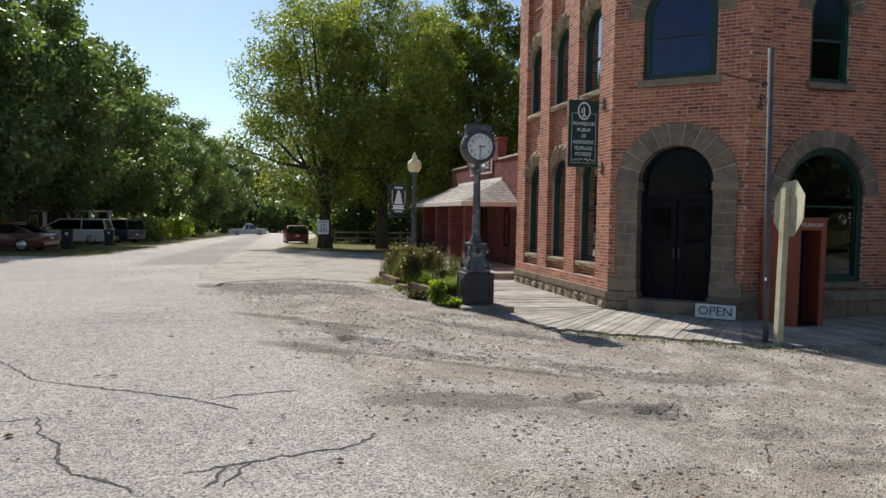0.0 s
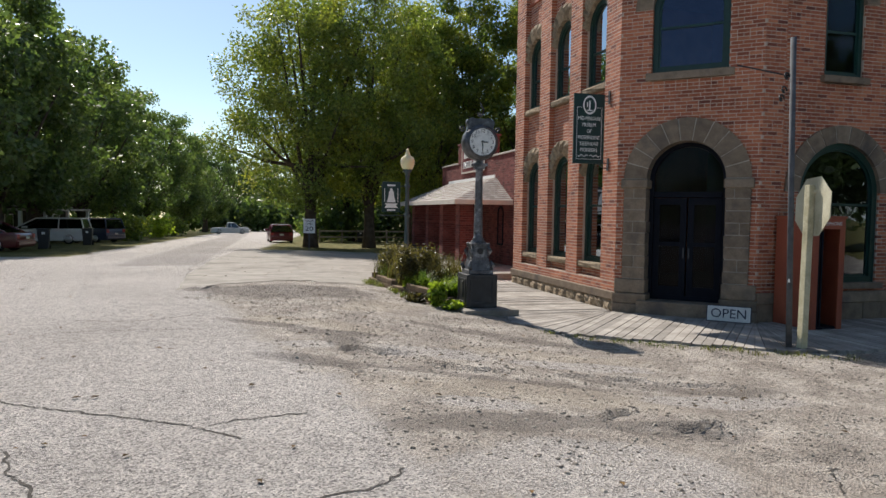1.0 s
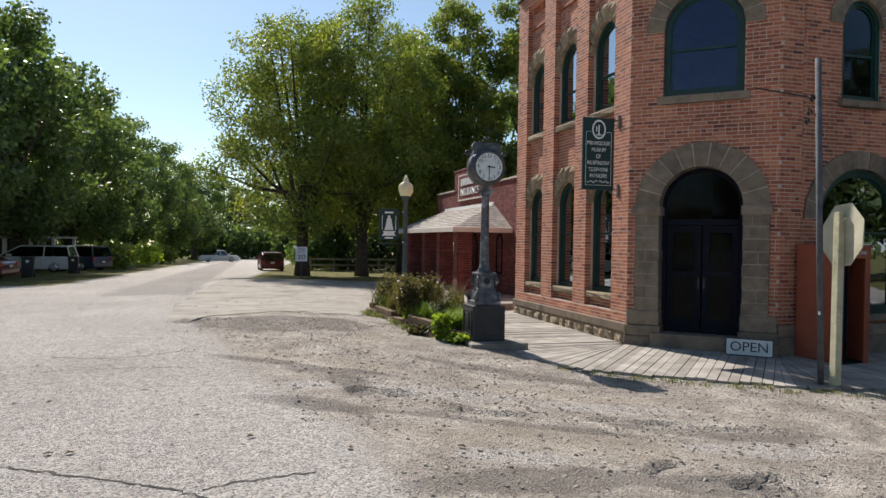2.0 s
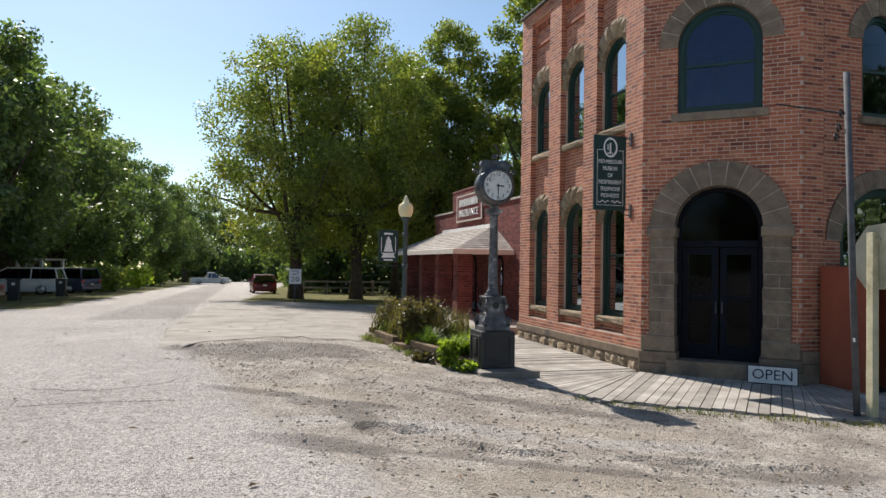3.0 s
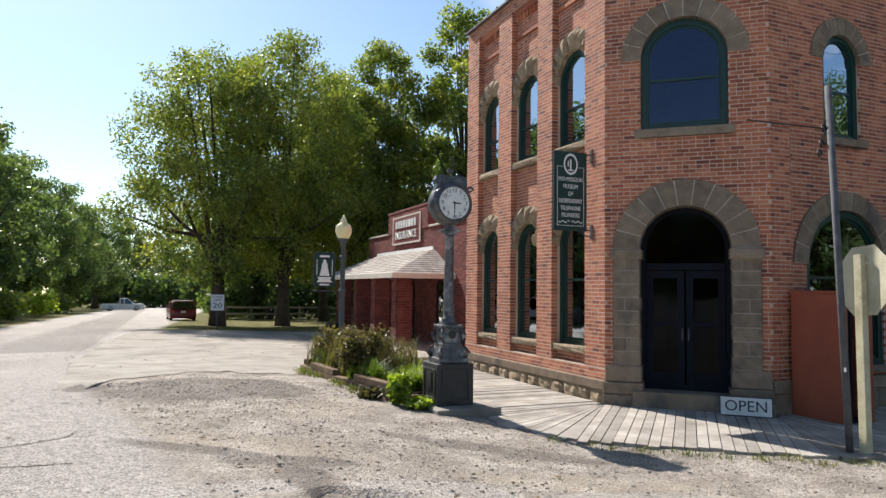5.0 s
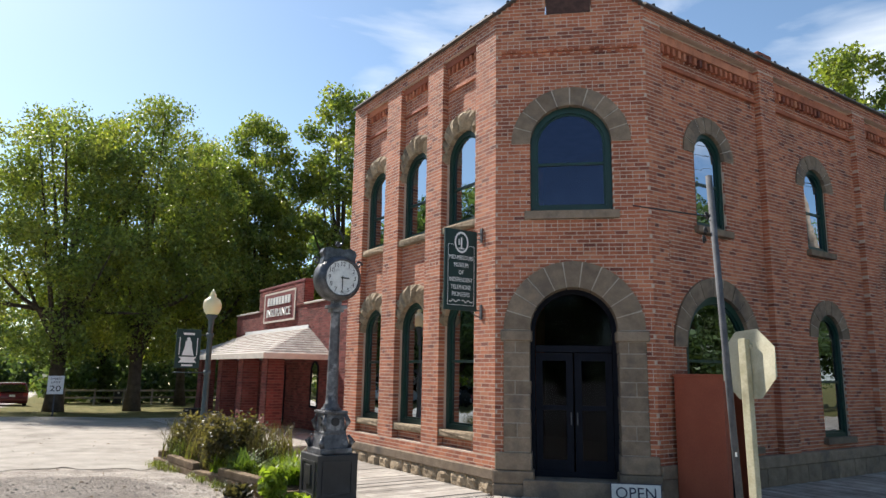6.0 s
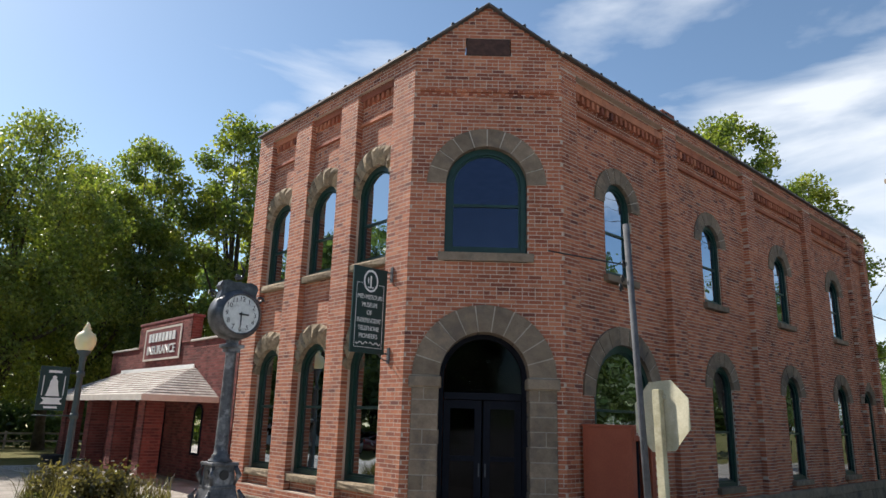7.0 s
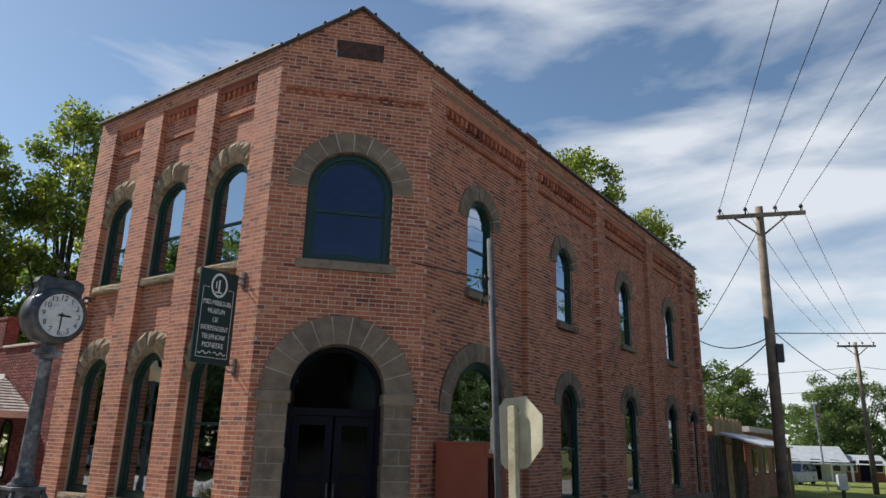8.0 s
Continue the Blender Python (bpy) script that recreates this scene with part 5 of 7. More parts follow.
osign = thing("open_sign", Matrix.Translation((7.83, 10.9, BT + 0.004)) @ pose(0, 0, 0, -8, 0, -math.degrees(TH)), "white OPEN board with dark border leaning at the door step", "sign")
part("board", boxed(-0.37, 0.37, 0, 0.025, 0, 0.29, 0.004), M_NAVY, osign)
part("face", boxed(-0.355, 0.355, -0.004, 0, 0.014, 0.276), M_OFFWHITE, osign)
lettering("OPEN", 0.23, M_NAVY, osign, pose(0, -0.006, 0.143) @ FLAT, "lettering", 0.58, 0.002)

stop = thing("stop_sign", Matrix.Translation((7.35, 8.69, ground_z(7.35, 8.69))) @ pose(0, 0, 0, -3.2, 3.6, 0), "back of an octagonal stop sign on a cream wooden post", "sign")
part("post", boxed(-0.05, 0.05, -0.05, 0.05, -0.05, 2.4, 0.008), M_POSTWOOD, stop)
bm = bmesh.new()
R8 = 0.425 / math.cos(math.pi / 8)
pts = [(R8 * math.cos(math.pi / 8 + i * math.pi / 4), R8 * math.sin(math.pi / 8 + i * math.pi / 4)) for i in range(8)]
prism(bm, pts, -0.003, 0.003)
oct_m = pose(0.065, 0.0, 2.09, 0, 0, 78)
plate = part("plate", bm, M_SIGNBACK, stop, "bare cream-coloured sign back", oct_m)
part("mount", boxed(-0.09, 0.09, 0.004, 0.03, 0.2, 0.245, 0.004), M_SIGNBACK, plate)
for z in (0.22, -0.3):
    part("bolt", boxed(-0.012, 0.012, 0.003, 0.02, z - 0.012, z + 0.012, 0.003), M_STEEL, plate)
pole = thing("sign_pole", Matrix.Translation((7.224, 8.8, ground_z(7.224, 8.8))) @ pose(0, 0, 0, -3.3, 1.2, 0), "tall grey steel pole with a scrolled iron bracket", "pole")
bm = bmesh.new()
tube(bm, [(0, 0, -0.05), (0, 0, 4.55)], 0.042, 12)
part("tube", bm, M_STEEL, pole)
bm = bmesh.new()
tube(bm, [(0, 0, 3.98), (0.2, 1.45, 4.55)], 0.012, 6)
for k in range(3):
    c0 = Vector((-0.085 - 0.03 * k, 0.03 + 0.015 * k, 3.9 - 0.12 * k + 0.08 * (k == 0)))
    tube(bm, [c0 + Vector((0.07 * (1 - t / 9) * math.cos(t), 0.02 * math.cos(t), 0.07 * (1 - t / 9) * math.sin(t))) for t in [0.5 * i for i in range(16)]], 0.014, 5)
part("scroll_bracket", bm, M_INK, pole)
part("tag", boxed(-0.07, -0.04, -0.05, -0.04, 0.98, 1.03, 0.003), M_WHITE, pole)

booth = thing("phone_booth", pose(8.70, 9.96, BT), "rust-red wooden telephone booth on the boardwalk", "phone booth")
BW, BD, BH = 0.64, 0.86, 1.87
part("side_panel", boxed(0, 0.04, 0, BD, 0, BH, 0.006), M_BOOTH, booth)
part("side_panel", boxed(BW - 0.04, BW, 0, BD, 0, BH, 0.006), M_BOOTH, booth)
part("back_panel", boxed(0.04, BW - 0.04, BD - 0.04, BD, 0, BH), M_BOOTH, booth)
part("roof_panel", boxed(-0.02, BW + 0.02, -0.02, BD + 0.02, BH, BH + 0.04, 0.008), M_BOOTH, booth)
header = part("header", boxed(0.04, BW - 0.04, -0.012, 0.03, BH - 0.18, BH, 0.004), M_BOOTH, booth)
lettering("TELEPHONE", 0.085, M_OFFWHITE, header, pose(BW / 2, -0.016, BH - 0.09) @ FLAT, "lettering", 0.46, 0.002)
for x0 in (0.04, BW - 0.11):
    part("stile", boxed(x0, x0 + 0.07, 0, 0.04, 0, BH - 0.18, 0.004), M_BOOTH, booth)
fold = part("folding_door", boxed(0.14, 0.17, 0.03, 0.42, 0.03, BH - 0.2, 0.004), M_BLACK, booth)
part("folding_door", boxed(0.2, 0.23, 0.03, 0.42, 0.03, BH - 0.2, 0.004), M_BLACK, booth)
part("floor_board", boxed(0.04, BW - 0.04, 0.02, BD - 0.04, 0, 0.03), M_BLACK, booth)
ph = part("telephone", boxed(0.24, 0.44, BD - 0.2, BD - 0.04, 1.0, 1.45, 0.02), M_BLACK, booth)

# ---- lamp post with the bell sign ----
lamp = thing("street_lamp", pose(3.9, 19.95, ground_z(3.9, 19.95) + 0.02), "grey-green lamp post with a cream acorn globe", "street lamp")
bm = bmesh.new()
lathe(bm, [(0.19, 0), (0.19, 0.12), (0.14, 0.2), (0.12, 0.55), (0.075, 0.65), (0.065, 1.6), (0.058, 2.85), (0.075, 2.9), (0.06, 2.95), (0.13, 3.04), (0.13, 3.08)], 16)
part("post", bm, M_LAMPPOST, lamp)
mg, ntg, bg = nodes_of("cream_globe")
bg.inputs["Base Color"].default_value, bg.inputs["Roughness"].default_value = (0.82, 0.74, 0.45, 1), 0.3
bg.inputs["Subsurface Weight"].default_value, bg.inputs["Subsurface Radius"].default_value = 0.6, (0.1, 0.08, 0.04)
bm = bmesh.new()
lathe(bm, [(0.1, 3.06), (0.16, 3.12), (0.205, 3.24), (0.205, 3.34), (0.17, 3.43), (0.09, 3.48), (0.075, 3.51), (0.085, 3.54), (0.05, 3.58), (0.045, 3.62), (0.01, 3.68)], 24)
part("globe", bm, mg, lamp)
for z in (2.6, 1.75):
    bm = bmesh.new()
    tube(bm, [(0, 0, z), (-0.78, -0.05, z)], 0.014, 6)
    lathe(bm, [(0.085, z - 0.05), (0.085, z + 0.05)], 12)
    part("arm", bm, M_LAMPPOST, lamp)
bell = thing("bell_banner", pose(3.42, 19.9, 2.3), "green banner panel with a white bell on a lamp post", "sign")
part("panel", boxed(-0.27, 0.27, -0.015, 0.015, -0.44, 0.43, 0.004), M_GREENSIGN, bell)
bm = bmesh.new()
prism(bm, [(-0.13, -0.16), (-0.1, -0.05), (-0.075, 0.05), (-0.07, 0.14), (-0.03, 0.19), (-0.045, 0.22), (0, 0.25), (0.045, 0.22), (0.03, 0.19), (0.07, 0.14), (0.075, 0.05), (0.1, -0.05), (0.13, -0.16)], -0.022, -0.016)
prism(bm, [(-0.2, -0.32), (-0.14, -0.25), (-0.19, -0.19), (0.19, -0.19), (0.14, -0.25), (0.2, -0.32)], -0.022, -0.016)
part("bell_shape", bm, M_WHITE, bell)
bm = bmesh.new()
for a in ((-0.2, -0.185, -0.15, 0.24), (0.185, 0.2, -0.15, 0.24), (-0.12, 0.12, 0.3, 0.35), (-0.12, 0.12, -0.4, -0.36)):
    box(bm, a[0], a[1], -0.02, -0.016, a[2], a[3])
part("white_line", bm, M_WHITE, bell)

# ---- speed limit sign ----
sx, sy = 2.3, 37.7
sp = thing("speed_limit_sign", pose(sx, sy, ground_z(sx, sy)), "white speed limit sign on a steel post", "sign")
part("post", boxed(-0.03, 0.03, 0, 0.04, -0.1, 1.55), M_STEEL, sp)
plate = part("plate", boxed(-0.31, 0.31, -0.01, 0, 0.93, 1.7, 0.003), M_WHITE, sp)
for z, txt, s_, w in ((1.58, "SPEED", 0.13, 0.4), (1.43, "LIMIT", 0.13, 0.34), (1.16, "20", 0.34, 0.42)):
    lettering(txt, s_, M_INK, plate, pose(0, -0.014, z) @ FLAT, "lettering", w, 0.002)

# ---- neighbour with the porch ----
office = thing("insurance_office", pose(0, 0, 0), "deep red brick office with a shingled porch roof", "building")
FX, PX = 8.0, 6.35
Y0, Y1 = 21.2, 31.4


def course_block(name, x0, x1, y0, y1, z0, z1, parent, material=None):
    """A wall with real courses on its street face."""
    wall = part(name, boxed(x0 + 0.012, x1, y0 + 0.012, y1 - 0.012, z0, z1), M_MORTAR if material else M_MORTAR_RED, parent)
    vs, fs = [], []
    i, z = 0, z0
    while z < z1 - 0.02:
        zt = min(z + 0.07, z1)
        for face in ("w", "s"):
            a0, a1 = (y0, y1) if face == "w" else (x0, x1)
            u = a0 - (i % 2) * 0.11
            while u < a1:
                p, q = max(u, a0), min(u + 0.212, a1)
                if q - p > 0.03:
                    k = len(vs)
                    if face == "w":
                        vs += [(x0, p, z + 0.01), (x0, q, z + 0.01), (x0, q, zt), (x0, p, zt), (x0 + 0.02, p, z + 0.01), (x0 + 0.02, q, z + 0.01), (x0 + 0.02, q, zt), (x0 + 0.02, p, zt)]
                    else:
                        vs += [(q, y0, z + 0.01), (p, y0, z + 0.01), (p, y0, zt), (q, y0, zt), (q, y0 + 0.02, z + 0.01), (p, y0 + 0.02, z + 0.01), (p, y0 + 0.02, zt), (q, y0 + 0.02, zt)]
                    fs += [(k + 1, k, k + 3, k + 2), (k, k + 4, k + 7, k + 3), (k + 5, k + 1, k + 2, k + 6), (k + 2, k + 3, k + 7, k + 6), (k, k + 1, k + 5, k + 4)]
                u += 0.222
        z, i = z + 0.08, i + 1
    rest = from_arrays("brickwork", vs, fs, material or M_BRICK_DEEP, wall)
    return wall


front = course_block("front_wall", FX, FX + 0.3, Y0, Y1, -0.3, 3.95, office)
course_block("raised_parapet", FX - 0.03, FX + 0.3, 24.4, 28.7, 3.95, 4.72, office)
part("side_wall", boxed(FX + 0.3, 18, Y0, Y0 + 0.25, -0.3, 3.7), M_BRICK_DEEP, office)
part("side_wall", boxed(FX + 0.3, 18, Y1 - 0.25, Y1, -0.3, 3.7), M_BRICK_DEEP, office)
part("flat_roof", boxed(FX + 0.3, 18, Y0 + 0.25, Y1 - 0.25, 3.4, 3.5), M_COPING, office)
part("coping", boxed(FX - 0.05, FX + 0.34, 24.35, 28.75, 4.72, 4.8, 0.01), M_MAROON, office)
part("coping", boxed(FX - 0.05, FX + 0.34, Y0, 24.35, 3.95, 4.01, 0.01), M_TRIM, office)
part("coping", boxed(FX - 0.05, FX + 0.34, 28.75, Y1, 3.95, 4.01, 0.01), M_TRIM, office)
bm = bmesh.new()
for a in ((25.1, 28.1, 4.5, 4.56), (25.1, 28.1, 3.5, 3.56), (25.1, 25.18, 3.56, 4.5), (28.02, 28.1, 3.56, 4.5)):
    box(bm, FX - 0.055, FX - 0.03, a[0], a[1], a[2], a[3])
part("sign_frame", bm, M_TRIM, office)
part("sign_board", boxed(FX - 0.05, FX - 0.03, 25.18, 28.02, 3.56, 4.5), M_MAROON, office)
face_w = Matrix.Translation((FX - 0.052, 26.6, 0)) @ pose(0, 0, 0, 0, 0, -90)
bm = bmesh.new()
for i in range(8):
    box(bm, -1.1 + i * 0.285, -1.1 + i * 0.285 + 0.2, -0.03, 0, 4.1, 4.38, 0.01)
part("letter_bar", bm, M_OFFWHITE, office, "", face_w)
lettering("INSURANCE", 0.4, M_OFFWHITE, office, face_w @ pose(0, -0.01, 3.82) @ FLAT, "lettering", 2.3, 0.02)
# porch
ROOFZ, EAVE = 3.17, 2.3
e0, e1 = 22.15, 31.3
bm = bmesh.new()
rows = 12
ring = []
for i in range(rows + 1):
    t = i / rows
    x, z = PX - 0.35 + (FX - PX + 0.33) * t, EAVE + (ROOFZ - EAVE) * t
    ya, yb = e0 + 1.75 * t, e1 - 1.2 * t
    ring.append((x, z, ya, yb))
rv, rf = [], []
for (x, z, ya, yb), (x2, z2, ya2, yb2) in zip(ring, ring[1:]):
    cols = 40
    for j in range(cols):
        p, q = j / cols, (j + 1) / cols
        k = len(rv)
        L = 0.012
        rv += [(x - 0.02, ya + (yb - ya) * p, z + L), (x - 0.02, ya + (yb - ya) * q, z + L), (x2, ya2 + (yb2 - ya2) * q, z2 + 0.002), (x2, ya2 + (yb2 - ya2) * p, z2 + 0.002)]
        rf.append((k + 1, k, k + 3, k + 2))
    cols = 12
    for j in range(cols):
        p, q = j / cols, (j + 1) / cols
        k = len(rv)
        rv += [(x + (FX - x) * p, ya - 0.02, z + 0.012), (x + (FX - x) * q, ya - 0.02, z + 0.012), (x2 + (FX - x2) * q, ya2, z2 + 0.002), (x2 + (FX - x2) * p, ya2, z2 + 0.002)]
        rf.append((k, k + 1, k + 2, k + 3))
porch = tagged(from_arrays("porch_roof", rv, rf, M_ROOF, office), kind="stuff")
part("fascia", boxed(PX - 0.4, PX - 0.36, e0 - 0.04, e1, EAVE - 0.14, EAVE + 0.02, 0.006), M_TRIM, porch)
part("fascia", boxed(PX - 0.36, FX, e0 - 0.04, e0, EAVE - 0.14, EAVE + 0.02, 0.006), M_TRIM, porch)
part("soffit", boxed(PX - 0.36, FX, e0, e1, EAVE - 0.1, EAVE - 0.06), M_TRIM, porch)
part("flashing", boxed(FX - 0.05, FX - 0.015, e0 + 1.75, e1 - 1.2, ROOFZ - 0.01, ROOFZ + 0.1, 0.005), M_WHITE, porch)
for y in (22.85, 25.05, 27.3, 29.9):
    col = course_block("column", PX, PX + 0.5, y, y + 0.5, -0.2, EAVE - 0.1, office)
    part("column_base", boxed(PX - 0.04, PX + 0.54, y - 0.04, y + 0.54, -0.3, 0.22, 0.01), M_CONCRETE, col)
for y, w, z0, z1 in ((23.3, 0.24, 0.75, 1.85), (26.2, 0.45, 0.1, 1.75), (28.9, 0.24, 0.75, 1.85)):
    win = part("window", ring_mesh(0, w + 0.05, z0, z1, 0.06, -0.03, 0.03), M_BLACK, office, "narrow dark arched window", Matrix.Translation((FX, y, 0)) @ pose(0, 0, 0, 0, 0, -90))
    part("pane", arched_pane(0, w, z0 + 0.05, z1, -0.015), M_CARGLASS, win)
for y in (27.0, 29.2):
    tubp = thing("planter_tub", pose(5.95, y, 0.05), "dark round planter tub before the porch", "planter", "tubs before the porch")
    bm = bmesh.new()
    lathe(bm, [(0.26, 0), (0.33, 0.4), (0.35, 0.42), (0.3, 0.42), (0.28, 0.34)], 16)
    part("tub", bm, M_IRONDARK, tubp)

# ---- trees ----
def crown_mesh(seed, material, clumps, per, leaf, rx, rz, z0, lumpy=0.35):
    """Many small leaves in clumps of uneven size round a crown; returns arrays in a unit tree 1 m tall units scaled by metres."""
    rng = np.random.RandomState(seed)
    cs = []
    while len(cs) < clumps:
        p = rng.uniform(-1, 1, 3)
        d = (math.hypot(p[0], p[1]) ** 2.6 + abs(p[2]) ** 2.6) ** (1 / 2.6)
        if d > 1 or d < 0.4:
            continue
        k = 1 - 0.25 * max(0, p[2])
        cs.append((p[0] * rx * k, p[1] * rx * k, z0 + rz * (1 + p[2])))
    cs = np.array(cs)
    rad = rng.uniform(0.55, 1.35, clumps) * rx * lumpy
    allc = []
    for c, r in zip(cs, rad):
        n = int(per * (r / (rx * lumpy)) ** 2)
        u = rng.normal(size=(n, 3))
        u /= np.linalg.norm(u, axis=1)[:, None]
        allc.append(c + u * (rng.rand(n, 1) ** 0.45) * r * np.array([1, 1, 0.75]) + rng.normal(size=(n, 3)) * 0.12)
    c = np.concatenate(allc)
    n = len(c)
    ax = rng.normal(size=(n, 3))
    ax /= np.linalg.norm(ax, axis=1)[:, None]
    bx = np.cross(ax, rng.normal(size=(n, 3)))
    bx /= np.linalg.norm(bx, axis=1)[:, None]
    s = leaf * (0.55 + 0.9 * rng.rand(n, 1))
    v = np.stack([c - ax * s, c + bx * s * 0.62, c + ax * s, c - bx * s * 0.62], 1).reshape(-1, 3)
    return v, np.arange(n * 4).reshape(-1, 4), cs


def make_tree(name, label, seed, material, height, rx, base, trunk_r, clumps, per, leaf, lumpy=0.35):
    t = thing(name, pose(0, 0, 0), label, "tree")
    rz = (height - base) / 2
    v, f, cs = crown_mesh(seed, material, clumps, per, leaf, rx, rz * 0.9, base + 0.05 * rz, lumpy)
    rng = random.Random(seed)
    bm = bmesh.new()
    lean = [rng.uniform(-0.3, 0.3) for _ in range(4)]
    spine = [(lean[0] * 0.0, 0, -0.2), (lean[0] * 0.4, lean[1] * 0.3, base * 0.6), (lean[0], lean[1], base + rz * 0.5), (lean[0] + lean[2], lean[1] + lean[3], base + rz * 1.2)]
    tube(bm, spine, [trunk_r * 1.25, trunk_r * 0.85, trunk_r * 0.6, trunk_r * 0.25], 10)
    for c in cs[:: max(1, len(cs) // 16)]:
        s = Vector(spine[1]).lerp(Vector(spine[2]), rng.uniform(0.1, 1.0))
        e = Vector(c)
        m_ = s.lerp(e, 0.5) + Vector((0, 0, -0.3))
        tube(bm, [s, m_, e], [trunk_r * 0.38, trunk_r * 0.22, trunk_r * 0.06], 6)
    part("trunk", bm, M_BARK, t)
    from_arrays("crown", v, f, material, t)
    return t


def plant_tree(src, x, y, scale=1.0, turn=0.0, sz=None, z=None):
    g = ground_z(x, y) if z is None else z
    o = copy_thing(src, pose(x, y, g, 0, 0, turn))
    o.scale = (scale, scale, sz or scale)
    return o


maple = make_tree("maple_tree", "broad green maple turning yellow at the tips", 11, M_LEAF, 16.4, 5.5, 1.9, 0.42, 240, 260, 0.082, 0.185)
maple.matrix_basis = pose(2.8, 43.8, ground_z(2.8, 43.8), 0, 0, 20)
maple.scale = (1.04, 1.04, 1.04)
oak = make_tree("shade_tree", "tall dark green shade tree in full leaf", 23, M_LEAF_DARK, 17.0, 5.2, 2.2, 0.45, 150, 150, 0.15, 0.21)
oak.matrix_basis = pose(-16.2, 39.0, ground_z(-16.2, 39))
poplar = make_tree("poplar_tree", "tall narrow green tree behind the office", 37, M_LEAF, 21.5, 3.6, 2.5, 0.35, 140, 230, 0.115, 0.23)
poplar.matrix_basis = pose(14.5, 49, ground_z(14.5, 49), 0, 0, 10)
for x, y, s, a, sz in ((6.7, 45.2, 1.0, 130, 1.16), (11.6, 49.5, 0.97, 250, 1.1)):
    plant_tree(maple, x, y, s, a, sz)
for x, y, s, a, sz in ((19.0, 45.5, 1.1, 80, 1.08), (11.5, 55, 1.05, 200, 0.95), (22.5, 38.0, 1.0, 300, 0.95), (26, 50, 1.2, 30, 1.1)):
    plant_tree(poplar, x, y, s, a, sz)
for x, y, s, a, sz in ((-15.4, 53, 1.02, 70, 1.02), (-15.2, 66, 1.0, 140, 1.03), (-15.4, 80, 1.0, 200, 1.06), (-15.0, 97, 1.05, 260, 1.12), (-13, 118, 1.1, 320, 1.15),
                       (-11, 142, 1.15, 20, 1.15), (-8, 172, 1.3, 80, 1.25), (2, 178, 1.2, 150, 1.15), (-20, 48, 1.15, 15, 1.1), (-22, 62, 1.2, 100, 1.15), (-22, 34, 1.1, 200, 1.1),
                       (-24, 80, 1.3, 240, 1.2), (-24, 105, 1.3, 10, 1.25), (9.5, 84, 1.0, 60, 1.0), (8.2, 66, 0.82, 120, 0.82), (9.5, 106, 1.1, 190, 1.1), (10, 130, 1.2, 250, 1.2), (14, 152, 1.3, 310, 1.3), (-28, 24, 1.1, 50, 1.05), (-15.0, 45.5, 0.95, 133, 1.0), (17, 70, 1.1, 22, 1.1),
                       (20, 95, 1.2, 90, 1.2), (27, 70, 1.2, 170, 1.2)):
    plant_tree(oak, x, y, s, a, sz)
# over and beyond the long wall, and the far side of the cross street
for src, x, y, s, a, sz in ((poplar, 38, 20.5, 1.0, 0, 1.0), (poplar, 43.5, 19.0, 1.0, 120, 0.86), (oak, 64, 19.0, 0.72, 40, 0.62), (oak, 92, 14.5, 0.75, 90, 0.7), (oak, 92, 11, 0.85, 150, 0.72), (oak, 98, 3.0, 0.9, 30, 0.75),
                            (oak, 104, -6, 0.9, 210, 0.8), (oak, 80, 29, 0.7, 300, 0.7), (maple, 66, 4.0, 0.4, 77, 0.4), (oak, 96, 27, 0.8, 12, 0.7)):
    plant_tree(src, x, y, s, a, sz)
# out-of-view trees on the other corners: mirrored in the panes, sized to block skylight
for src, x, y, s, a in ((oak, -16, -14, 1.0, 40), (oak, -4, -24, 1.05, 90), (oak, 10, -22, 0.95, 10), (oak, 22, -20, 1.0, 200), (oak, 36, -18, 1.0, 300), (oak, 52, -20, 1.0, 130), (oak, -24, -2, 1.0, 160), (oak, -27, 11, 1.0, 220), (oak, 70, -24, 1.1, 60), (oak, 27, -11, 0.9, 70), (oak, 36, -9, 0.95, 20), (oak, 46, -9.5, 1.0, 110), (oak, 58, -8, 1.0, 210), (oak, 72, -10, 1.1, 310)):
    plant_tree(src, x, y, s * (0.6 if x < 15 else 0.95), a)
# woods that close the distance
rw = np.random.RandomState(31)
nw = 26000
ang = rw.rand(nw) * 2 * math.pi
rr = 215 + 30 * rw.rand(nw)
hh = 15 + 4 * np.sin(ang * 23) + 2.5 * np.sin(ang * 61 + 1)
cw = np.stack([20 + rr * np.cos(ang), 20 + rr * np.sin(ang), -3.5 + hh * rw.rand(nw) ** 0.8], 1)
aw = rw.normal(size=(nw, 3))
aw /= np.linalg.norm(aw, axis=1)[:, None]
bw = np.cross(aw, rw.normal(size=(nw, 3)))
bw /= np.linalg.norm(bw, axis=1)[:, None]
sw = 1.1 * (0.6 + 0.8 * rw.rand(nw, 1))
tagged(from_arrays("far_woods", np.stack([cw - aw * sw, cw + bw * sw * 0.8, cw + aw * sw, cw - bw * sw * 0.8], 1).reshape(-1, 3), np.arange(nw * 4).reshape(-1, 4), M_LEAF_DARK), "distant dark green woods all round", "woods", kind="stuff")
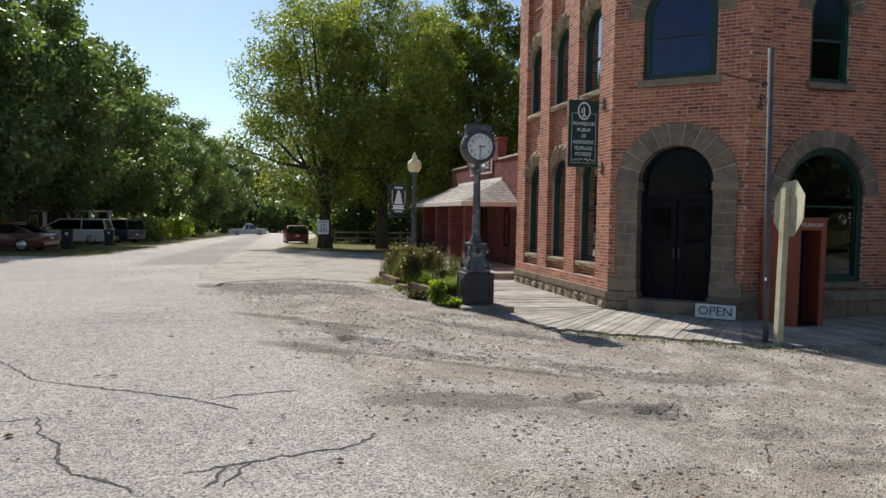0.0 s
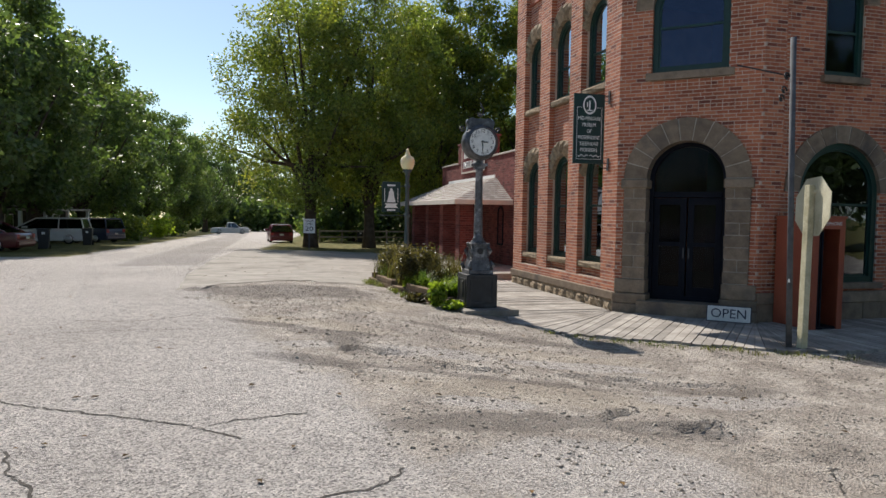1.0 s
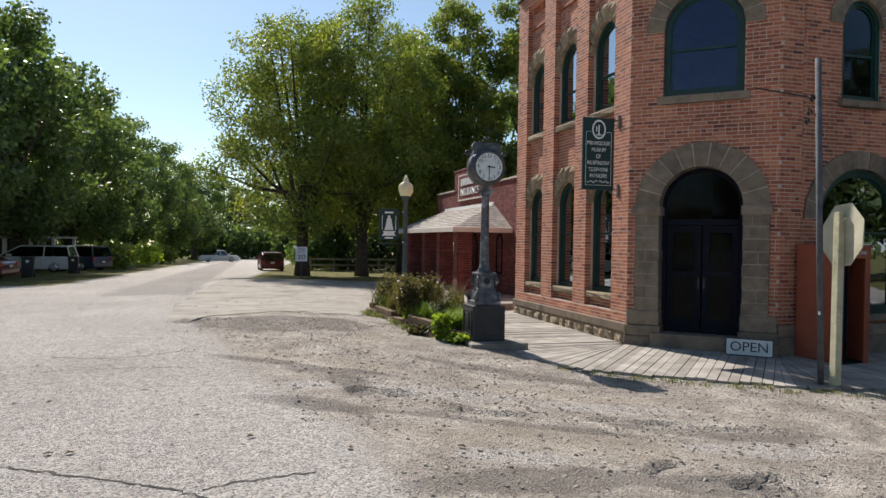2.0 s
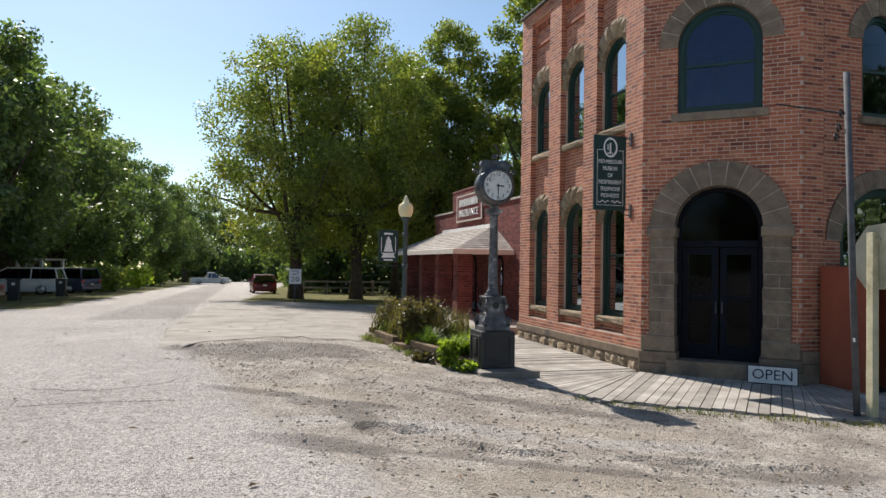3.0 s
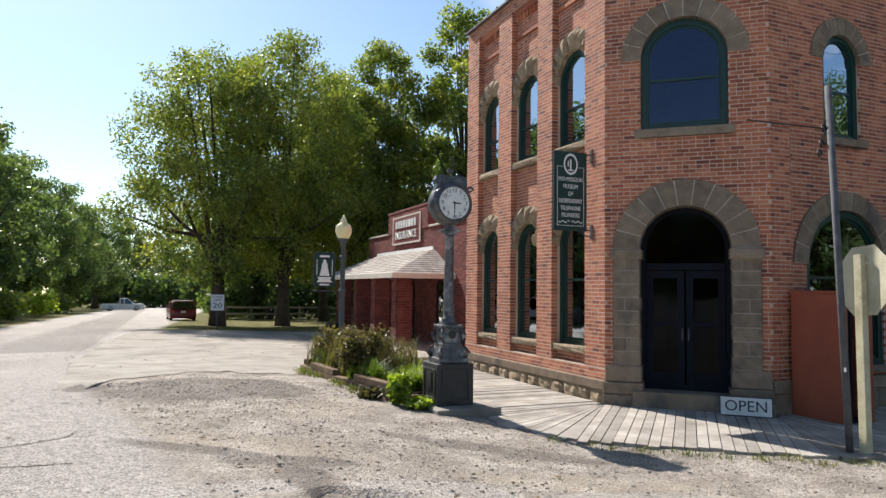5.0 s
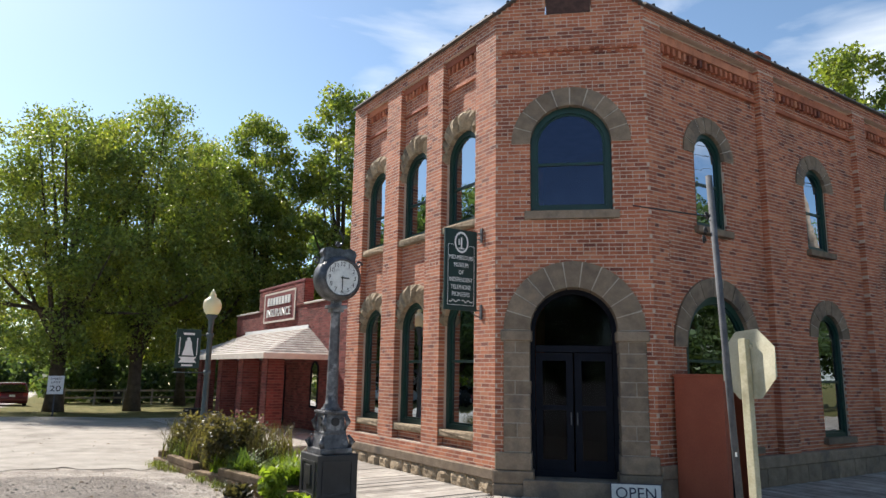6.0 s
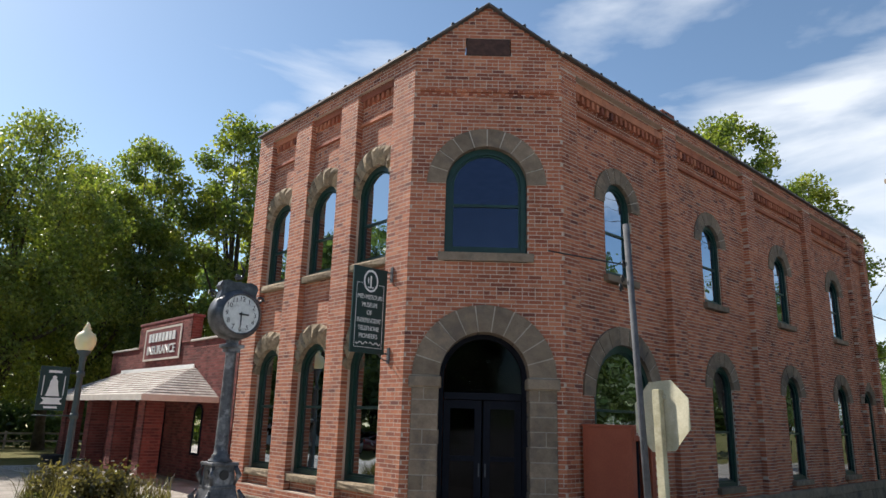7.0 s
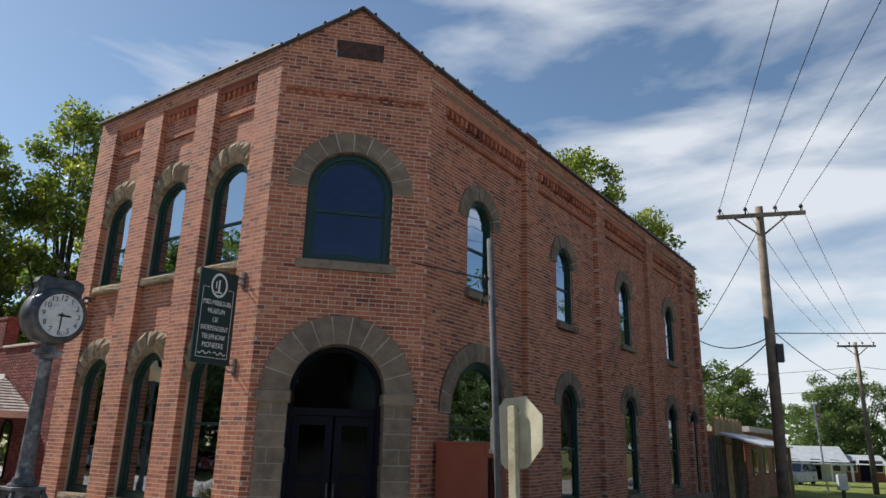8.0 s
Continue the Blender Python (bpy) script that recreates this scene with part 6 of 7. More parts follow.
# low undergrowth along the verge
for i in range(12):
    x, y = -17 + i * 3.0, 160.0 + 6 * math.sin(i * 2.1)
    leafy_bush("hedge_bush", "green thicket closing the end of the street", x, y, ground_z(x, y), 3.4, 7.5, 900, M_LEAF_DARK, 260 + i, 0.5)
for i in range(14):
    x, y = 5.0 + i * 2.6, 63.0 + 2.5 * math.sin(i * 1.7)
    leafy_bush("hedge_bush", "dark green bush under the trees past the office", x, y, ground_z(x, y), 2.0, 3.4, 1100, M_LEAF_DARK, 160 + i, 0.22)
for i in range(30):
    x, y = (-17.0 - 2.0 * (i % 4), 44 + (i - 16) * 7.0) if i >= 16 else (-10.5 - 1.5 * (i % 3), 60 + i * 5.0) if i < 8 else (6.5 + 1.5 * (i % 4), 70 + (i - 8) * 9)
    leafy_bush("verge_bush", "bright green bush at the edge of the street", x, y, ground_z(x, y), 1.6, 2.2, 900, M_LEAF_FRESH if i % 2 else M_LEAF, 60 + i, 0.16)


# ---- vehicles ----
def vehicle(name, label, m, length, width, height, colour, kind, category="car"):
    """A parked vehicle with its nose to +x: body, glass, wheels and lamps."""
    car = thing(name, m, label, category)
    L, W, H = length, width, height
    body_m = paint(name + "_paint", colour)
    belt = {"sedan": 0.62, "van": 0.58, "suv": 0.6, "pickup": 0.55}[kind] * H
    hood = {"sedan": 0.66, "van": 0.62, "suv": 0.64, "pickup": 0.62}[kind] * H
    low = [(-L / 2, 0.28), (-L / 2 + 0.02, belt * 0.9), (-L / 2 + 0.15, belt + 0.03), (L * 0.2, belt), (L / 2 - 0.25, hood * 0.92), (L / 2 - 0.02, hood * 0.72), (L / 2, 0.3), (L / 2 - 0.1, 0.2), (-L / 2 + 0.1, 0.2)]
    bm = bmesh.new()
    prism(bm, low, -W / 2, W / 2)
    es = [e for e in bm.edges if abs(e.verts[0].co.y - e.verts[1].co.y) < 1e-4]
    bmesh.ops.bevel(bm, geom=es, offset=0.07, segments=3, affect="EDGES", profile=0.6)
    for f in bm.faces:
        f.smooth = True
    body = part("body", bm, body_m, car)
    cab = {"sedan": [(-L * 0.4, belt), (-L * 0.2, H - 0.02), (L * 0.06, H), (L * 0.27, belt)], "van": [(-L * 0.49, belt), (-L * 0.45, H - 0.02), (L * 0.1, H), (L * 0.36, belt)],
           "suv": [(-L * 0.49, belt), (-L * 0.43, H - 0.03), (L * 0.08, H), (L * 0.26, belt)], "pickup": [(-L * 0.08, belt), (-L * 0.06, H - 0.02), (L * 0.1, H), (L * 0.25, belt)]}[kind]

    def cabin(inset, drop, out):
        bm = bmesh.new()
        a, b = [], []
        for x, z in cab:
            top = z > belt + 0.1
            y = W / 2 - 0.03 - (0.17 if top else 0.0) + out
            zz = z - (drop if top else -0.02)
            cx = (cab[0][0] + cab[-1][0]) / 2
            xx = x + (cx - x) * inset
            a.append(bm.verts.new((xx, -y, zz)))
            b.append(bm.verts.new((xx, y, zz)))
        bm.faces.new(a)
        bm.faces.new(list(reversed(b)))
        for i in range(len(a)):
            bm.faces.new((a[i], b[i], b[(i + 1) % 4], a[(i + 1) % 4]))
        bmesh.ops.recalc_face_normals(bm, faces=bm.faces)
        return bm
    part("glasshouse", cabin(0.0, 0.06, 0.0), M_CARGLASS, car, "dark car glass")
    bm = bmesh.new()
    x0, x1 = cab[1][0], cab[2][0]
    box(bm, x0 - 0.03, x1 + 0.05, -W / 2 + 0.16, W / 2 - 0.16, H - 0.09, H, 0.03)
    part("roof", bm, body_m, car)
    for s in (-1, 1):
        bm = bmesh.new()
        for (xa, za), (xb, zb) in ((cab[0], cab[1]), (cab[3], cab[2])):
            tube(bm, [(xa, s * (W / 2 - 0.025), za), (xb, s * (W / 2 - 0.19), zb - 0.03)], 0.045, 6)
        xm = (cab[1][0] + cab[2][0]) / 2
        tube(bm, [(xm, s * (W / 2 - 0.02), belt), (xm, s * (W / 2 - 0.185), H - 0.04)], 0.04, 6)
        part("pillar", bm, body_m, car)
    r = 0.33 if kind != "pickup" else 0.38
    for x in (-L * 0.3, L * 0.31):
        for s in (-1, 1):
            bm = bmesh.new()
            lathe(bm, [(r - 0.08, -0.1), (r - 0.01, -0.1), (r, -0.07), (r, 0.07), (r - 0.01, 0.1), (r - 0.08, 0.1)], 20)
            wh = part("wheel", bm, M_RUBBER, car, "", pose(x, s * (W / 2 - 0.1), r, 90))
            bm = bmesh.new()
            lathe(bm, [(0.05, -s * 0.105), (r - 0.09, -s * 0.1), (r - 0.09, -s * 0.06)] if s > 0 else [(r - 0.09, 0.06), (r - 0.09, 0.1), (0.05, 0.105)], 16)
            part("rim", bm, M_CHROME, wh)
    for s in (-1, 1):
        part("tail_lamp", boxed(-L / 2 - 0.01, -L / 2 + 0.12, s * (W / 2 - 0.16) - 0.12, s * (W / 2 - 0.16) + 0.12, belt * 0.72, belt * 0.95, 0.02), paint("tail_red", (0.35, 0.02, 0.02)), body)
        part("headlamp", boxed(L / 2 - 0.2, L / 2 + 0.0, s * (W / 2 - 0.22) - 0.14, s * (W / 2 - 0.22) + 0.14, hood * 0.6, hood * 0.8, 0.03), M_CHROME, body)
        part("mirror", boxed(L * 0.2, L * 0.26, s * (W / 2 + 0.08) - 0.09, s * (W / 2 + 0.08) + 0.09, belt + 0.03, belt + 0.18, 0.02), body_m, body)
    part("bumper", boxed(-L / 2 - 0.06, -L / 2 + 0.1, -W / 2 + 0.05, W / 2 - 0.05, 0.3, 0.52, 0.04), body_m if kind != "pickup" else M_CHROME, body)
    part("plate_bar", boxed(-L / 2 - 0.07, -L / 2 - 0.055, -0.15, 0.15, 0.6, 0.72), M_OFFWHITE, body)
    if kind == "pickup":
        bm = bmesh.new()
        box(bm, -L / 2 + 0.1, -L * 0.1, -W / 2 + 0.1, W / 2 - 0.1, belt - 0.03, belt + 0.045)
        part("bed_liner", bm, M_RUBBER, body)
    return car


def at_ground(x, y, turn):
    return pose(x, y, ground_z(x, y), 0, 0, turn)


vehicle("sedan", "dark red sedan parked on the grass verge", at_ground(-13.3, 37.2, 172), 4.7, 1.8, 1.42, (0.1, 0.008, 0.012), "sedan")
vehicle("minivan", "white minivan parked under the trees", at_ground(-14.0, 51.5, 178), 4.9, 1.95, 1.75, (0.75, 0.76, 0.78), "van")
vehicle("minivan", "dark blue minivan parked behind the white one", at_ground(-12.7, 56.5, 150), 4.9, 1.95, 1.8, (0.03, 0.04, 0.09), "van")
vehicle("sedan", "black car parked behind the dark red sedan", at_ground(-15.5, 43.5, 175), 4.6, 1.8, 1.4, (0.01, 0.01, 0.012), "sedan")
vehicle("compact_suv", "dark red compact car parked facing up the street", at_ground(1.2, 55.5, 93), 4.0, 1.72, 1.42, (0.14, 0.004, 0.018), "suv")
vehicle("pickup_truck", "white pickup parked across the far street", at_ground(-5.0, 112, 8), 5.7, 1.95, 1.8, (0.72, 0.74, 0.77), "pickup", "truck")
vehicle("suv", "silver suv parked by the white house", at_ground(66.0, 14.3, 168), 4.6, 1.85, 1.7, (0.55, 0.57, 0.6), "suv")


def wheelie_bin(x, y, turn):
    b = thing("trash_bin", at_ground(x, y, turn), "black wheeled trash bin at the roadside", "trash bin", "bins at the roadside")
    bm = bmesh.new()
    vs = box(bm, -0.28, 0.28, -0.3, 0.3, 0.04, 1.0)
    for v in vs:
        if v.co.z < 0.5:
            v.co.x, v.co.y = v.co.x * 0.8, v.co.y * 0.8
    bmesh.ops.bevel(bm, geom=bm.edges, offset=0.03, segments=2, affect="EDGES")
    part("bin_body", bm, M_PLASTIC, b)
    part("lid", boxed(-0.31, 0.31, -0.33, 0.33, 1.0, 1.07, 0.025), M_PLASTIC, b)
    part("handle", boxed(-0.25, 0.25, 0.33, 0.37, 0.93, 0.97, 0.01), M_PLASTIC, b)
    for s in (-1, 1):
        bm = bmesh.new()
        lathe(bm, [(0.12, -0.03), (0.12, 0.03)], 14)
        part("wheel", bm, M_RUBBER, b, "", pose(s * 0.26, 0.27, 0.12, 0, 90, 0))
    part("label_bar", boxed(-0.07, 0.07, -0.306, -0.29, 0.78, 0.9), M_OFFWHITE, b)


for x, y, a in ((-11.0, 39.6, 10), (-10.6, 46.9, 5), (8.2, 60, 0)):
    wheelie_bin(x, y, a)


# ---- far houses ----
def house(name, label, x, y, turn, w, d, h, rh, wall_m, roof_m, porch=False):
    hs = thing(name, at_ground(x, y, turn), label, "house")
    part("wall", boxed(-w / 2, w / 2, -d / 2, d / 2, -0.3, h), wall_m, hs)
    bm = bmesh.new()
    o = 0.35
    a = [bm.verts.new(p) for p in ((-w / 2 - o, -d / 2 - o, h - 0.05), (-w / 2 - o, d / 2 + o, h - 0.05), (-w / 2 - o, 0, h + rh), (w / 2 + o, -d / 2 - o, h - 0.05), (w / 2 + o, d / 2 + o, h - 0.05), (w / 2 + o, 0, h + rh))]
    for f in ((0, 2, 1), (3, 4, 5), (0, 3, 5, 2), (1, 2, 5, 4), (0, 1, 4, 3)):
        bm.faces.new([a[i] for i in f])
    bmesh.ops.recalc_face_normals(bm, faces=bm.faces)
    part("roof", bm, roof_m, hs)
    for i in range(3):
        wx = -w / 2 + w * (i + 0.5) / 3
        if i == 1:
            part("door", boxed(wx - 0.45, wx + 0.45, -d / 2 - 0.05, -d / 2 + 0.02, 0.1, 2.1), M_BLACK, hs)
        else:
            win = part("window", boxed(wx - 0.5, wx + 0.5, -d / 2 - 0.05, -d / 2 + 0.02, 0.9, 2.1), M_WHITE, hs)
            part("pane", boxed(wx - 0.42, wx + 0.42, -d / 2 - 0.06, -d / 2 - 0.05, 0.98, 2.02), M_CARGLASS, win)
    if porch:
        pr = part("porch_roof", boxed(-w / 2 - 0.2, w / 2 + 0.2, -d / 2 - 2.0, -d / 2 - 0.05, h - 0.35, h - 0.2, 0.02), roof_m, hs)
        for i in range(4):
            part("porch_post", boxed(-w / 2 + w * i / 3 - 0.1, -w / 2 + w * i / 3 + 0.1, -d / 2 - 1.9, -d / 2 - 1.7, -0.2, h - 0.35), M_WHITE, pr)
    return hs


house("bungalow", "small grey-green house under the dark trees", -20.5, 60, 75, 9, 7, 2.7, 1.6, M_SHED, M_ROOF, True)
house("farmhouse", "white house with a pale tin roof and porch", 84.0, 15.6, -68, 5.6, 5, 1.9, 1.5, M_WHITE, M_TIN, True)
house("red_cottage", "small dark red cottage with a pale tin roof", 86.0, 11.2, -70, 3.6, 4, 1.7, 0.9, M_BOOTH, M_TIN)
# rail fence among the trees past the office
fence = thing("rail_fence", pose(0, 0, 0), "low grey board fence under the trees", "fence")
for i in range(9):
    x, y = 4.5 + i * 1.9, 58.0
    part("post", boxed(x - 0.06, x + 0.06, y - 0.06, y + 0.06, ground_z(x, y) - 0.2, ground_z(x, y) + 1.15), M_PLANK, fence)
    if i < 8:
        for z in (0.45, 0.95):
            part("rail", boxed(x, x + 1.9, y - 0.09, y - 0.06, ground_z(x, y) + z, ground_z(x, y) + z + 0.13), M_PLANK, fence)

# ---- shops along the cross street ----
shed = thing("wooden_shop", pose(0, 0, 0), "weathered board shop with a tall false front and tin awning", "building")
SYF = 10.95
for i in range(28):
    x = ENDX + 0.15 + i * 0.2
    if 27.6 < x < 28.6:
        continue
    part("board", boxed(x, x + 0.19, SYF + 0.01 * (i % 2), SYF + 0.05, -0.1, 2.35), M_SHED, shed)
for i in range(20):
    x = 26.0 + i * 0.23
    part("board", boxed(x, x + 0.215, SYF - 0.02, SYF + 0.05, 2.35, 3.0 + 0.06 * math.sin(i * 2.3)), M_TAN, shed)
part("side_wall", boxed(ENDX + 0.12, ENDX + 0.2, SYF + 0.05, 16, -0.1, 2.4), M_SHED, shed)
part("back_wall", boxed(ENDX + 0.2, 30.75, SYF + 0.3, 16, -0.1, 2.4), M_SHED, shed)
part("door", boxed(27.65, 28.55, SYF, SYF + 0.06, 0.0, 2.05, 0.01), M_TAN, shed)
awn = bmesh.new()
prism(awn, [(SYF - 1.5, 2.0), (SYF - 1.5, 2.06), (SYF, 2.5), (SYF, 2.42)], 26.6, 33.0)
bmesh.ops.transform(awn, matrix=Matrix(((0, 1, 0, 0), (1, 0, 0, 0), (0, 0, 1, 0), (0, 0, 0, 1))), verts=awn.verts)
bmesh.ops.recalc_face_normals(awn, faces=awn.faces)
part("awning", awn, M_TIN, shed)
for x in (26.8, 29.8, 32.8):
    part("awning_post", boxed(x - 0.06, x + 0.06, SYF - 1.4, SYF - 1.28, -0.3, 2.05), M_TAN, shed)
part("hanging_board", boxed(29.9, 30.6, SYF - 1.46, SYF - 1.42, 1.45, 1.85, 0.01), M_BOOTH, shed)
shop = thing("brick_shop", pose(0, 0, 0), "low red brick shop with a pale flat roof edge", "building")
course_block("front_wall", 31.0, 39.0, SYF, SYF + 0.3, -0.7, 2.6, shop, M_BRICK)
part("body", boxed(31.0, 39.0, SYF + 0.3, 17, -0.7, 2.6), M_BRICK, shop)
part("roof_edge", boxed(30.85, 39.3, SYF - 0.25, 17.2, 2.6, 2.82, 0.01), M_TRIM, shop)
for x in (32.6, 35.0, 37.2):
    win = part("window", boxed(x - 0.42, x + 0.42, SYF - 0.03, SYF + 0.05, 0.8, 2.0), M_GREEN, shop)
    part("pane", boxed(x - 0.35, x + 0.35, SYF - 0.036, SYF - 0.03, 0.87, 1.93), M_CARGLASS, win)


# ---- utility poles and wires ----
def utility_pole(x, y, h, r, lean, arm, arm_turn, label):
    p = thing("utility_pole", Matrix.Translation((x, y, ground_z(x, y))) @ pose(0, 0, 0, *lean, 0), label, "utility pole", "poles along the cross street")
    bm = bmesh.new()
    tube(bm, [(0, 0, -0.2), (0, 0, h * 0.5), (0, 0, h)], [r * 1.25, r, r * 0.75], 12)
    part("shaft", bm, M_POLE, p)
    rot = pose(0, 0, h - 0.25, 0, 0, arm_turn)
    arm_ob = part("crossarm", boxed(-arm / 2, arm / 2, -0.14, -0.02, -0.06, 0.06, 0.01), M_POLE, p, "", rot)
    bm = bmesh.new()
    for s in (-1, 1):
        tube(bm, [(s * arm * 0.3, -0.06, -0.05), (0, -0.06, -0.6)], 0.025, 6)
    part("brace", bm, M_POLE, p, "", rot)
    pins = []
    for k, u in enumerate((-0.46, -0.17, 0.17, 0.46)):
        bm = bmesh.new()
        lathe(bm, [(0.02, 0.05), (0.02, 0.14), (0.05, 0.15), (0.055, 0.2), (0.03, 0.24)], 10, (u * arm, -0.08, 0))
        part("insulator", bm, M_INK, arm_ob)
        pins.append(p.matrix_basis @ rot @ Vector((u * arm, -0.08, 0.23)))
    return p, pins


big, pins1 = utility_pole(21.75, 8.35, 8.75, 0.14, (4.5, -13.2), 2.45, -57, "leaning grey-brown utility pole with a crossarm")
big.matrix_basis = Matrix.Translation((21.6, 8.15, -0.05)) @ pose(0, 0, 0, 3.2, -12.6, 0)
bpy.context.view_layer.update()
big.matrix_basis = Matrix.Translation((21.6, 8.15, -0.05)) @ (Vector((0, 0, 1)).rotation_difference((Vector((19.65, 7.7, 8.7)) - Vector((21.6, 8.15, -0.05))).normalized()).to_matrix().to_4x4())
pins1 = [big.matrix_basis @ pose(0, 0, 8.5, 0, 0, -57) @ Vector((u * 2.45, -0.08, 0.23)) for u in (-0.46, -0.17, 0.17, 0.46)]
far_pole, pins2 = utility_pole(48.5, 7.6, 8.8, 0.13, (0, -3), 2.3, -57, "utility pole with a crossarm further down the street")
kit = part("service_box", boxed(-0.12, 0.12, -0.3, -0.14, 4.4, 4.9, 0.02), M_STEEL, big)


def wire(a, b, sag, r=0.008, label="thin dark overhead power line"):
    a, b = Vector(a), Vector(b)
    bm = bmesh.new()
    tube(bm, [a.lerp(b, i / 20) - Vector((0, 0, sag * 4 * (i / 20) * (1 - i / 20))) for i in range(21)], r, 5)
    return tagged(part("power_line", bm, M_INK), label, "power line", "overhead lines")


for p, q in zip(pins1, pins2):
    wire(p, q, 0.5)
for p, aim in zip(pins1, ((10.7, 5.75, 8.95), (11.16, 5.1, 8.97), (11.63, 4.42, 8.98), (11.99, 4.39, 8.02))):
    wire(p, p + (Vector(aim) - p) * 3.2, 0.25)
low1 = big.matrix_basis @ Vector((0, -0.15, 5.2))
wire(low1, (ENDX, CS.y + 0.05, 5.6), 0.35, 0.018)
wire(low1, (ENDX + 0.1, CS.y + 0.4, 4.2), 0.4, 0.018)
wire(low1, (48.5, 7.5, 6.2), 0.5, 0.014)
wire(low1 + Vector((0, 0, -0.3)), (33, 10.9, 2.7), 0.2, 0.02)
wire(low1, (30, -14, 6.3), 0.4, 0.014)
for dz in (6.9, 5.6):
    wire((48.3, 7.5, dz), (70, -14, dz), 0.5, 0.014)
    wire((48.3, 7.5, dz), (50, 40, dz + 0.4), 0.6, 0.014)
# guy wire from the corner of the building
wire((ENDX + 0.03, CS.y - 0.02, 5.9), big.matrix_basis @ Vector((0, 0, 8.2)), 0.1, 0.012)

# ---- flag, box and marker by the far lawn ----
flag = thing("flag_pole", at_ground(47.6, 10.0, 0), "white flag pole with a small striped flag", "flag")
bm = bmesh.new()
tube(bm, [(0.25, 0, 0), (-0.9, 0.1, 5.1)], 0.045, 8)
part("pole", bm, M_WHITE, flag)
for i in range(5):
    bm = bmesh.new()
    pts = [(0.1 * j, 0.04 * math.sin(j * 0.9)) for j in range(8)]
    for (a, ya), (b, yb) in zip(pts, pts[1:]):
        v = [bm.verts.new(p) for p in ((-0.75 + a, ya, 4.1 + i * 0.12 - a * 0.25), (-0.75 + b, yb, 4.1 + i * 0.12 - b * 0.25), (-0.75 + b, yb, 4.22 + i * 0.12 - b * 0.25), (-0.75 + a, ya, 4.22 + i * 0.12 - a * 0.25))]
        bm.faces.new(v)
    part("stripe", bm, paint("flag_red", (0.5, 0.03, 0.04), 0.8, 0) if i % 2 == 0 else M_WHITE, flag)
meter = thing("meter_box", at_ground(36.2, 8.1, -60), "grey metal meter box on a short dark post", "utility box")
part("post", boxed(-0.06, 0.06, -0.06, 0.06, -0.1, 0.5), M_INK, meter)
part("box", boxed(-0.2, 0.2, -0.12, 0.12, 0.45, 1.1, 0.02), M_TIN, meter)
mark = thing("marker_post", at_ground(44.0, 4.6, 0), "short red and white marker post on the lawn", "post")
part("post", boxed(-0.05, 0.05, -0.05, 0.05, -0.1, 1.2), M_WHITE, mark)
part("cap", boxed(-0.055, 0.055, -0.055, 0.055, 1.2, 1.7), paint("marker_red", (0.5, 0.04, 0.02), 0.6, 0), mark)

# ---- loose gravel, cracks and leaves on the street ----
rg = np.random.RandomState(4)
n = 21000
gx_ = rg.rand(n) * 9.0 - 1.6
gy_ = 3.2 + rg.rand(n) ** 1.2 * 12
keep = [k for k in range(n) if noise.noise((gx_[k] * 0.8, gy_[k] * 0.8, 7)) + 0.6 * min(1.0, gx_[k] - edge_x(gy_[k])) > 0.12 and not (gx_[k] > 2.6 and gy_[k] > 12.0) and (gx_[k] + 0.75 * gy_[k] < 13.6 or gx_[k] < 4)]
cube = np.array([(-1, -1, 0), (1, -1, 0), (1, 1, 0), (-1, 1, 0), (-0.6, -0.6, 1), (0.6, -0.6, 1), (0.6, 0.6, 1), (-0.6, 0.6, 1)], dtype=float)
cf = np.array([(0, 1, 5, 4), (1, 2, 6, 5), (2, 3, 7, 6), (3, 0, 4, 7), (4, 5, 6, 7)])
pv, pf = [], []
for k in keep:
    s = 0.004 + 0.015 * rg.rand() ** 4
    a = rg.rand() * 6.3
    c, d = math.cos(a), math.sin(a)
    q = cube * s * (0.7 + 0.6 * rg.rand(8, 3)) * np.array([1, 1, 0.75])
    q = np.stack([q[:, 0] * c - q[:, 1] * d, q[:, 0] * d + q[:, 1] * c, q[:, 2]], 1) + np.array([gx_[k], gy_[k], ground_z(gx_[k], gy_[k]) - 0.002])
    pf.append(cf + 8 * len(pv))
    pv.append(q)
M_PEBBLE = surface("pale_gravel_stone", (0.2, 0.17, 0.14), (0.42, 0.38, 0.32), 9, 0.9, 0.3, 80, vary="island", amount=0.4)
tagged(from_arrays("gravel", np.concatenate(pv), np.concatenate(pf), M_PEBBLE), "loose brown and grey gravel on the worn street", "gravel", kind="stuff")

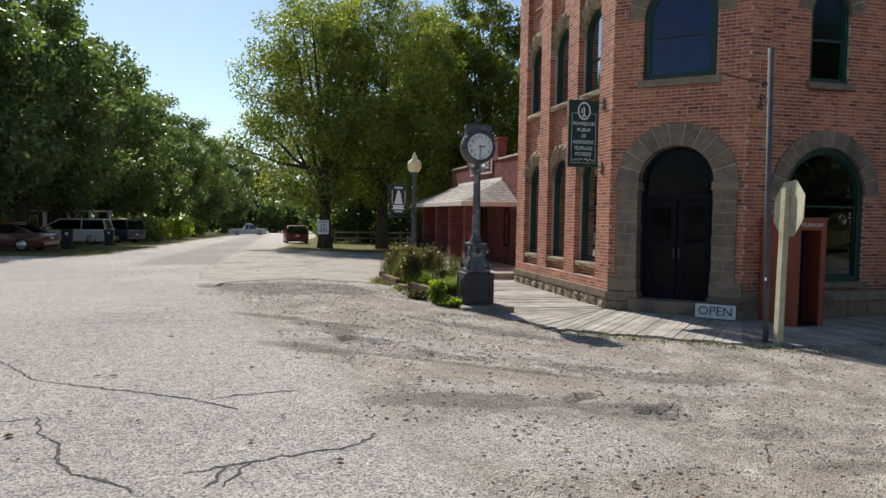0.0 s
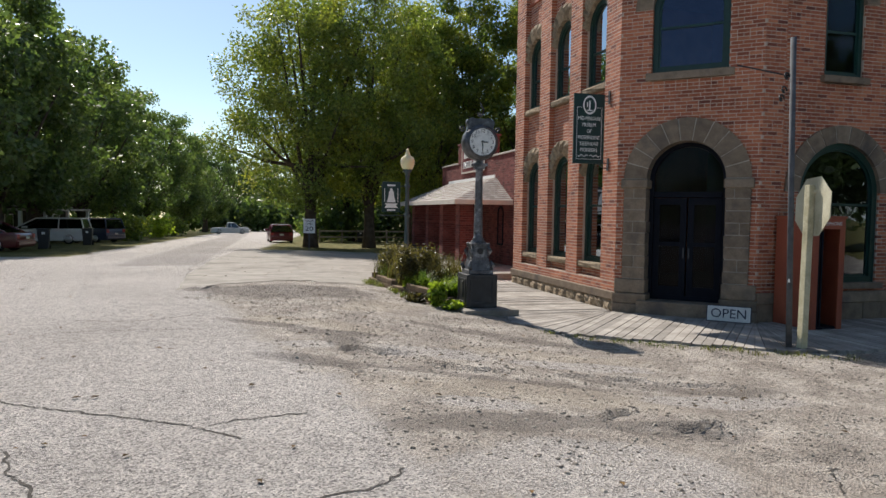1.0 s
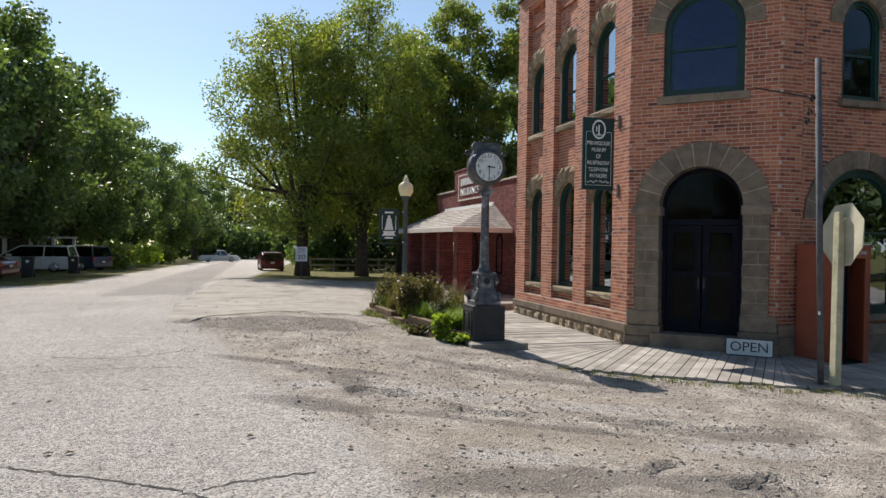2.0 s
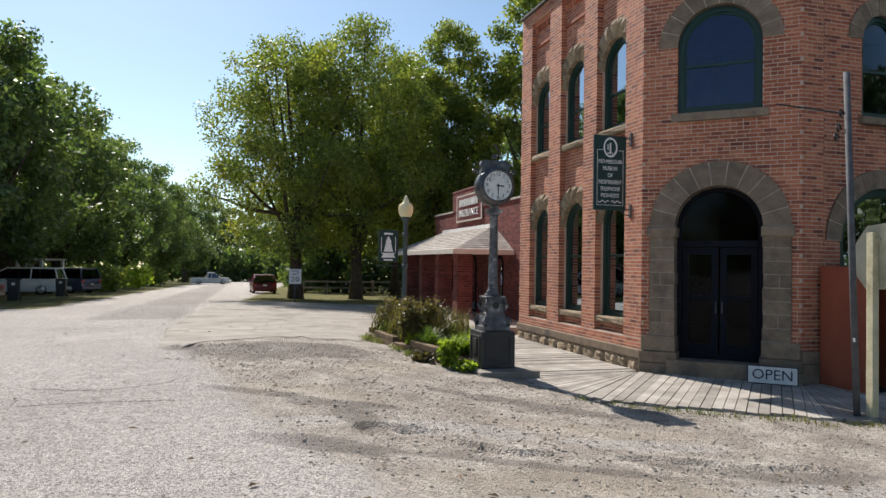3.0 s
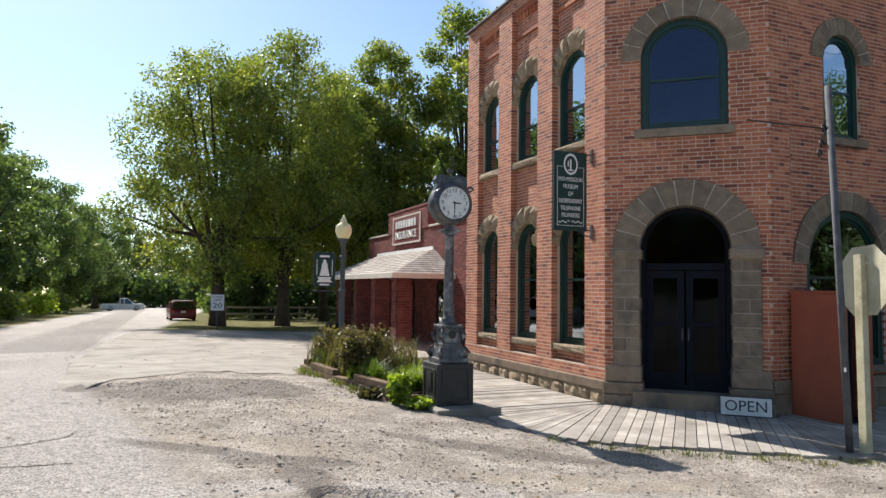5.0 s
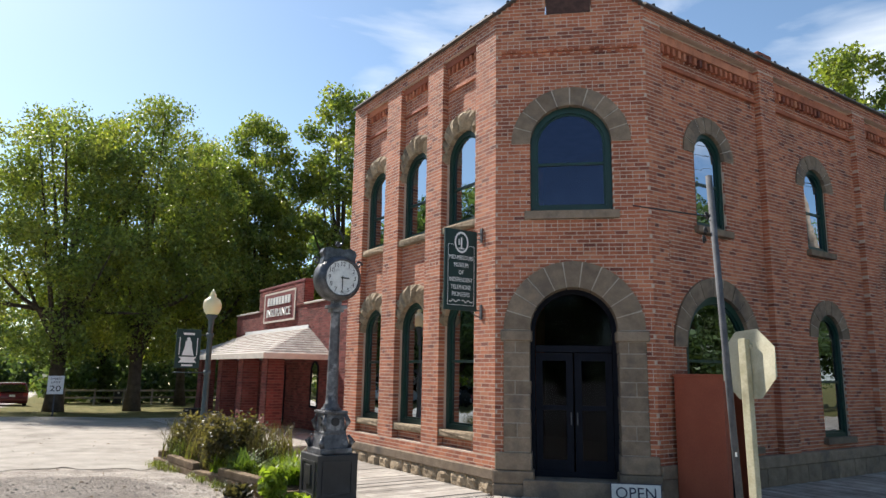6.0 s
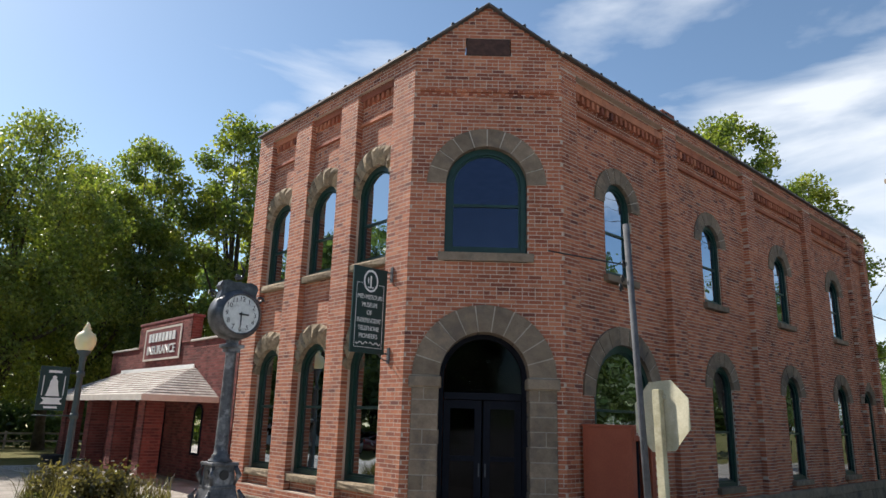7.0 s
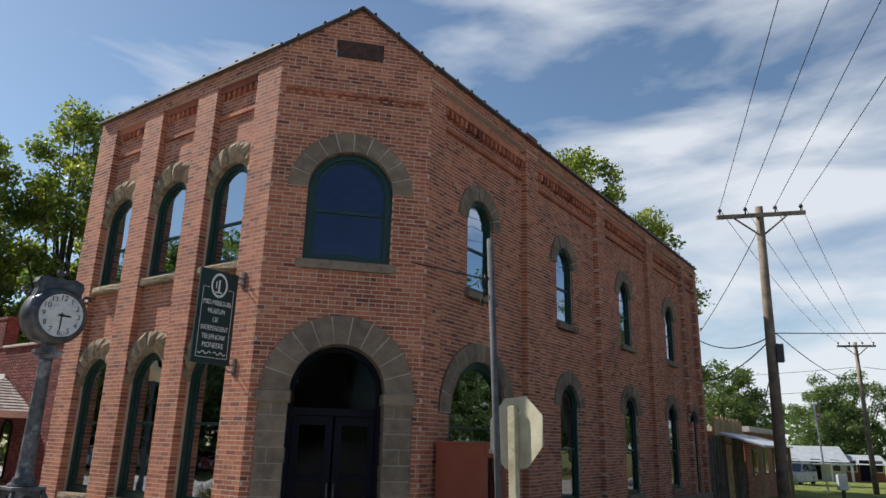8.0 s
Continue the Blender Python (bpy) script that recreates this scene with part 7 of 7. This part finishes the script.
CRACKS = [[(-2.72, 7.55), (-2.25, 6.81), (-2.1, 6.56), (-1.36, 6.11), (-0.73, 5.73), (-0.4, 5.43), (-0.23, 5.24)], [(-0.55, 5.66), (-0.34, 5.75), (0.26, 5.84)],
          [(-1.95, 5.3), (-1.71, 5.37), (-1.58, 5.02), (-1.4, 4.76), (-1.3, 4.43), (-1.14, 4.17), (-0.89, 3.98), (-0.69, 3.77)], [(-0.55, 4.04), (-0.31, 4.14), (-0.18, 4.18), (0.02, 4.24), (0.38, 4.33), (0.53, 4.43), (0.7, 4.7)],
          [(-0.32, 4.12), (-0.34, 3.93), (-0.42, 3.72)], [(-0.18, 4.17), (-0.26, 3.92), (-0.34, 3.77)], [(-2.67, 10.87), (-1.91, 10.52), (-1.56, 10.66), (-1.2, 10.89), (-1.11, 11.22)], [(-2.5, 9.82), (-1.68, 9.83), (-0.93, 9.75)],
          [(-1.45, 15.0), (-2.0, 18.5), (-2.3, 22.4), (-2.1, 26.5)], [(-2.4, 23.6), (-3.3, 23.5), (-4.3, 23.4)], [(-1.2, 10.9), (-0.8, 10.9)], [(3.6, 4.3), (3.9, 4.7), (4.1, 4.75)]]
cv, cfz = [], []
rc = random.Random(3)
for line in CRACKS:
    pts = []
    for (xa, ya), (xb, yb) in zip(line, line[1:]):
        m_ = max(4, int(math.hypot(xb - xa, yb - ya) / 0.045))
        pts += [(xa + (xb - xa) * i / m_ + rc.uniform(-0.018, 0.018), ya + (yb - ya) * i / m_ + rc.uniform(-0.018, 0.018)) for i in range(m_)]
    prev = None
    for i, (x, y) in enumerate(pts[:-1]):
        dx, dy = pts[i + 1][0] - x, pts[i + 1][1] - y
        l = math.hypot(dx, dy) or 1
        w = 0.005 + 0.008 * rc.random()
        k = len(cv)
        for s in (-1, 1):
            px, py = x - dy / l * w * s, y + dx / l * w * s
            cv.append((px, py, ground_z(px, py) + 0.004))
        if prev is not None:
            cfz.append((prev, k, k + 1, prev + 1))
        prev = k
tagged(from_arrays("crack", cv, cfz, surface("dark_crack", (0.045, 0.04, 0.035), (0.09, 0.08, 0.07), 8, 0.95, 0.0, 60)), "dark branching cracks in the old asphalt", "crack", kind="stuff")

lv, lf = [], []
rl = np.random.RandomState(8)
for k in range(420):
    near = k < 120
    x = rl.uniform(-5, 5) if near else rl.uniform(-8, 5.5)
    y = rl.uniform(3, 14) if near else rl.uniform(14, 38)
    if x > 2.3 and 12 < y < 19:
        continue
    s, a = rl.uniform(0.018, 0.045), rl.uniform(0, 6.3)
    z = ground_z(x, y) + (0.045 if 17.2 < y and x > -2.2 else 0.012)
    c, d = math.cos(a) * s, math.sin(a) * s
    i = len(lv)
    lv += [(x - c, y - d, z), (x - d * 0.6, y + c * 0.6, z + s * 0.25), (x + c, y + d, z), (x + d * 0.6, y - c * 0.6, z + s * 0.3)]
    lf.append((i, i + 1, i + 2, i + 3))
tagged(from_arrays("fallen_leaf", lv, lf, surface("brown_leaf", (0.05, 0.03, 0.015), (0.2, 0.12, 0.04), 3, 0.8, 0.0, 40, vary="island", amount=0.5)), "scattered brown fallen leaves on the street", "leaf", kind="stuff")
